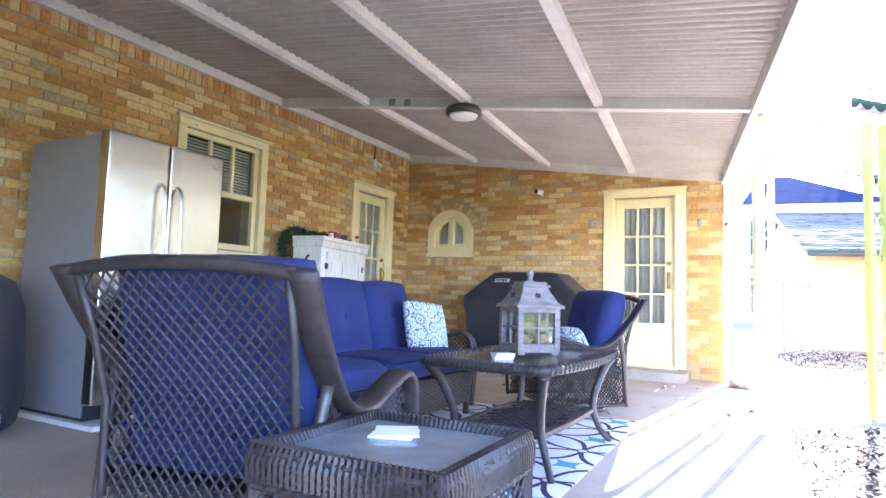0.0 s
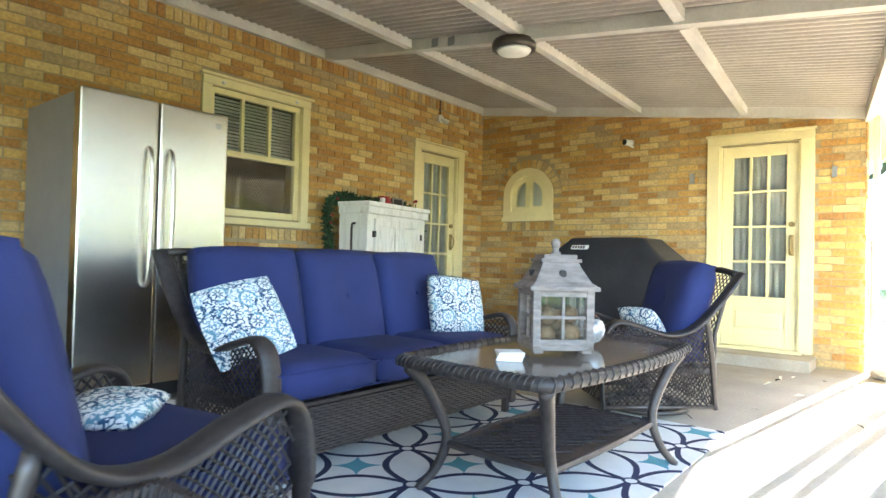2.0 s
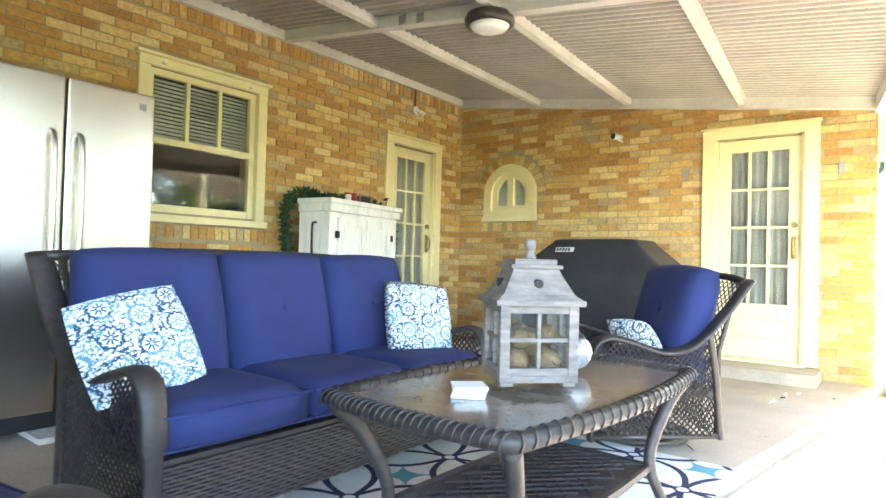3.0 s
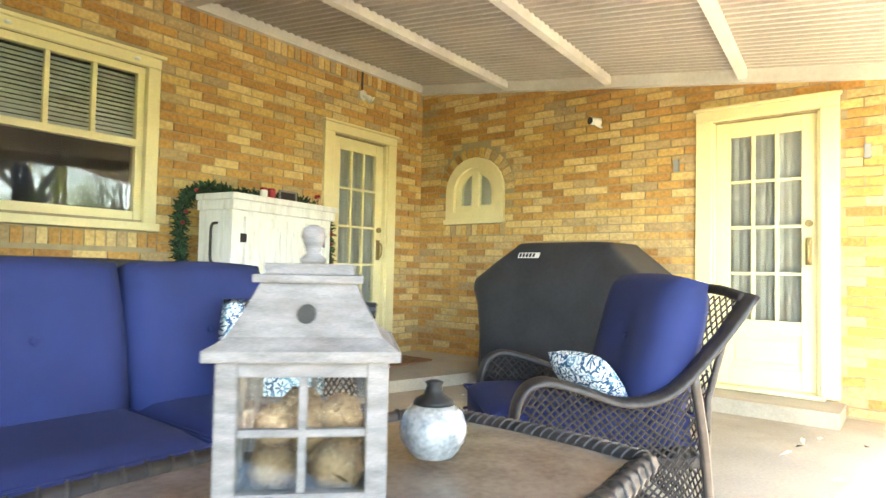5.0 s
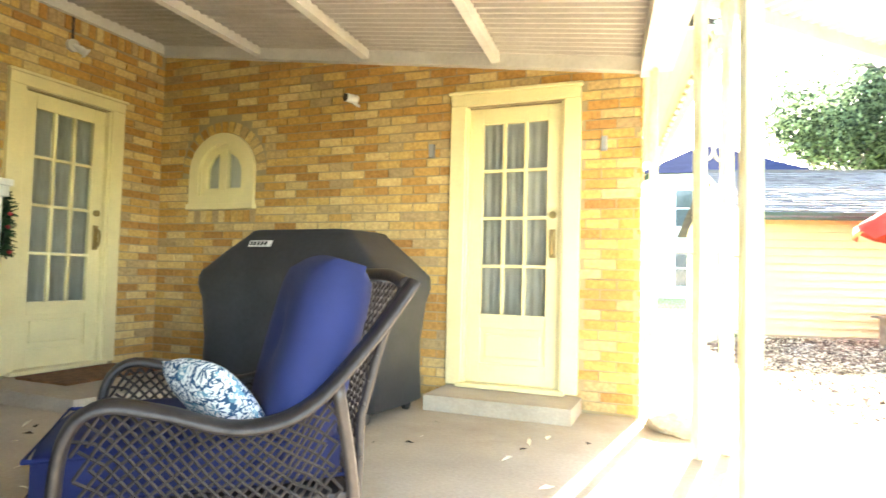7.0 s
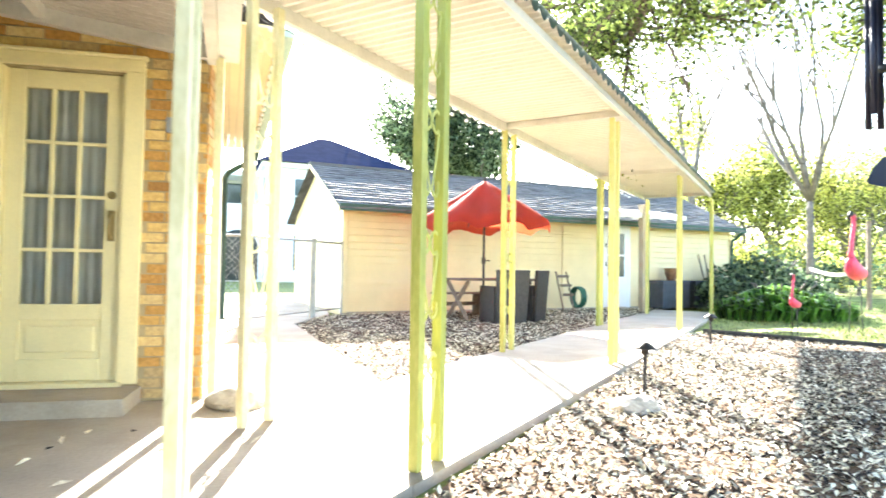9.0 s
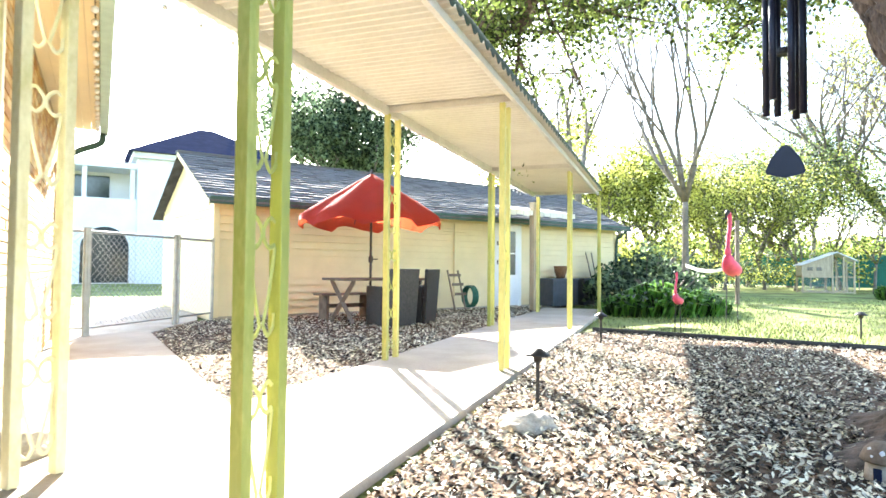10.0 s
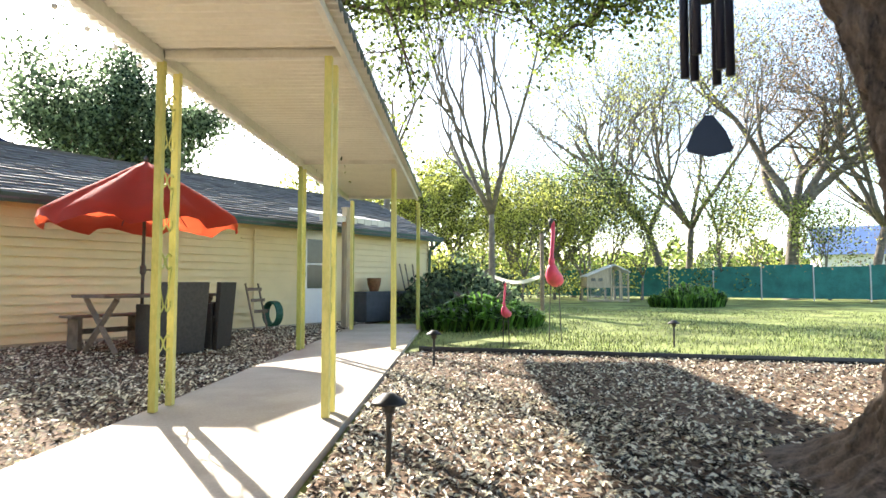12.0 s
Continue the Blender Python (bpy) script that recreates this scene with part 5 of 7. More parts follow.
tube(bm, [(0.02, 0, -0.03), (0.0, -0.06, -0.02), (-0.01, -0.09, 0.0)], 0.012, 8)
part("bracket", bm, M_bulb, cctv)
bm = bm_new()
tube(bm, [(0.02, -0.05, 0.01), (-0.03, -0.13, 0.012)], 0.034, 14)
part("housing", bm, M_bulb, cctv, smooth=True)
bm = bm_new()
tube(bm, [(-0.03, -0.13, 0.012), (-0.037, -0.142, 0.012)], 0.03, 14)
part("lens", bm, M_black, cctv)
for x, z in ((3.966, 1.81), (2.709, 1.825)):
    h = tagged(boxed("wall_hook", (x - 0.02, 7.965, z - 0.05, x + 0.02, 7.998, z + 0.05), M_fridge_side, None, bev=0.004), "small grey metal bracket on the brick wall", "bracket", "wall brackets")
cable = thing("conduit_run", "grey cable and junction boxes along the roof rafter", "cable", (0, 0, 0))
bm = bm_new()
tube(bm, spline([(0.08, 5.26, roof_z(0.08) - 0.06), (0.4, 5.25, roof_z(0.4) - 0.09), (0.8, 5.255, roof_z(0.8) - 0.06), (1.4, 5.255, roof_z(1.4) - 0.05), (2.2, 5.255, roof_z(2.2) - 0.05)], 6), 0.009, 6)
part("cable", bm, M_fridge_side, cable)
for x in (1.45, 1.62):
    boxed("junction_box", (x, 5.20, roof_z(x) - 0.1, x + 0.07, 5.268, roof_z(x) - 0.03), M_fridge_side, cable, bev=0.004)

# ---- garden materials ----
M_leaf_litter = mat("dry_leaf", (0.15, 0.10, 0.068), 0.55, vary=0.38, scale=5, fine=60, bump=0.1, island=1.0, tint=(0.68, 0.57, 0.44), spec=0.2)
M_bark = mat("oak_bark", (0.115, 0.085, 0.064), 0.95, vary=0.45, scale=9, fine=50, bump=1.0, stretch=(2.2, 2.2, 0.6))
M_bark_far = mat("grey_bark", (0.17, 0.145, 0.12), 0.95, vary=0.25, scale=5, bump=0.4)
M_leaf_oak = mat("oak_leaf", (0.085, 0.125, 0.03), 0.6, vary=0.3, scale=3, bump=0.0, island=0.8, tint=(0.17, 0.22, 0.05))
M_leaf_ever = mat("evergreen_leaf", (0.065, 0.105, 0.055), 0.6, vary=0.3, scale=3, bump=0.0, island=0.8, tint=(0.14, 0.19, 0.10))
M_leaf_yellow = mat("yellow_green_leaf", (0.22, 0.26, 0.045), 0.6, vary=0.3, scale=3, bump=0.0, island=0.8, tint=(0.42, 0.44, 0.10))
M_leaf_brown = mat("autumn_leaf", (0.24, 0.16, 0.09), 0.7, vary=0.3, scale=3, bump=0.0, island=0.8)
M_leaf_strap = mat("lily_leaf", (0.06, 0.15, 0.025), 0.4, vary=0.3, scale=3, bump=0.0, island=0.8, tint=(0.14, 0.28, 0.05))
for m_ in (M_leaf_oak, M_leaf_ever, M_leaf_yellow, M_leaf_brown, M_leaf_strap):
    nt_ = m_.node_tree
    b_ = nt_.nodes["Principled BSDF"]
    tr_ = nt_.nodes.new("ShaderNodeBsdfTranslucent")
    nt_.links.new(b_.inputs["Base Color"].links[0].from_socket, tr_.inputs["Color"])
    mx_ = nt_.nodes.new("ShaderNodeMixShader")
    mx_.inputs[0].default_value = 0.6
    nt_.links.new(b_.outputs[0], mx_.inputs[1])
    nt_.links.new(tr_.outputs[0], mx_.inputs[2])
    nt_.links.new(mx_.outputs[0], nt_.nodes["Material Output"].inputs["Surface"])
M_grass_blade = mat("grass_blade", (0.11, 0.17, 0.04), 0.7, vary=0.3, scale=3, bump=0.0, island=0.8, tint=(0.25, 0.29, 0.08))
M_umbrella = mat("red_canvas", (0.58, 0.075, 0.05), 0.85, vary=0.08, scale=3, fine=300, bump=0.1)
nt_ = M_umbrella.node_tree
tr_ = nt_.nodes.new("ShaderNodeBsdfTranslucent")
tr_.inputs["Color"].default_value = (0.75, 0.16, 0.06, 1)
mx_ = nt_.nodes.new("ShaderNodeMixShader")
mx_.inputs[0].default_value = 0.4
nt_.links.new(nt_.nodes["Principled BSDF"].outputs[0], mx_.inputs[1])
nt_.links.new(tr_.outputs[0], mx_.inputs[2])
nt_.links.new(mx_.outputs[0], nt_.nodes["Material Output"].inputs["Surface"])
M_pink = mat("pink_painted_metal", (0.62, 0.05, 0.12), 0.45, vary=0.15, scale=10, bump=0.1)
M_pole = mat("dark_pole", (0.06, 0.045, 0.035), 0.5, vary=0.1)
M_wood = mat("weathered_wood", (0.20, 0.15, 0.11), 0.8, vary=0.25, scale=8, fine=60, bump=0.3)
M_stone = mat("pale_limestone", (0.42, 0.37, 0.30), 0.9, vary=0.2, scale=12, fine=80, bump=0.8)
M_galv = mat("galvanised_wire", (0.42, 0.42, 0.41), 0.45, 0.7, vary=0.1, bump=0.05)
M_white_house = mat("white_stucco", (0.74, 0.74, 0.73), 0.8, vary=0.04, scale=1, fine=20, bump=0.1)
M_blue_roof = mat("slate_blue_roof", (0.02, 0.026, 0.055), 1.0, vary=0.15, scale=2, bump=0.2, spec=0.02)
M_teal = mat("teal_screen", (0.03, 0.17, 0.14), 0.8, vary=0.2, scale=2, fine=20, bump=0.1)
M_chime = mat("navy_anodised_tube", (0.008, 0.009, 0.022), 0.45, 0.3, vary=0.1, bump=0.02)
M_grey_box = mat("dark_grey_resin", (0.06, 0.065, 0.075), 0.6, vary=0.15, bump=0.1)
M_hose = mat("green_hose", (0.02, 0.1, 0.06), 0.5, vary=0.1)
M_blue_metal = mat("blue_metal_roof", (0.16, 0.24, 0.42), 0.5, 0.2, vary=0.1, scale=2)
M_dark_glass = mat("dark_window", (0.05, 0.065, 0.07), 0.08, vary=0.1, bump=0.0)


def quads(name, verts, material, parent=None, label="", smooth=False):
    """One mesh of loose four-cornered pieces."""
    me = bpy.data.meshes.new(name)
    n = len(verts) // 4
    me.from_pydata(verts, [], [(4 * i, 4 * i + 1, 4 * i + 2, 4 * i + 3) for i in range(n)])
    me.materials.append(material)
    ob = new(name, me)
    if parent is not None:
        ob.parent = parent
    if label:
        ob["label"] = label
    return ob


def leaf_quad(out, p, size, rnd, flat=1.0):
    d = Vector((rnd.gauss(0, 1), rnd.gauss(0, 1), rnd.gauss(0, flat))).normalized()
    s = d.orthogonal()
    s.rotate(Matrix.Rotation(rnd.uniform(0, 6.28), 3, d))
    s = s.normalized() * size * 0.42
    d = d * size * rnd.uniform(0.7, 1.3)
    out += [p - s * 0.3, p + d * 0.45 + s, p + d, p + d * 0.45 - s]


# ---- mulch beds ----
right_bed = [(5.38, 6.15), along(B0, 7.2, 0.075), (10.75, 11.75), (12.3, 9.4), (14.5, 6.3), (15.5, 3.0), (13.0, -1.0), (6.5, -2.5), (4.76, -2.5), (4.76, 5.5)]
left_bed = [along(B0, 1.54, -1.36), (4.72, 13.42), (5.32, 15.25), (15.0, 18.0), along(B0, 12.4, -1.37)]
mulch_right = slab("mulch_bed_1", right_bed, -0.12, -0.03, M_mulch, "brown leaf mulch bed beside the path", "ground")
mulch_left = slab("mulch_bed_2", left_bed, -0.12, -0.025, M_mulch, "brown leaf mulch bed before the shed", "ground")


def inside(poly, x, y):
    ok = False
    for i in range(len(poly)):
        (x0, y0), (x1, y1) = poly[i - 1], poly[i]
        if (y0 > y) != (y1 > y) and x < (x1 - x0) * (y - y0) / (y1 - y0) + x0:
            ok = not ok
    return ok


def litter(name, poly, count, z, near, rnd, label, size=0.02):
    out = []
    xs, ys = [p[0] for p in poly], [p[1] for p in poly]
    made = 0
    while made < count:
        x, y = rnd.uniform(min(xs), max(xs)), rnd.uniform(min(ys), max(ys))
        if not inside(poly, x, y) or rnd.random() > near(x, y):
            continue
        made += 1
        a, tilt = rnd.uniform(0, 6.28), rnd.gauss(0, 0.5)
        L, w = size * rnd.uniform(0.6, 1.5), size * rnd.uniform(0.3, 0.6)
        d = Vector((math.cos(a), math.sin(a), tilt * 0.8))
        s = Vector((-math.sin(a), math.cos(a), rnd.gauss(0, 0.4))) * w
        p = Vector((x, y, z + rnd.uniform(0.004, 0.02)))
        out += [p - d * L, p + s + Vector((0, 0, 0.006)), p + d * L, p - s + Vector((0, 0, 0.004))]
    return tagged(quads(name, out, M_leaf_litter), label, "leaves", kind="stuff")


rl = random.Random(3)
litter("leaf_litter", right_bed, 72000, -0.03, lambda x, y: 1.0 if y > 4.5 and x < 9.5 else 0.35, rl, "dry brown leaf litter scattered on the mulch")
litter("leaf_litter", left_bed, 16000, -0.025, lambda x, y: 1.0 if y < 12 else 0.5, rl, "dry brown leaf litter scattered on the mulch")
litter("fallen_leaves", [(0.4, 5.2), (4.7, 4.9), (5.2, 6.2), (4.2, 7.8), (0.6, 7.9)], 60, 0.0, lambda x, y: 1.0, rl, "few dry leaves lying on the patio concrete", 0.03)

rg_ = random.Random(8)
out = []
while len(out) < 4 * 45000:
    a, q = radians(rg_.uniform(36, 100)), 6.0 + 17.0 * rg_.random() ** 1.3
    x, y = 5.7 + q * math.sin(a), 5.57 + q * math.cos(a)
    if inside(right_bed, x, y) or inside(left_bed, x, y) or (y > 9.0 and x < 11.2) or noise.noise(Vector((x * 0.6, y * 0.6, 0))) < rg_.uniform(-0.6, 0.2):
        continue
    h, b = rg_.uniform(0.025, 0.07), rg_.uniform(0, 6.28)
    s, e = Vector((math.cos(b), math.sin(b), 0)) * 0.006, Vector((rg_.gauss(0, 0.02), rg_.gauss(0, 0.02), h))
    p = Vector((x, y, -0.065))
    out += [p - s, p + s, p + e + s * 0.3, p + e - s * 0.3]
tagged(quads("grass", out, M_grass_blade), "short patchy green lawn grass", "grass", kind="stuff")
bm = bm_new()
tube(bm, [(10.75, 11.78, 0.0), (12.3, 9.42, 0.0), (14.53, 6.3, 0.0), (15.55, 3.0, 0.0)], 0.032, 6, flat=(0.5, 1.3))
tagged(part("bed_edging", bm, M_black), "black plastic edging between mulch and lawn", "edging", kind="structure")
# ---- shed in detail ----
nb = 15
for k in range(nb):
    z0 = 0.02 + k * (SEV - 0.08) / nb
    h = (SEV - 0.08) / nb
    bm = bm_new()
    vs = box(bm, 0.06, -0.012, z0, SL - 0.06, 0.03, z0 + h + 0.004)
    for v in vs:
        if v.co.y < 0.01 and v.co.z > z0 + h / 2:
            v.co.y = 0.027
    part("siding_board", bm, M_siding, shed)
    bm = bm_new()
    vs = box(bm, -0.03, 0.06, z0, 0.0, SD, z0 + h + 0.004)
    for v in vs:
        if v.co.x < -0.01 and v.co.z > z0 + h / 2:
            v.co.x = -0.012
    part("siding_board", bm, M_siding, shed)
for b in ((-0.04, -0.012, 0.0, 0.06, 0.06, SEV), (SL - 0.06, -0.012, 0.0, SL + 0.01, 0.06, SEV)):
    boxed("corner_board", b, M_siding, shed, bev=0.004)
boxed("footing", (-0.02, 0.0, -0.1, SL, 0.05, 0.03), M_concrete, shed)
OV = 0.32
slope = (SRG - SEV) / (SD / 2)
boxed("fascia", (-0.2, -OV - 0.03, SEV - 0.16, SL + 0.2, -OV, SEV - 0.03), M_green_trim, shed, "dark green fascia board")
boxed("soffit", (-0.18, -OV, SEV - 0.06, SL + 0.18, 0.0, SEV - 0.04), M_siding, shed)
bm = bm_new()
vs = [bm.verts.new(p) for p in ((-0.2, -OV - 0.02, SEV - OV * slope + 0.05), (SL + 0.2, -OV - 0.02, SEV - OV * slope + 0.05), (SL + 0.2, SD / 2, SRG), (-0.2, SD / 2, SRG), (-0.2, SD + OV, SEV - OV * slope), (SL + 0.2, SD + OV, SEV - OV * slope))]
bm.faces.new(vs[:4])
bm.faces.new((vs[3], vs[2], vs[5], vs[4]))
bmesh.ops.solidify(bm, geom=bm.faces[:], thickness=0.05)
roof_s = part("roof", bm, M_shingle, shed, "grey weathered shingle roof")
rs = random.Random(8)
sv = []
courses = 19
for k in range(courses):
    t0, t1 = k / courses, (k + 1.25) / courses
    y0, y1 = -OV - 0.04 + t0 * (SD / 2 + OV), -OV - 0.04 + min(1.0, t1) * (SD / 2 + OV)
    x = -0.22 - rs.uniform(0, 0.25)
    while x < SL + 0.2:
        w = rs.uniform(0.22, 0.34)
        a, b = max(x, -0.22), min(x + w - 0.012, SL + 0.22)
        lift = 0.03 + rs.uniform(0, 0.012)
        za, zb_ = SEV + y0 * slope + 0.05 + lift, SEV + y1 * slope + 0.05 + 0.012
        if b > a:
            sv += [Vector((a, y0, za)), Vector((b, y0, za)), Vector((b, y1, zb_)), Vector((a, y1, zb_))]
            sv += [Vector((a, y0, za - 0.03)), Vector((b, y0, za - 0.03)), Vector((b, y0, za)), Vector((a, y0, za))]
        x += w
tagged(quads("shingle", sv, M_shingle, roof_s), kind="stuff")
boxed("ridge_cap", (-0.22, SD / 2 - 0.1, SRG + 0.03, SL + 0.22, SD / 2 + 0.1, SRG + 0.07), M_shingle, roof_s)
bm = bm_new()
tube(bm, [(-0.2, -OV, SEV - OV * slope), (-0.2, SD / 2, SRG)], 0.04, 4, flat=(0.5, 1.5))
part("rake_board", bm, M_siding, shed)
# shed door with its hood
sd = thing("shed_door", "white storm door with a dark pane in the shed wall", "door", tuple(Matrix.Rotation(radians(SH_YAW), 4, 'Z') @ Vector((6.42, 0, 0)) + SH), SH_YAW, kind="structure")
for b in ((-0.06, -0.03, 0, 0.03, 0.02, 1.9), (0.75, -0.03, 0, 0.84, 0.02, 1.9), (-0.06, -0.03, 1.9, 0.84, 0.02, 1.98)):
    boxed("casing", b, M_white_house, sd)
for b in ((0.03, -0.025, 0.02, 0.13, 0.0, 1.9), (0.65, -0.025, 0.02, 0.75, 0.0, 1.9), (0.13, -0.025, 1.8, 0.65, 0.0, 1.9), (0.13, -0.025, 0.02, 0.65, 0.0, 0.75), (0.13, -0.027, 1.25, 0.65, 0.0, 1.29)):
    boxed("leaf", b, M_white_house, sd)
boxed("pane", (0.13, -0.015, 0.75, 0.65, -0.005, 1.8), M_dark_glass, sd)
bm = bm_new()
prism(bm, [(-1.15, 2.14), (-0.30, 2.32), (-0.30, 2.37), (-1.15, 2.19)], -0.6, 1.5)
bmesh.ops.transform(bm, matrix=Matrix.Rotation(radians(90), 4, 'Z') @ Matrix.Rotation(radians(90), 4, 'X'), verts=bm.verts[:])
hood = part("hood", bm, M_white_trim, sd, "white metal hood over the door")
for k in range(10):
    boxed("valance_flap", (-0.6 + 0.21 * k, -1.165, 2.07 + 0.02 * (k % 2), -0.6 + 0.21 * k + 0.2, -1.15, 2.20), M_white_trim, hood, bev=0.004)
for z in (1.45, 1.0):
    boxed("latch", (0.05, -0.045, z, 0.08, -0.02, z + 0.1), M_iron, sd)
bm = bm_new()
tube(bm, [(5.2, -0.03, 0.1), (5.2, -0.03, 1.9)], 0.018, 6)
tube(bm, [(4.9, -0.03, 1.72), (5.5, -0.03, 1.72)], 0.014, 6)
part("conduit", bm, M_siding, shed, "painted conduit pipe")
bm = bm_new()
tube(bm, spline([(SL + 0.1, -OV, 2.0), (SL + 0.02, -0.15, 1.8), (SL - 0.02, -0.05, 1.6), (SL - 0.02, -0.05, 0.05)], 4), 0.04, 6)
part("downspout", bm, M_green_trim, shed)


def on_shed(x, y, z=0.0):
    q = Matrix.Rotation(radians(SH_YAW), 4, 'Z') @ Vector((x, y, z)) + SH
    return (q.x, q.y, z)


for x, w, h in ((7.75, 0.9, 0.62), (8.85, 0.75, 0.62)):
    t = thing("deck_box", "dark grey resin deck box against the shed", "storage box", on_shed(x, -0.62), SH_YAW, "deck boxes")
    boxed("body", (0, 0, 0, w, 0.5, h), M_grey_box, t, bev=0.015)
    boxed("lid", (-0.02, -0.02, h, w + 0.02, 0.52, h + 0.05), M_grey_box, t, bev=0.012)
pot = thing("flower_pot", "brown clay pot standing on a deck box", "pot", on_shed(8.3, -0.35, 0.67))
bm = bm_new()
lathe(bm, [(0.1, 0), (0.15, 0.15), (0.17, 0.3), (0.15, 0.31), (0.13, 0.2)], 16)
part("body", bm, M_coir, pot, smooth=True)
for x in (9.75, 9.9, 10.1):
    t = thing("shovel", "long-handled garden tool leaning on the shed", "tool", on_shed(x, -0.3), SH_YAW, "garden tools")
    bm = bm_new()
    tube(bm, [(0, 0, 0.02), (0.05 * (x - 10.1) * 10, 0.24, 1.35)], 0.018, 6)
    part("handle", bm, M_wood, t)
    boxed("blade", (-0.1, -0.01, 0.0, 0.1, 0.01, 0.26), M_iron, t, bev=0.004)
hr = thing("hose_reel", "garden hose on a folding wooden reel stand by the shed", "hose reel", on_shed(4.95, -0.5), SH_YAW)
for s in (-1, 1):
    bm = bm_new()
    tube(bm, [(s * 0.14 - 0.12, -0.25, 0), (s * 0.14 + 0.0, 0.2, 0.85)], 0.02, 6)
    part("leg", bm, M_wood, hr)
for k in range(3):
    boxed("slat", (-0.15, 0.1 - k * 0.1, 0.72 - k * 0.2, 0.15, 0.12 - k * 0.1, 0.78 - k * 0.2), M_wood, hr)
bm = bm_new()
for k in range(5):
    tube(bm, [(0.15 + 0.03 * k, -0.15 + 0.2 * math.cos(a * 0.349), 0.3 + 0.22 * math.sin(a * 0.349)) for a in range(18)], 0.02, 6, closed=True)
part("hose", bm, M_hose, hr)

# ---- dining set and umbrella ----
umb = thing("patio_umbrella", "open red canvas patio umbrella on a dark pole", "umbrella", (7.98, 14.15, -0.02))
bm = bm_new()
tube(bm, [(0, 0, 0), (0, 0, 2.5)], 0.022, 10)
part("pole", bm, M_pole, umb)
bm = bm_new()
lathe(bm, [(0.03, 1.0), (0.04, 1.02), (0.04, 1.1), (0.03, 1.12)], 12)
tube(bm, [(0.03, 0, 1.06), (0.12, 0, 1.06)], 0.012, 6)
part("crank", bm, M_pole, umb)
bm = bm_new()
NR, rows_u = 48, []
for i, (r, z) in enumerate(((0.02, 2.5), (0.26, 2.36), (0.53, 2.19), (0.81, 2.03), (1.05, 1.87), (1.19, 1.77), (1.21, 1.66))):
    row = []
    for k in range(NR):
        a = 2 * math.pi * k / NR
        c = abs(math.cos(4 * a)) ** 0.6
        sag = (1 - c) * 0.10 * (r / 1.2)
        rr = r * (1 - 0.05 * (1 - c)) 
        row.append(bm.verts.new((rr * math.cos(a), rr * math.sin(a), z - (0.0 if i == 0 else sag) + (0.04 * math.sin(8 * a) if i == 6 else 0))))
    rows_u.append(row)
for a, b in zip(rows_u, rows_u[1:]):
    for k in range(NR):
        bm.faces.new((a[k], a[(k + 1) % NR], b[(k + 1) % NR], b[k]))
bm.faces.new(rows_u[0])
bmesh.ops.solidify(bm, geom=bm.faces[:], thickness=0.004)
can = part("canopy", bm, M_umbrella, umb, "red canvas canopy with a drooping valance", smooth=True)
bm = bm_new()
lathe(bm, [(0.02, 2.5), (0.03, 2.53), (0.01, 2.58)], 10)
part("finial", bm, M_pole, umb)
for k in range(8):
    a = math.pi / 4 * k
    bm = bm_new()
    tube(bm, [(0.03 * math.cos(a), 0.03 * math.sin(a), 2.46), (1.15 * math.cos(a), 1.15 * math.sin(a), 1.73)], 0.008, 5)
    tube(bm, [(0.03 * math.cos(a), 0.03 * math.sin(a), 1.95), (0.62 * math.cos(a), 0.62 * math.sin(a), 2.14)], 0.007, 5)
    part("rib", bm, M_pole, umb)
dt = thing("picnic_table", "weathered wooden picnic table with crossed legs", "table", (8.15, 14.35, -0.02), SH_YAW + 4)
for k in range(5):
    boxed("tabletop_plank", (-0.85, -0.38 + k * 0.155, 0.70, 0.85, -0.38 + k * 0.155 + 0.145, 0.74), M_wood, dt, bev=0.004)
for x in (-0.68, 0.68):
    for s in (-1, 1):
        bm = bm_new()
        tube(bm, [(x, -0.36 * s, 0.0), (x, 0.36 * s, 0.7)], 0.055, 4, flat=(0.6, 1))
        part("leg", bm, M_wood, dt)
bench = thing("bench", "weathered wooden bench by the picnic table", "bench", (7.75, 15.0, -0.02), SH_YAW + 4)
for k in range(2):
    boxed("seat_plank", (-0.55, k * 0.16 - 0.15, 0.42, 0.55, k * 0.16, 0.455), M_wood, bench, bev=0.004)
for x in (-0.42, 0.42):
    boxed("leg", (x - 0.03, -0.13, 0, x + 0.03, 0.13, 0.42), M_wood, bench)
boxed("rail", (-0.42, -0.03, 0.2, 0.42, 0.03, 0.27), M_wood, bench)


def wicker_box_chair(at, yaw):
    t = thing("dining_chair", "dark brown wicker dining armchair", "chair", at, yaw, "wicker dining chairs")
    bm = bm_new()
    vs = box(bm, -0.29, -0.06, 0.0, 0.29, 0.0, 0.9, bev=0.01)
    for v in bm.verts:
        v.co.y -= 0.12 * max(0, v.co.z - 0.4)
        v.co.x *= 1 + 0.12 * v.co.z
    part("backrest", bm, M_wicker, t)
    for s in (-1, 1):
        bm = bm_new()
        box(bm, s * 0.28 - 0.03, 0.0, 0.0, s * 0.28 + 0.03, 0.52, 0.62, bev=0.01)
        part("arm", bm, M_wicker, t)
    boxed("seat", (-0.25, 0.0, 0.06, 0.25, 0.52, 0.42), M_wicker, t, bev=0.01)
    return t


wicker_box_chair((8.25, 13.45, -0.02), 12)
wicker_box_chair((8.9, 13.85, -0.02), 50)

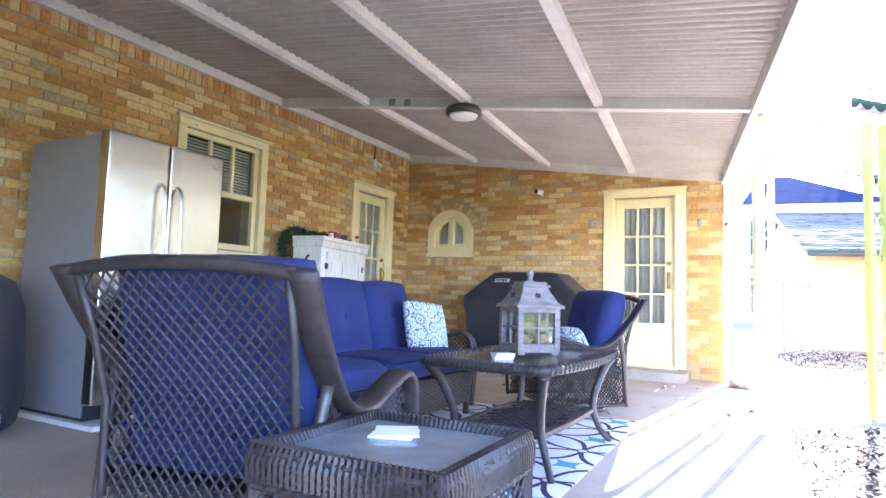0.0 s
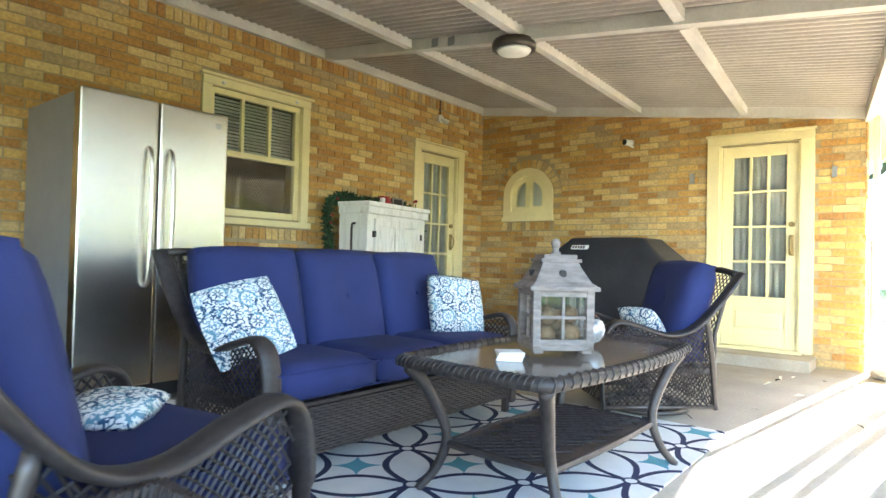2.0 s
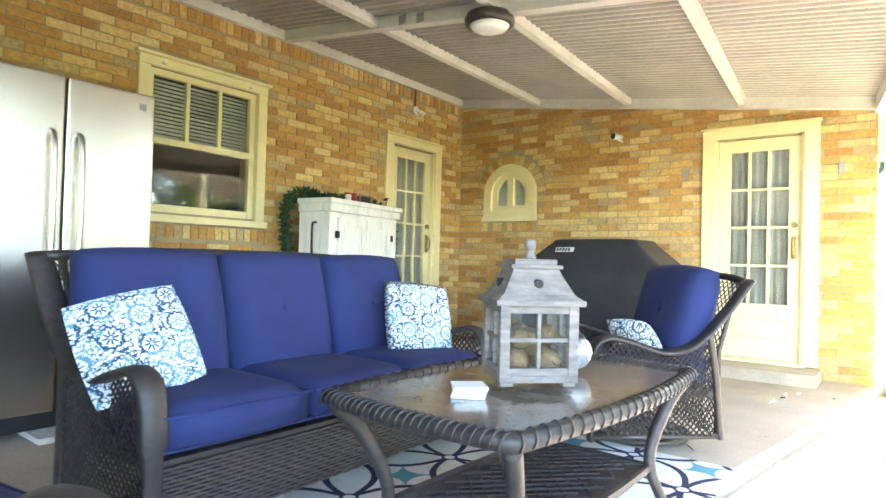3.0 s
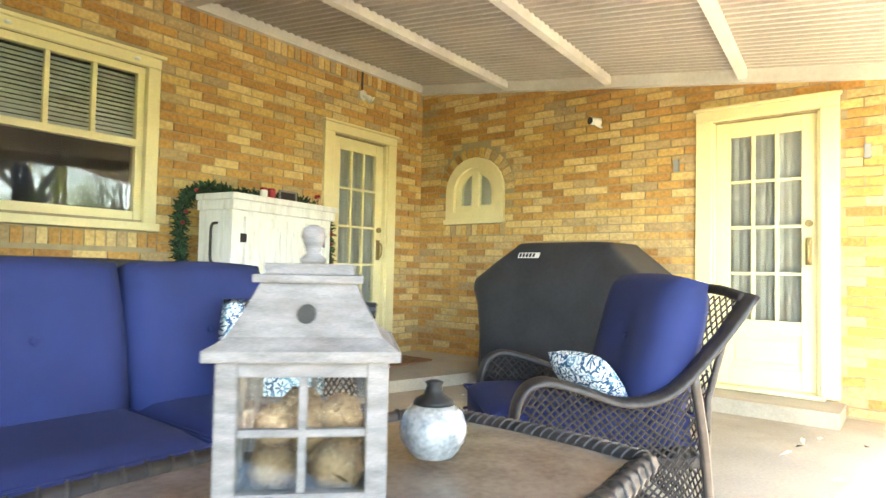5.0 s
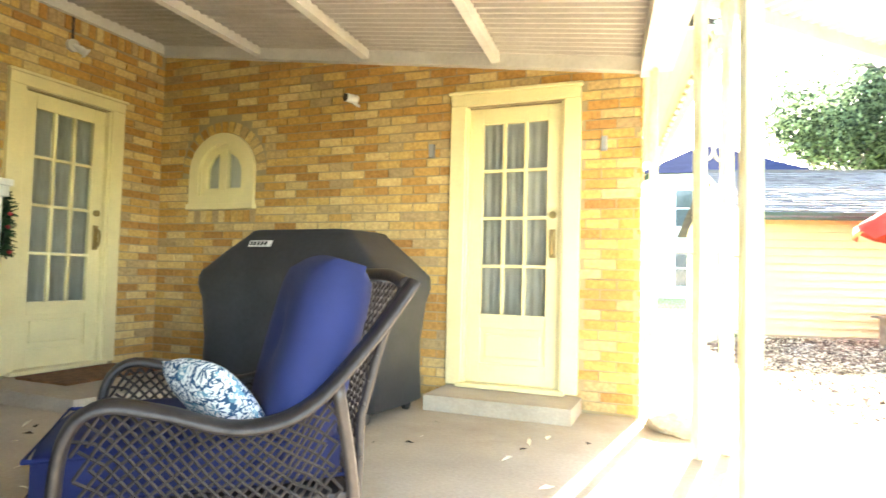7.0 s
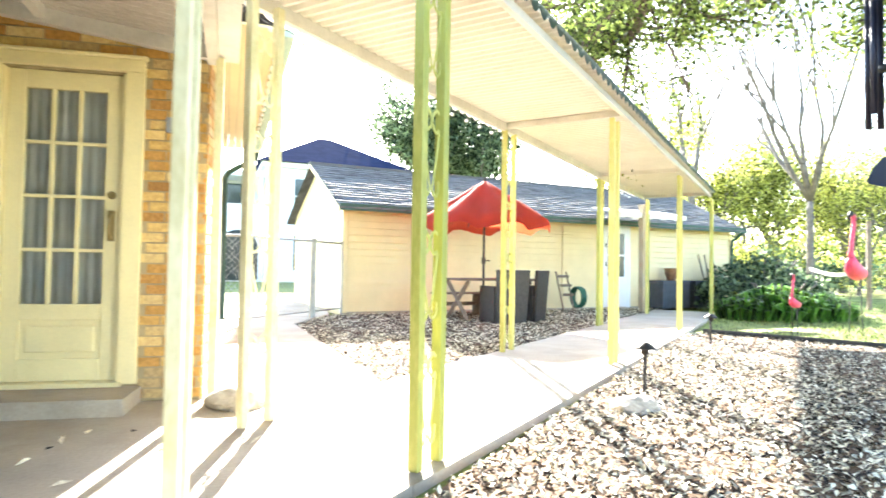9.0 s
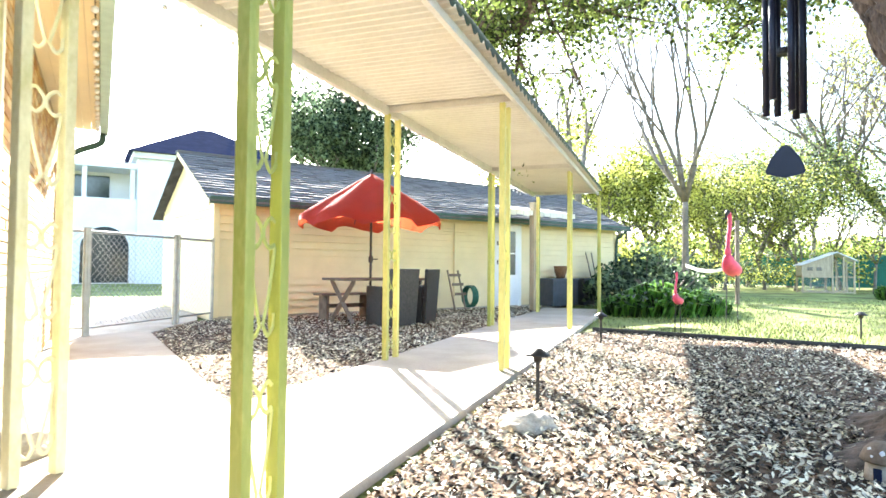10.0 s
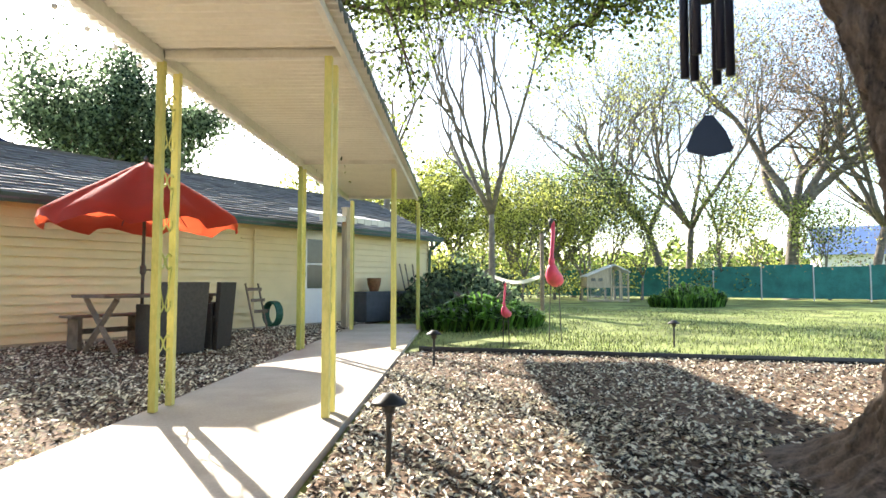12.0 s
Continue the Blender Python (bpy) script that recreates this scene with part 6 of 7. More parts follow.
# ---- garden ornaments ----
def flamingo(at, yaw, h, label):
    t = thing("flamingo", label, "garden ornament", at, yaw, "metal flamingos")
    leg = h * 0.47
    for s in (-1, 1):
        bm = bm_new()
        tube(bm, [(0.0, s * 0.05 * h, 0), (0.01, s * 0.035 * h, leg)], 0.008, 5)
        part("leg", bm, M_iron, t, "thin dark leg")
    bm = bm_new()
    pts = spline([(-0.20 * h, 0, leg + 0.045 * h), (-0.1 * h, 0, leg + 0.035 * h), (0.0, 0, leg + 0.05 * h), (0.07 * h, 0, leg + 0.09 * h), (0.10 * h, 0, leg + 0.16 * h)], 5)
    n = len(pts)
    tube(bm, pts, [0.012 * h + 0.055 * h * math.sin(math.pi * (i + 1.5) / (n + 2.5)) for i in range(n)], 12)
    part("body", bm, M_pink, t, smooth=True)
    bm = bm_new()
    tube(bm, spline([(0.07 * h, 0, leg + 0.1 * h), (0.10 * h, 0, leg + 0.2 * h), (0.07 * h, 0, leg + 0.33 * h), (0.04 * h, 0, leg + 0.43 * h), (0.05 * h, 0, leg + 0.5 * h), (0.09 * h, 0, leg + 0.52 * h)], 5), [0.024 * h] * 6 + [0.017 * h] * 20, 9)
    part("neck", bm, M_pink, t, smooth=True)
    bm = bm_new()
    tube(bm, spline([(0.09 * h, 0, leg + 0.52 * h), (0.13 * h, 0, leg + 0.50 * h), (0.14 * h, 0, leg + 0.45 * h)], 4), [0.02 * h, 0.022 * h, 0.02 * h, 0.016 * h, 0.014 * h, 0.012 * h, 0.01 * h, 0.008 * h, 0.005 * h], 8)
    part("beak", bm, M_iron, t, "black beak")
    return t


flamingo((13.28, 11.52, -0.06), 205, 1.92, "tall pink painted metal flamingo on thin legs in the lawn")
flamingo((12.1, 11.47, -0.06), 205, 0.95, "small pink painted metal flamingo on the lawn edge")


def path_light(at):
    t = thing("path_light", "black metal path light on a stake in the mulch", "lamp", at, 0, "path lights")
    bm = bm_new()
    tube(bm, [(0, 0, -0.02), (0, 0, 0.30)], 0.014, 8)
    part("stake", bm, M_iron, t)
    bm = bm_new()
    lathe(bm, [(0.02, 0.29), (0.03, 0.30), (0.03, 0.335), (0.088, 0.335), (0.075, 0.348), (0.025, 0.382), (0.008, 0.385)], 16)
    part("shade", bm, M_iron, t, smooth=True)
    return t


path_light((7.40, 7.88, -0.03))
path_light((10.0, 10.6, -0.03))
path_light((13.93, 9.9, -0.05))
for at, s in (((7.05, 7.38, -0.03), 0.15), ((4.45, 7.75, 0.03), 0.14)):
    bm = bm_new()
    bmesh.ops.create_icosphere(bm, subdivisions=4, radius=s)
    for v in bm.verts:
        k = 1 + 0.35 * noise.noise(v.co * 9) + 0.12 * noise.noise(v.co * 28)
        v.co = Vector((v.co.x * 1.25 * k, v.co.y * 0.95 * k, v.co.z * 0.62 * k))
    o = part("rock", bm, M_stone, None, smooth=False)
    o.location = at
    tagged(o, "rough pale limestone rock on the ground", "rock", "rocks")
fh = thing("fairy_house", "small ceramic garden house with a round spotted roof", "garden ornament", (8.03, 6.03, -0.03), -50)
bm = bm_new()
lathe(bm, [(0.085, 0), (0.09, 0.03), (0.08, 0.12)], 18)
part("wall", bm, M_stone, fh, smooth=True)
bm = bm_new()
lathe(bm, [(0.105, 0.115), (0.11, 0.125), (0.09, 0.175), (0.05, 0.215), (0.01, 0.225)], 18)
rf = part("roof", bm, M_wood, fh, smooth=True)
for a, z, r in ((-100, 0.17, 0.02), (-60, 0.15, 0.015), (-75, 0.195, 0.013), (-130, 0.15, 0.014), (-150, 0.18, 0.016)):
    bm = bm_new()
    bmesh.ops.create_icosphere(bm, subdivisions=1, radius=r)
    rad = 0.10 - (z - 0.13) * 0.55
    bmesh.ops.translate(bm, vec=(rad * math.cos(radians(a)), rad * math.sin(radians(a)), z), verts=bm.verts[:])
    part("spot", bm, M_paper, rf)
for a in (-70, -115):
    bm = bm_new()
    box(bm, -0.02, -0.012, 0.01, 0.02, 0.0, 0.09, bev=0.004)
    bmesh.ops.transform(bm, matrix=pose(0, 0, 0, 0, 0, a + 90) @ pose(0, -0.082, 0), verts=bm.verts[:])
    part("door", bm, M_blue_roof, fh)
fh.scale = (0.8, 0.8, 0.8)

chime = thing("wind_chime", "dark navy wind chime with long tubes and a sail", "wind chime", (8.47, 6.83, 0))
for k in range(6):
    a = k * math.pi / 3
    x, y = 0.098 * math.cos(a), 0.098 * math.sin(a)
    z1 = 2.72 - 0.0 * k
    z0 = 1.82 + (0.0, 0.03, 0.02, 0.10, 0.02, 0.01)[k]
    bm = bm_new()
    tube(bm, [(x, y, z0), (x, y, z1)], 0.021, 12)
    part("tube", bm, M_chime, chime, smooth=True)
    bm = bm_new()
    tube(bm, [(x, y, z1), (x * 0.9, y * 0.9, 2.88)], 0.0015, 4)
    part("cord", bm, M_iron, chime)
bm = bm_new()
lathe(bm, [(0.11, 2.87), (0.115, 2.88), (0.11, 2.9), (0.01, 2.91)], 18)
part("top_disc", bm, M_wood, chime)
bm = bm_new()
lathe(bm, [(0.04, 2.2), (0.045, 2.215), (0.04, 2.24)], 16)
part("striker", bm, M_iron, chime)
bm = bm_new()
tube(bm, [(0, 0, 1.64), (0, 0, 2.88)], 0.0015, 4)
tube(bm, [(0, 0, 2.9), (0, 0, 3.62)], 0.0025, 4)
part("string", bm, M_iron, chime)
bm = bm_new()
prism(bm, [(-0.02, 1.65), (0.02, 1.65), (0.075, 1.58), (0.108, 1.50), (0.1, 1.48), (0.0, 1.455), (-0.1, 1.48), (-0.108, 1.50), (-0.075, 1.58)], -0.006, 0.006)
bmesh.ops.transform(bm, matrix=pose(0, 0, 0, 0, 0, -42) @ pose(0, 0, 0, 90), verts=bm.verts[:])
part("sail", bm, M_chime, chime, "dark pointed sail")

# ---- fence and gate ----
fence = thing("chain_link_fence", "galvanised chain-link fence with a gate", "fence", (0, 0, 0))
runs = [((3.63, 13.05), (3.95, 13.1)), ((3.98, 13.14), (4.95, 14.5)), ((5.0, 14.56), (5.52, 15.38))]
for (x0, y0), (x1, y1) in runs:
    for x, y in ((x0, y0), (x1, y1)):
        bm = bm_new()
        tube(bm, [(x, y, -0.05), (x, y, 1.38)], 0.03, 8)
        part("post", bm, M_galv, fence)
    for zr, rr_ in ((1.33, 0.02), (0.1, 0.015)):
        bm = bm_new()
        tube(bm, [(x0, y0, zr), (x1, y1, zr)], rr_, 7)
        part("rail", bm, M_galv, fence)
    L = math.hypot(x1 - x0, y1 - y0)
    bm = bm_new()
    lattice(bm, lambda u, v: (x0 + (x1 - x0) * u, y0 + (y1 - y0) * u, 0.1 + 1.22 * v), max(4, int(L / 0.09)), 14, 0.003, 6)
    part("wire_mesh", bm, M_galv, fence)

# ---- canopy edge and string lights ----
def scallops(name, s, z, depth, material, label):
    """A wavy valance along the canopy at s across."""
    bm = bm_new()
    n = int(LEN_CAN / 0.019)
    top, bot = [], []
    for i in range(n + 1):
        a = -0.4 + LEN_CAN * i / n
        x, y = along(B0, a, s)
        top.append(bm.verts.new((x, y, z)))
        bot.append(bm.verts.new((x, y, z - depth * (0.45 + 0.55 * abs(math.sin(math.pi * a / 0.152))))))
    for i in range(n):
        bm.faces.new((top[i], top[i + 1], bot[i + 1], bot[i]))
    bmesh.ops.solidify(bm, geom=bm.faces[:], thickness=0.004)
    return part(name, bm, material, canopy, label)


# the right edge's backlit shade is put into its dark green
scallops("valance", 0.105, Z_CAN + 0.12, 0.085, M_green_trim, "dark green weathered scalloped edge, its backlit shade in the colour")
scallops("valance", -1.455, Z_CAN + 0.11, 0.06, M_canopy, "cream scalloped edge")
lights = thing("string_lights", "string of small white globe bulbs along the canopy edge", "string lights", (0, 0, 0))
bm = bm_new()
wire = []
for i in range(72):
    a = -0.35 + i * 0.15
    x, y = along(B0, a, -1.475)
    wire.append((x, y, Z_CAN + 0.055 - 0.02 * (i % 2)))
tube(bm, wire, 0.004, 4)
part("wire", bm, M_iron, lights)
for i in range(1, 72, 2):
    bm = bm_new()
    bmesh.ops.create_icosphere(bm, subdivisions=1, radius=0.021)
    bmesh.ops.translate(bm, vec=Vector(wire[i]) - Vector((0, 0, 0.025)), verts=bm.verts[:])
    part("bulb", bm, M_bulb, lights, smooth=True)
eave_lights = thing("string_lights", "string of globe bulbs under the house eave", "string lights", (0, 0, 0))
bm = bm_new()
bulb_at = [EAST @ Vector((0.44, 0.3 + 0.12 * i, 2.63 - 0.02 * (i % 2))) for i in range(38)]
tube(bm, bulb_at, 0.004, 4)
part("wire", bm, M_iron, eave_lights)
for p in bulb_at[::2]:
    bm = bm_new()
    bmesh.ops.create_icosphere(bm, subdivisions=1, radius=0.028)
    bmesh.ops.translate(bm, vec=p - Vector((0, 0, 0.04)), verts=bm.verts[:])
    part("bulb", bm, M_bulb, eave_lights, smooth=True)

# ---- trees ----
def limb(bm, tips, p, d, length, r, depth, rnd, spread=0.55, seg=6, up=0.12, kids=3):
    """Grows one limb with its own twigs; tips collects the places for leaves."""
    n = 5 if depth > 0 else 4
    pts, rs = [p.copy()], [r]
    for i in range(n):
        d = (d + Vector((rnd.gauss(0, 0.16), rnd.gauss(0, 0.16), rnd.gauss(up, 0.12)))).normalized()
        p = p + d * (length / n)
        pts.append(p.copy())
        rs.append(r * (1 - 0.6 * (i + 1) / n))
        tips.append(p.copy()) if depth <= 2 else None
    tube(bm, pts, rs, seg if depth > 1 else 4)
    if depth > 0:
        for k in range(kids):
            i = rnd.randint(2, n)
            dd = (d + Vector((rnd.gauss(0, spread), rnd.gauss(0, spread), rnd.gauss(0.1, spread * 0.6)))).normalized()
            limb(bm, tips, pts[i], dd, length * rnd.uniform(0.55, 0.8), rs[i] * 0.72, depth - 1, rnd, spread, seg, up, kids)


def tree(label, at, height, r, seed, bark, leaf=None, leaves=0, leaf_size=0.12, lean=(0, 0), fork=0.35, depth=4, spread=0.5, kids=3, clump=0.4, up=0.12, veil=0):
    rnd = random.Random(seed)
    t = thing("tree", label, "tree", at)
    bm = bm_new()
    tips = []
    top = Vector((lean[0], lean[1], height * fork))
    pts = spline([(0, 0, -0.1), (0.02, 0, 0.25), (lean[0] * 0.4, lean[1] * 0.4, height * fork * 0.5), tuple(top)], 4)
    tube(bm, pts, [r * (1.5 if i == 0 else 1.15 if i < 3 else 1.0 - 0.03 * i) for i in range(len(pts))], 10)
    part("trunk", bm, bark, t, smooth=True)
    bm = bm_new()
    for k in range(kids + 1):
        a = rnd.uniform(0, 6.28) + k * 6.28 / (kids + 1)
        d = Vector((math.cos(a) * spread, math.sin(a) * spread, rnd.uniform(0.7, 1.1))).normalized()
        limb(bm, tips, top.copy(), d, height * (1 - fork) * rnd.uniform(0.4, 0.55), r * 0.6, depth - 1, rnd, spread, 6, up, kids)
    part("branchwork", bm, bark, t, smooth=True)
    if leaves:
        out = []
        for k in range(leaves):
            p = tips[rnd.randrange(len(tips))]
            q = p + Vector((rnd.gauss(0, clump), rnd.gauss(0, clump), rnd.gauss(0, clump * 0.8)))
            if k % 5 < veil:
                a, rad = rnd.uniform(0, 6.28), height * 0.28 * math.sqrt(rnd.random())
                q = Vector((lean[0] + rad * math.cos(a), lean[1] + rad * math.sin(a), rnd.uniform(0.06, 0.75) * height))
                if noise.noise(q * 0.7 + Vector((seed, 0, 0))) < 0.12:
                    continue
            leaf_quad(out, q, leaf_size, rnd)
        quads("crown", out, leaf, t)
    return t


def far_at(az, dist):
    return (5.7 + dist * math.sin(radians(az)), 5.57 + dist * math.cos(radians(az)), -0.06)


# the big oak by the patio
oak = thing("oak_tree", "massive rough-barked oak with spreading limbs and roots", "tree", (9.06, 5.72, -0.05))
bm = bm_new()
NS, prof_o = 280, ((0.0, 1.0), (0.08, 0.80), (0.22, 0.62), (0.45, 0.49), (0.8, 0.42), (1.3, 0.385), (1.8, 0.40), (2.3, 0.46), (2.8, 0.58))
hs = [prof_o[-1][0] * i / 200 for i in range(201)]
rings = []
for z in hs:
    r = np.interp(z, [p[0] for p in prof_o], [p[1] for p in prof_o])
    ring = []
    for k in range(NS):
        a = 2 * math.pi * k / NS
        root = 0.34 * max(0, 1 - z / 0.55) ** 1.5 * (0.5 + 0.5 * math.sin(a * 5 + 0.6)) - 0.1 * max(0, 1 - z / 0.5)
        c = Vector((math.cos(a), math.sin(a), 0))
        warp = 0.25 * noise.noise(Vector((c.x * 3, c.y * 3, z * 2.2)))
        plate = noise.noise(Vector((c.x * 9.0 + warp, c.y * 9.0 + warp, z * 4.2)))
        split = noise.noise(Vector((c.x * 15 + 7, c.y * 15, z * 9.0 + warp * 4)))
        ridge = 0.048 * min(1.0, abs(plate) * 4.2) * (0.55 + 0.45 * min(1.0, abs(split) * 5.0)) + 0.014 * noise.noise(Vector((c.x * 30, c.y * 30, z * 16))) + 0.05 * noise.noise(Vector((c.x * 1.5, c.y * 1.5, z * 0.8)))
        rr = r * (1 + root) + ridge
        ring.append(bm.verts.new((rr * c.x - 0.07 * z - 0.03 * z * z, rr * c.y + 0.07 * z + 0.01 * z * z, z)))
    rings.append(ring)
for a, b in zip(rings, rings[1:]):
    for k in range(NS):
        bm.faces.new((a[k], a[(k + 1) % NS], b[(k + 1) % NS], b[k]))
part("trunk", bm, M_bark, oak, "deeply furrowed brown bark", smooth=True)
ro_ = random.Random(21)
tips_o = []
for d0, L, r0 in (((-0.75, 0.25, 1.0), 4.2, 0.36), ((-0.35, 0.9, 0.9), 5.2, 0.30), ((0.7, 0.3, 1.0), 4.5, 0.33), ((0.1, -0.9, 1.0), 4.5, 0.30), ((-0.9, -0.4, 0.9), 4.2, 0.26), ((0.2, 0.5, 1.3), 4.5, 0.3)):
    bm = bm_new()
    d = Vector(d0).normalized()
    limb(bm, tips_o, Vector((-0.15, 0.16, 2.35)) + Vector((d.x, d.y, 0)) * 0.2, d, L, r0, 3, ro_, 0.6, 8, 0.02, 3)
    part("limb", bm, M_bark, oak, smooth=True)
# a low limb that reaches over the walk, with hanging sprays
bm = bm_new()
reach = spline([(-0.2, 0.3, 2.6), (-0.6, 1.8, 3.9), (-0.5, 3.6, 4.7), (0.2, 5.2, 5.0), (0.6, 6.4, 4.6), (0.3, 7.4, 5.2), (0.5, 8.6, 5.5)], 6)
tube(bm, reach, [0.24 - 0.19 * i / len(reach) for i in range(len(reach))], 9)
spray = []
for i in range(8, len(reach), 1):
    for k in range(2):
        limb(bm, spray, Vector(reach[i]), Vector((ro_.gauss(0, 1), ro_.gauss(0, 0.6), ro_.gauss(0.0, 0.5))).normalized(), ro_.uniform(1.0, 2.0), 0.035, 1, ro_, 0.6, 4, -0.02, 3)
part("limb", bm, M_bark, oak, smooth=True)
bm = bm_new()
reach = spline([(0.1, 0.2, 2.6), (1.2, 1.6, 4.5), (2.4, 3.0, 5.2), (3.4, 4.1, 4.9), (3.8, 4.8, 4.6)], 6)
tube(bm, reach, [0.2 - 0.17 * i / len(reach) for i in range(len(reach))], 8)
for i in range(17, len(reach)):
    for k in range(1):
        limb(bm, spray, Vector(reach[i]), Vector((ro_.gauss(0, 1), ro_.gauss(0, 0.6), ro_.gauss(-0.1, 0.4))).normalized(), ro_.uniform(0.5, 1.0), 0.025, 1, ro_, 0.6, 4, -0.02, 3)
part("limb", bm, M_bark, oak, smooth=True)
out = []
# leaf count raised overhead, out of view, to darken the bed below
for k in range(80000):
    p = tips_o[ro_.randrange(len(tips_o))]
    if p.z < 2.7 and p.x < 0.5:
        continue
    leaf_quad(out, p + Vector((ro_.gauss(0, 0.3), ro_.gauss(0, 0.3), ro_.gauss(0, 0.25))), 0.12, ro_)
for k in range(30000):
    p = spray[ro_.randrange(len(spray))]
    leaf_quad(out, p + Vector((ro_.gauss(0, 0.14), ro_.gauss(0, 0.14), ro_.gauss(-0.05, 0.13))), 0.06, ro_)
# extra arms above the view, added so their leaves shade the mulch
for x0_ in (1.9, 4.2, 6.6):
    bm, shade_tips = bm_new(), []
    arm = spline([(0.1, 0.2, 2.5), (x0_ * 0.5, 2.2, 4.6), (x0_ * 0.8, 5.0, 6.3), (x0_, 8.0, 7.3), (x0_ + 0.3, 11.0, 8.0)], 6)
    tube(bm, arm, [0.25 - 0.2 * i / len(arm) for i in range(len(arm))], 8)
    for i in range(9, len(arm)):
        for k in range(3):
            limb(bm, shade_tips, Vector(arm[i]), Vector((ro_.gauss(0, 1), ro_.gauss(0, 0.7), ro_.gauss(0.25, 0.4))).normalized(), ro_.uniform(1.0, 2.0), 0.04, 1, ro_, 0.6, 4, 0.03, 3)
    part("limb", bm, M_bark, oak, smooth=True)
    for k in range(9000 if x0_ < 6 else 5000):
        p = shade_tips[ro_.randrange(len(shade_tips))] + Vector((ro_.gauss(0, 0.28), ro_.gauss(0, 0.28), ro_.gauss(0, 0.22)))
        if p.z > (3.5 + 0.26 * p.y if x0_ < 6 else 4.3 + 0.36 * p.y):
            leaf_quad(out, p, 0.1, ro_)
def over_sunny_bed(p):
    """True where a leaf would hang between the sun and the open part of the mulch bed."""
    gx, gy = p.x + 9.06 - 0.285 * p.z, p.y + 5.72 - 2.03 * p.z
    return 5.0 < gx < 12.5 and 7.0 + (gx - 7.95) * 1.075 < gy < 14.0


# the crown is cut to let sun reach that part of the bed
out = [v for i in range(0, len(out), 4) if not over_sunny_bed(out[i]) for v in out[i:i + 4]]
quads("crown", out, M_leaf_oak, oak, "small green oak leaves in clumps")

tree("tall bare grey tree with upswept twigs beyond the bush", far_at(46.0, 21), 15, 0.145, 5, M_bark_far, None, 0, fork=0.22, depth=5, spread=0.52, kids=5, up=0.2)
tree("bare dark-limbed tree behind the canopy", far_at(36.0, 26), 15, 0.22, 9, M_bark_far, None, 0, fork=0.32, depth=5, spread=0.55, kids=3, up=0.12)
tree("dense dark evergreen tree behind the shed", far_at(14.8, 47), 17.0, 0.4, 12, M_bark_far, M_leaf_ever, 34000, 0.26, fork=0.2, depth=4, spread=0.75, clump=0.85, up=0.16)
tree("tree with sparse yellow-green leaves by the shed", far_at(31.5, 40), 12.0, 0.2, 31, M_bark_far, M_leaf_yellow, 8000, 0.2, fork=0.25, depth=4, spread=0.6, clump=0.45)
for az, dist, h, seed, leaf, n, lean in ((39.5, 29, 8.0, 41, M_leaf_yellow, 7000, (0.3, 0)), (43.0, 33, 8.5, 42, M_leaf_yellow, 7000, (0, 0.3)), (47.5, 34, 7.5, 43, M_leaf_yellow, 5000, (0.5, 0)), (50.5, 38, 10, 44, M_leaf_ever, 5000, (1.0, 0)), (53.5, 40, 9, 45, M_leaf_yellow, 4500, (-0.8, 0.2)), (55.6, 40, 12, 46, M_leaf_ever, 4000, (-1.6, 2.2)), (61.7, 38, 18, 47, M_leaf_yellow, 4500, (-0.5, 0.8)), (63.5, 39, 19, 48, M_leaf_yellow, 4500, (0.1, -0.2)), (71.3, 39, 21, 49, M_leaf_brown, 4500, (0.1, -0.3)), (76.8, 40, 18, 50, M_leaf_brown, 5000, (0.4, -0.6)), (79, 42, 13, 51, M_leaf_yellow, 6000, (0, 0)), (55, 55, 20, 52, M_leaf_brown, 5000, (0, 0)), (66, 58, 23, 53, M_leaf_brown, 5000, (0, 0)), (26, 50, 9, 54, M_leaf_yellow, 5000, (0, 0)), (86, 40, 13, 55, M_leaf_yellow, 5000, (0, 0))):
    lab = {"yellow_green_leaf": "garden tree with sparse yellow-green leaves", "evergreen_leaf": "leaning dark green tree at the garden's end", "autumn_leaf": "crooked tree with thin russet leaves"}[leaf.name]
    tree(lab, far_at(az, dist), h, {47: 0.30, 48: 0.26, 49: 0.46, 50: 0.28}.get(seed, 0.2), seed, M_bark_far, leaf, int(n * 2.3), 0.12, lean, 0.22, 5, 0.6, 4 if seed in (46, 47, 48, 49, 50) else 3, 0.36, 0.06, 2)

for k, (az, dist, h) in enumerate(((41.5, 30, 6.5), (45.0, 38, 7.5), (48.8, 31, 6.0), (51.8, 34, 7.0), (54.2, 33, 6.0), (57.2, 36, 8.0), (59.6, 34, 6.5), (66.5, 37, 7.5), (68.8, 42, 8.0), (74.0, 38, 6.5))):
    tree("slender sapling with bright yellow-green leaves", far_at(az, dist), h, 0.09, 90 + k, M_bark_far, (M_leaf_yellow, M_leaf_oak)[k % 2], 6000, 0.12, (0.3 * (-1) ** k, 0.1), 0.2, 4, 0.45, 3, 0.4, 0.12, 3)


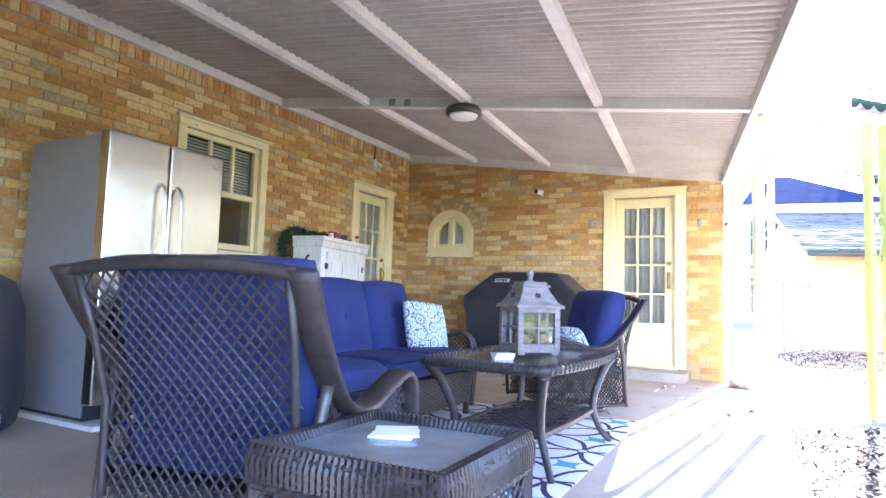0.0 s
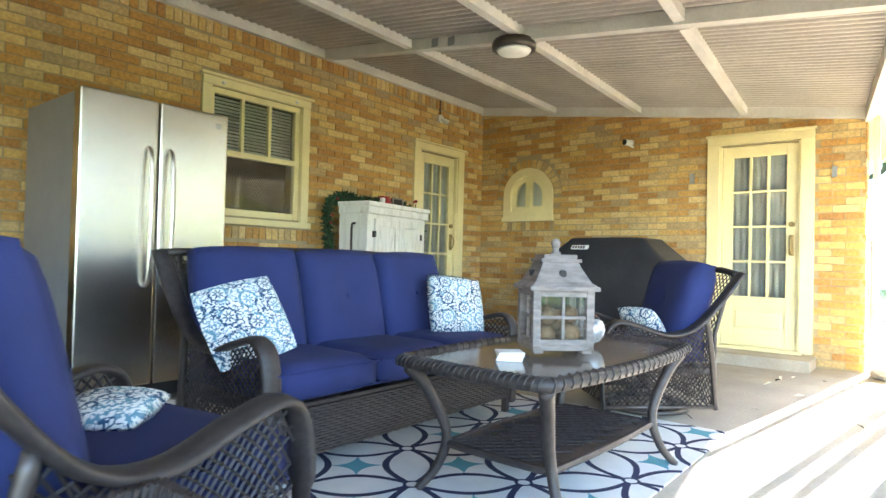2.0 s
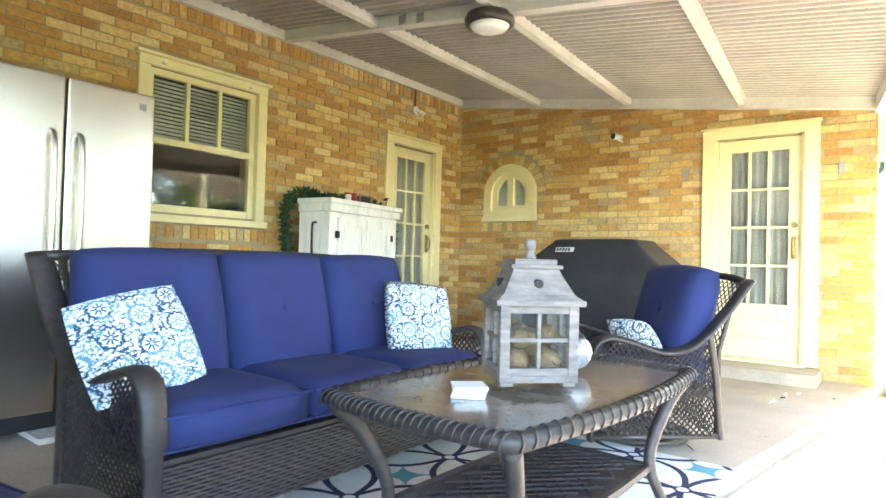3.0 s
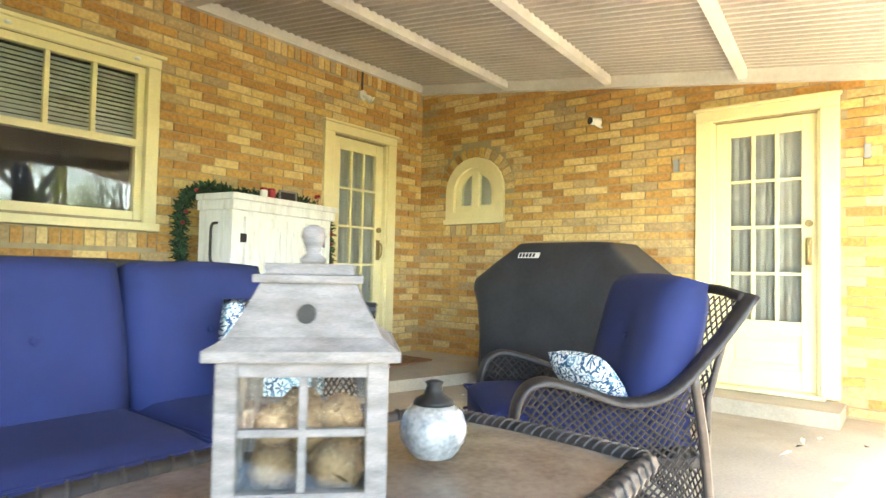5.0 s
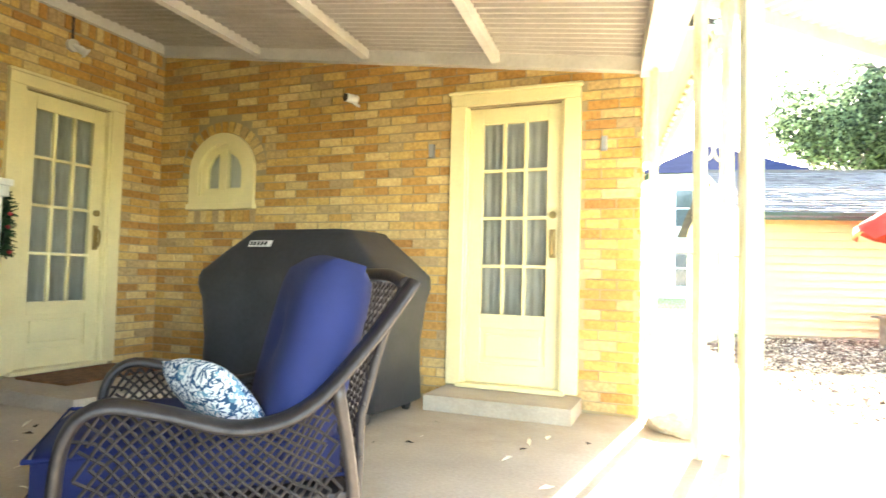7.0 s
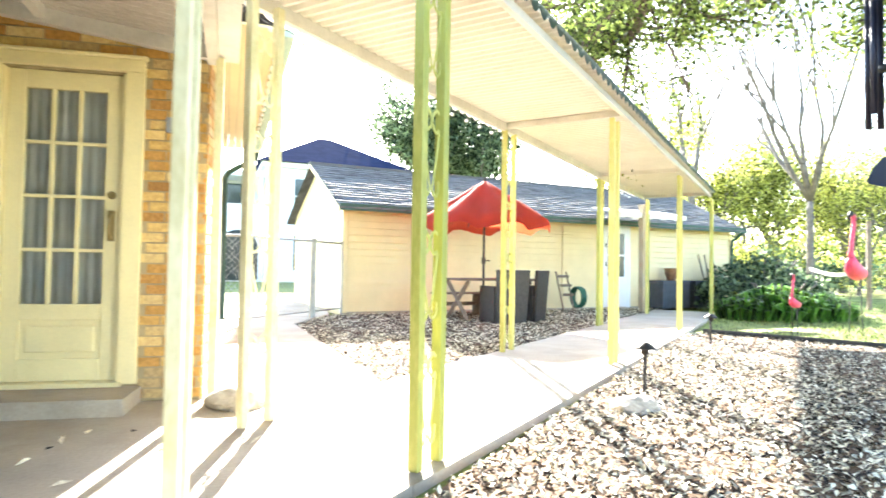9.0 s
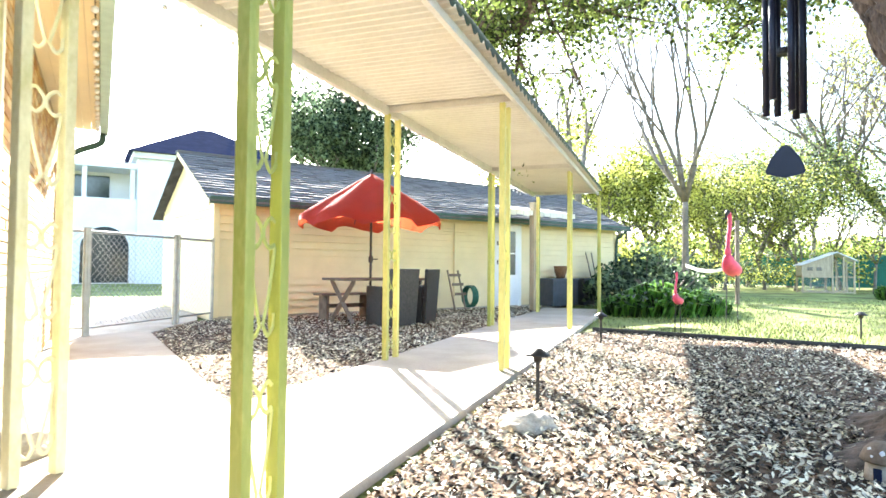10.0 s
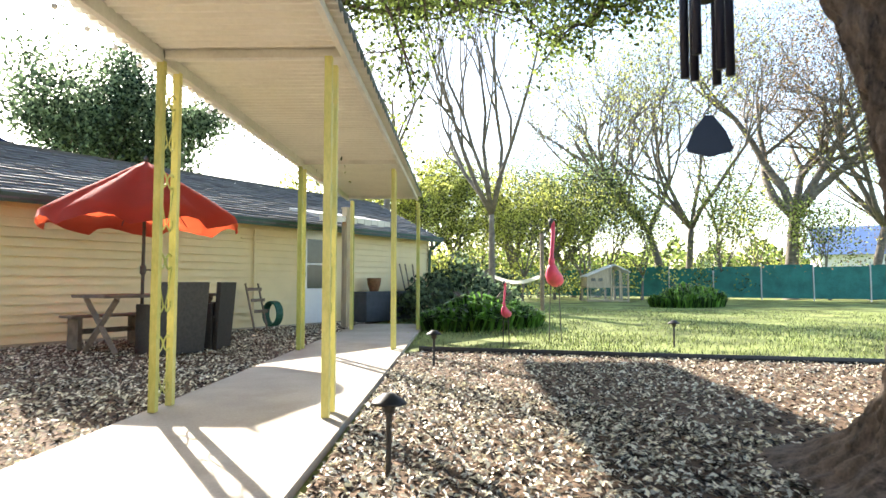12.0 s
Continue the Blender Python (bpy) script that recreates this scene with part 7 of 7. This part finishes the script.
def shrub(name, label, at, rx, ry, h, leaf, count, size, seed, straps=False):
    """A bush of many leaves, uneven in outline."""
    rnd = random.Random(seed)
    t = thing(name, label, "bush", at)
    bm = bm_new()
    for k in range(7):
        a = rnd.uniform(0, 6.28)
        tube(bm, spline([(0, 0, -0.05), (0.2 * rx * math.cos(a), 0.2 * ry * math.sin(a), h * 0.4), (0.5 * rx * math.cos(a), 0.5 * ry * math.sin(a), h * 0.75)], 3), 0.02, 5)
    part("stems", bm, M_bark_far, t)
    out = []
    for k in range(count):
        a, q = rnd.uniform(0, 6.28), math.sqrt(rnd.random())
        x, y = rx * q * math.cos(a), ry * q * math.sin(a)
        z_top = h * (1 - 0.55 * q * q) * (0.8 + 0.35 * noise.noise(Vector((x * 1.6 / max(rx, 1), y * 1.6, seed))))
        if straps:
            d = Vector((rnd.gauss(0, 1), rnd.gauss(0, 1), 0)).normalized()
            s = Vector((-d.y, d.x, 0)) * 0.028
            L = z_top * rnd.uniform(0.6, 1.1)
            p = Vector((x, y, 0))
            m1, e = p + d * 0.12 + Vector((0, 0, L * 0.8)), p + d * 0.4 + Vector((0, 0, L * 0.72))
            out += [p - s, p + s, m1 + s * 1.3, m1 - s * 1.3, m1 - s * 1.3, m1 + s * 1.3, e + s * 0.2, e - s * 0.2]
        else:
            z = z_top * rnd.random() ** 0.5
            leaf_quad(out, Vector((x, y, max(0.03, z))), size, rnd)
    quads("foliage", out, leaf, t)
    return t


shrub("bush", "clump of glossy strap-leaved plants by the path's end", (14.6, 14.4, -0.06), 1.5, 0.9, 1.0, M_leaf_strap, 1500, 0.2, 1, True)
shrub("bush", "dark green rounded shrub behind the strap leaves", (15.8, 16.4, -0.06), 1.7, 1.2, 1.7, M_leaf_ever, 3500, 0.12, 2)
shrub("bush", "bright green strap-leaved clump in the lawn", (28.5, 17.0, -0.06), 1.9, 1.2, 1.2, M_leaf_strap, 1600, 0.25, 3, True)
for k, (az, dist, rx, h, leaf) in enumerate(((37.5, 24, 2.4, 3.4, M_leaf_yellow), (40.5, 22, 2.0, 2.6, M_leaf_yellow), (44.0, 27, 3.0, 2.4, M_leaf_ever), (49.5, 36, 3.5, 2.0, M_leaf_ever), (34.5, 27, 2.2, 3.6, M_leaf_yellow), (53, 43, 3.5, 2.8, M_leaf_ever), (59, 45, 4.0, 3.2, M_leaf_yellow), (65, 47, 4.5, 3.0, M_leaf_ever), (71, 48, 4.5, 3.5, M_leaf_yellow))):
    shrub("bush", "loose yellow-green shrub at the garden's edge" if leaf is M_leaf_yellow else "dark green hedge shrub at the garden's end", far_at(az, dist), rx, 1.6, h, leaf, 3000, 0.12, 60 + k)
# far wood line, beyond the fence
rw = random.Random(77)
out = []
for k in range(42000):
    az = rw.uniform(-10, 112)
    dist = rw.uniform(75, 110)
    hmax = 5 + 3 * noise.noise(Vector((az * 0.12, 0, 0))) + 2.5 * noise.noise(Vector((az * 0.6, 3, 0)))
    x, y, _ = far_at(az, dist)
    leaf_quad(out, Vector((x, y, rw.random() ** 0.8 * hmax)), 0.62, rw)
tagged(quads("far_woods", out, M_leaf_oak), "distant green wood line", "woods", kind="stuff")

# ---- garden's end ----
fence_t = thing("screen_fence", "long teal screen fence on posts", "fence", (0, 0, 0))
fa, fb = Vector(far_at(46, 42)), Vector(far_at(95, 38))
nseg = 14
for k in range(nseg):
    p, q = fa.lerp(fb, k / nseg), fa.lerp(fb, (k + 1) / nseg)
    bm = bm_new()
    d = (q - p)
    vs = box(bm, 0, -0.01, 0.06, d.length - 0.02, 0.01, 1.75 + 0.08 * math.sin(k * 2.1))
    bmesh.ops.transform(bm, matrix=pose(p.x, p.y, 0, 0, 0, math.degrees(math.atan2(d.y, d.x))), verts=bm.verts[:])
    part("screen_panel", bm, M_teal, fence_t)
    bm = bm_new()
    tube(bm, [(p.x, p.y, -0.06), (p.x, p.y, 1.9)], 0.04, 6)
    part("post", bm, M_galv, fence_t)
coop = thing("chicken_coop", "small pale wooden coop with a wire run", "coop", (31.3, 22.6, -0.06), -40)
bm = bm_new()
prism(bm, [(-1.0, 0.75), (0.15, 0.75), (0.15, 1.68), (-1.0, 1.22)], -0.45, 0.5)
bmesh.ops.transform(bm, matrix=Matrix.Rotation(radians(90), 4, 'X'), verts=bm.verts[:])
part("nest_box", bm, M_timber, coop, "pale boarded nest box")
for name, poly in (("roof", [(-1.1, 1.20), (0.35, 1.78), (0.35, 1.83), (-1.1, 1.25)]), ("roof", [(0.352, 1.78), (1.1, 1.42), (1.1, 1.47), (0.352, 1.83)])):
    bm = bm_new()
    prism(bm, poly, -0.58, 0.58)
    bmesh.ops.transform(bm, matrix=Matrix.Rotation(radians(90), 4, 'X'), verts=bm.verts[:])
    part(name, bm, M_white_trim, coop)
for y in (-0.5, 0.5):
    for x, h in ((-0.98, 1.2), (0.17, 1.68), (0.6, 1.62), (1.0, 1.42)):
        boxed("post", (x - 0.035, y - 0.035, 0, x + 0.035, y + 0.035, h), M_timber, coop)
    for z in (0.06, 0.72):
        boxed("rail", (-1.0, y - 0.025, z - 0.03, 1.0, y + 0.025, z + 0.03), M_timber, coop)
for x in (-0.8, -0.45):
    boxed("window", (x, -0.53, 1.0, x + 0.2, -0.5, 1.15), M_dark_glass, coop)
for x0, x1, z1 in ((-0.96, 0.15, 0.72), (0.2, 1.0, 1.5)):
    bm = bm_new()
    lattice(bm, lambda u, v: (x0 + (x1 - x0) * u, -0.5, 0.05 + (z1 - 0.05) * v), 8, 10, 0.005)
    part("wire_mesh", bm, M_galv, coop)
ham = thing("hammock", "white rope hammock strung between a post and a tree", "hammock", (0, 0, 0))
hp = Vector(far_at(50.7, 17.5))
bm = bm_new()
tube(bm, [(hp.x, hp.y, -0.06), (hp.x, hp.y, 2.3)], 0.06, 8)
part("post", bm, M_wood, ham)
he = Vector(far_at(46.0, 18.0))
bm = bm_new()
N = 14
g = [[bm.verts.new(hp.lerp(he, 0.06 + 0.88 * i / N) + Vector((0.35 * (j / 4 - 0.5), 0.35 * (j / 4 - 0.5), 1.05 - 0.16 * math.sin(math.pi * i / N) + (0.1 if j in (0, 4) else 0)))) for j in range(5)] for i in range(N + 1)]
for i in range(N):
    for j in range(4):
        bm.faces.new((g[i][j], g[i + 1][j], g[i + 1][j + 1], g[i][j + 1]))
bmesh.ops.solidify(bm, geom=bm.faces[:], thickness=0.01)
part("bed", bm, M_paper, ham)

# ---- neighbours ----
nh = thing("white_house", "white two-storey neighbour house with a dark blue hipped roof", "house", (2.5, 39.2, 0.0), 8)
boxed("wall", (0.0, 0.0, -0.1, 8.0, 9.0, 6.5), M_white_house, nh)
boxed("wing", (-6.0, 0.8, -0.1, 0.0, 9.0, 3.6), M_white_house, nh)
boxed("wing_upper", (-6.0, 3.0, 3.6, 0.0, 9.0, 6.3), M_white_house, nh)
boxed("cornice", (-0.25, -0.25, 6.5, 8.25, 9.25, 6.8), M_white_house, nh)
bm = bm_new()
vs = [bm.verts.new(p) for p in ((-0.5, -0.5, 6.8), (8.5, -0.5, 6.8), (8.5, 9.5, 6.8), (-0.5, 9.5, 6.8), (3.6, 4.5, 9.3), (4.4, 4.5, 9.3))]
for q in ((0, 1, 5, 4), (1, 2, 5), (2, 3, 4, 5), (3, 0, 4), (3, 2, 1, 0)):
    bm.faces.new([vs[i] for i in q])
part("roof", bm, M_blue_roof, nh, "dark blue hipped roof")
boxed("wing_cornice", (-6.2, 2.7, 6.3, 0.0, 9.2, 6.55), M_white_house, nh)
for x in (-4.8, -2.5, -0.3):
    boxed("porch_column", (x, 0.85, 3.6, x + 0.22, 1.1, 6.05), M_white_house, nh)
boxed("porch_beam", (-6.1, 0.7, 6.0, 0.0, 3.0, 6.3), M_white_house, nh)
boxed("balcony_rail", (-6.05, 0.78, 3.6, 0.0, 0.86, 4.4), M_white_house, nh)
for x, z in ((1.6, 0.6), (1.6, 3.9), (5.0, 0.6), (5.0, 3.9)):
    w = boxed("window", (x, -0.03, z, x + 1.0, 0.02, z + 2.0), M_dark_glass, nh)
    for b in ((x - 0.12, -0.06, z - 0.1, x, 0.0, z + 2.1), (x + 1.0, -0.06, z - 0.1, x + 1.12, 0.0, z + 2.1), (x - 0.12, -0.06, z + 2.0, x + 1.12, 0.0, z + 2.15), (x - 0.15, -0.1, z - 0.12, x + 1.15, 0.0, z), (x, -0.05, z + 0.97, x + 1.0, 0.0, z + 1.03)):
        boxed("frame", b, M_white_house, w)
boxed("window", (-3.6, 2.96, 4.0, -1.2, 3.02, 5.8), M_dark_glass, nh)
# a dark sheet on the wing's face stands in for the shaded archway
bm = bm_new()
vs = [bm.verts.new((-2.5 + x, 0.78, z)) for x, z in arch_outline(2.2, 2.9, 1.8)]
bm.faces.new(vs)
bmesh.ops.solidify(bm, geom=bm.faces[:], thickness=0.02)
part("arched_opening", bm, M_dark_glass, nh)
fbd = thing("far_building", "low building with a blue metal roof beyond the trees", "building", far_at(80.0, 62), -66)
boxed("wall", (-7, 0, 0, 12, 8, 3.4), M_white_house, fbd)
bm = bm_new()
vs = [bm.verts.new(p) for p in ((-7.5, -0.6, 3.3), (12.5, -0.6, 3.3), (12.5, 4, 6.0), (-7.5, 4, 6.0), (-7.5, 8.6, 3.3), (12.5, 8.6, 3.3))]
for q in ((0, 1, 2, 3), (3, 2, 5, 4), (0, 3, 4), (1, 5, 2), (0, 4, 5, 1)):
    bm.faces.new([vs[i] for i in q])
part("roof", bm, M_blue_metal, fbd)
for x in (-5, -1, 3, 7):
    boxed("window", (x, -0.03, 1.0, x + 1.2, 0.02, 2.3), M_dark_glass, fbd)
wire_t = thing("utility_wire", "black utility wire sagging across the garden", "cable", (0, 0, 0))
bm = bm_new()
a_, b_ = Vector((18, 22, 4.6)), Vector((26, 4, 4.4))
tube(bm, [a_.lerp(b_, i / 20) - Vector((0, 0, 0.7 * math.sin(math.pi * i / 20))) for i in range(21)], 0.008, 4)
part("wire", bm, M_iron, wire_t)

# ---- bricks, last ----
BL, BH, J = 0.203, 0.0575, 0.0102
rk = random.Random(17)


def brick_mesh(l, h, d, seed):
    r = random.Random(seed)
    bm = bm_new()
    box(bm, -l / 2, -0.02, -h / 2, l / 2, d, h / 2)
    for v in bm.verts:
        v.co += Vector((r.uniform(-1, 1) * 0.0012, r.uniform(-1, 1) * 0.0012 if v.co.y > 0 else 0, r.uniform(-1, 1) * 0.0012))
    bmesh.ops.recalc_face_normals(bm, faces=bm.faces[:])
    me = bpy.data.meshes.new("brick")
    bm.to_mesh(me)
    bm.free()
    me.materials.append(M_brick)
    return me


SHARED = {(k, vert): brick_mesh(BL if not vert else BH, BH if not vert else BL, 0.008, k) for k in range(4) for vert in (False, True)}


class Wall:
    """Lays bricks on a face: to_world takes (along, out, up) to the world."""

    def __init__(self, parent, rz, origin, single):
        self.parent, self.m, self.single = parent, pose(*origin, 0, 0, rz), single
        self.verts, self.faces, self.count = [], [], 0

    def lay(self, u, z, l, h, vert=False, turn=0.0):
        out = rk.uniform(-0.002, 0.003)
        full = abs(l - (BH if vert else BL)) < 1e-6 and abs(h - (BL if vert else BH)) < 1e-6
        m = self.m @ pose(u, out, z, 0, turn + rk.uniform(-0.25, 0.25), 0)
        if full and not turn and self.single(u, z) and self.count < 300:
            ob = bpy.data.objects.new("brick", SHARED[(rk.randrange(4), vert)])
            scene.collection.objects.link(ob)
            ob.parent = self.parent
            ob.matrix_basis = m
            self.count += 1
            return
        k = len(self.verts)
        for x in (-l / 2, l / 2):
            for y in (-0.02, 0.008):
                for zz in (-h / 2, h / 2):
                    self.verts.append(m @ Vector((x, y, zz)))
        self.faces += [tuple(k + i for i in q) for q in ((0, 1, 3, 2), (4, 6, 7, 5), (0, 4, 5, 1), (2, 3, 7, 6), (0, 2, 6, 4), (1, 5, 7, 3))]

    def field(self, u0, u1, z0, z1, holes):
        z, row = z0, 0
        while z + BH < z1 + 0.001:
            zc = z + BH / 2
            spans = [(u0, u1)]
            for a, b, c, d in holes:
                if c < z + BH - 0.004 and d > z + 0.004:
                    nxt = []
                    for p, q in spans:
                        if b <= p or a >= q:
                            nxt.append((p, q))
                            continue
                        if a - p > 0.02:
                            nxt.append((p, a))
                        if q - b > 0.02:
                            nxt.append((b, q))
                    spans = nxt
            off = (0.0, 0.5)[row % 2] * (BL + J) + rk.uniform(-0.01, 0.01)
            for p, q in spans:
                u = math.floor((p - u0 - off) / (BL + J)) * (BL + J) + u0 + off
                while u < q:
                    a, b = max(u, p), min(u + BL, q)
                    if b - a > 0.03:
                        whole = b - a > BL - 1e-6
                        self.lay((a + b) / 2, zc, BL if whole else b - a, BH)
                    u += BL + J
            z += BH + J
            row += 1

    def soldiers(self, u0, u1, z0, h=BL):
        u = u0
        while u + BH <= u1 + 0.002:
            self.lay(u + BH / 2, z0 + h / 2, BH, h, vert=True)
            u += BH + J

    def done(self):
        me = bpy.data.meshes.new("brick_courses")
        me.from_pydata(self.verts, [], self.faces)
        me.materials.append(M_brick_rest)
        me.update()
        ob = new("brick_courses", me)
        ob.parent = self.parent
        tagged(ob, kind="stuff")


# long wall: along = y, out = +x; rz turns (along, out) so that out points to +x
west = Wall(wall_west, 90, (0, 0, 0), lambda u, z: 5.15 < u < 6.6 and z > 0.5)
west.m = Matrix(((0, 1, 0, 0), (1, 0, 0, 0), (0, 0, 1, 0), (0, 0, 0, 1)))
whole_w = [(WIN[0] - 0.08, WIN[1] + 0.08, WIN[2] - 0.08, WIN[3] + 0.095), (WIN[0] - 0.1, WIN[1] + 0.1, WIN[2] - 0.08 - 0.115, WIN[2] - 0.08), (D1[0] - 0.108, D1[1] + 0.108, 0.0, D1[3] + 0.12)]
west.field(1.4, 7.99, 0.02, 2.73, whole_w)
west.soldiers(1.4, 7.99, 2.742)
west.soldiers(WIN[0] - 0.1, WIN[1] + 0.1, WIN[2] - 0.08 - 0.11, 0.1)
west.done()
# end wall: along = x, out = -y
north = Wall(wall_north, 0, (0, 0, 0), lambda u, z: u > 2.0)
north.m = Matrix(((1, 0, 0, 0), (0, -1, 0, 8.0), (0, 0, 1, 0), (0, 0, 0, 1)))
acx = (ARCH[0] + ARCH[1]) / 2
whole_n = [(D2[0] - 0.108, D2[1] + 0.108, 0.0, D2[3] + 0.12), (ARCH[0] - 0.05, ARCH[1] + 0.05, ARCH[2] - 0.075, ARCH[3] - 0.28), (ARCH[0] - 0.06, ARCH[1] + 0.06, ARCH[2] - 0.18, ARCH[2] - 0.075)]
spring = ARCH[3] - 0.30
zz = spring - 0.02
while zz < ARCH[3] + 0.20:
    t_ = (zz - spring) / (0.30 + 0.045 + 0.115)
    half = (aw / 2 + 0.045 + 0.11) * math.sqrt(max(0.0, 1 - min(1.0, max(0, t_)) ** 2))
    if half > 0.02:
        whole_n.append((acx - half, acx + half, zz, zz + 0.034))
    zz += 0.034
north.field(0.012, 4.195, 0.02, 2.9, whole_n)
north.soldiers(ARCH[0] - 0.06, ARCH[1] + 0.06, ARCH[2] - 0.178, 0.1)
for k in range(17):
    a = math.pi * (k + 0.5) / 17
    rx_, rz_ = aw / 2 + 0.045 + 0.055, 0.30 + 0.045 + 0.055
    u, z = acx + rx_ * math.cos(a), spring + rz_ * math.sin(a)
    tang = math.degrees(math.atan2(rz_ * math.cos(a), -rx_ * math.sin(a)))
    north.lay(u, z, BH, 0.098, True, -(tang) + 180 if tang > 90 else -tang)
north.done()
east = Wall(wall_east, 0, (0, 0, 0), lambda u, z: False)
east.m = Matrix(((0, 1, 0, 4.2), (1, 0, 0, 0), (0, 0, 1, 0), (0, 0, 0, 1)))
east.field(8.0, 8.24, 0.02, 2.9, [])
east.m = EAST @ Matrix(((0, 1, 0, 0), (1, 0, 0, 0), (0, 0, 1, 0), (0, 0, 0, 1)))
east.field(0.0, 4.9, 0.02, 2.64, [])
east.done()
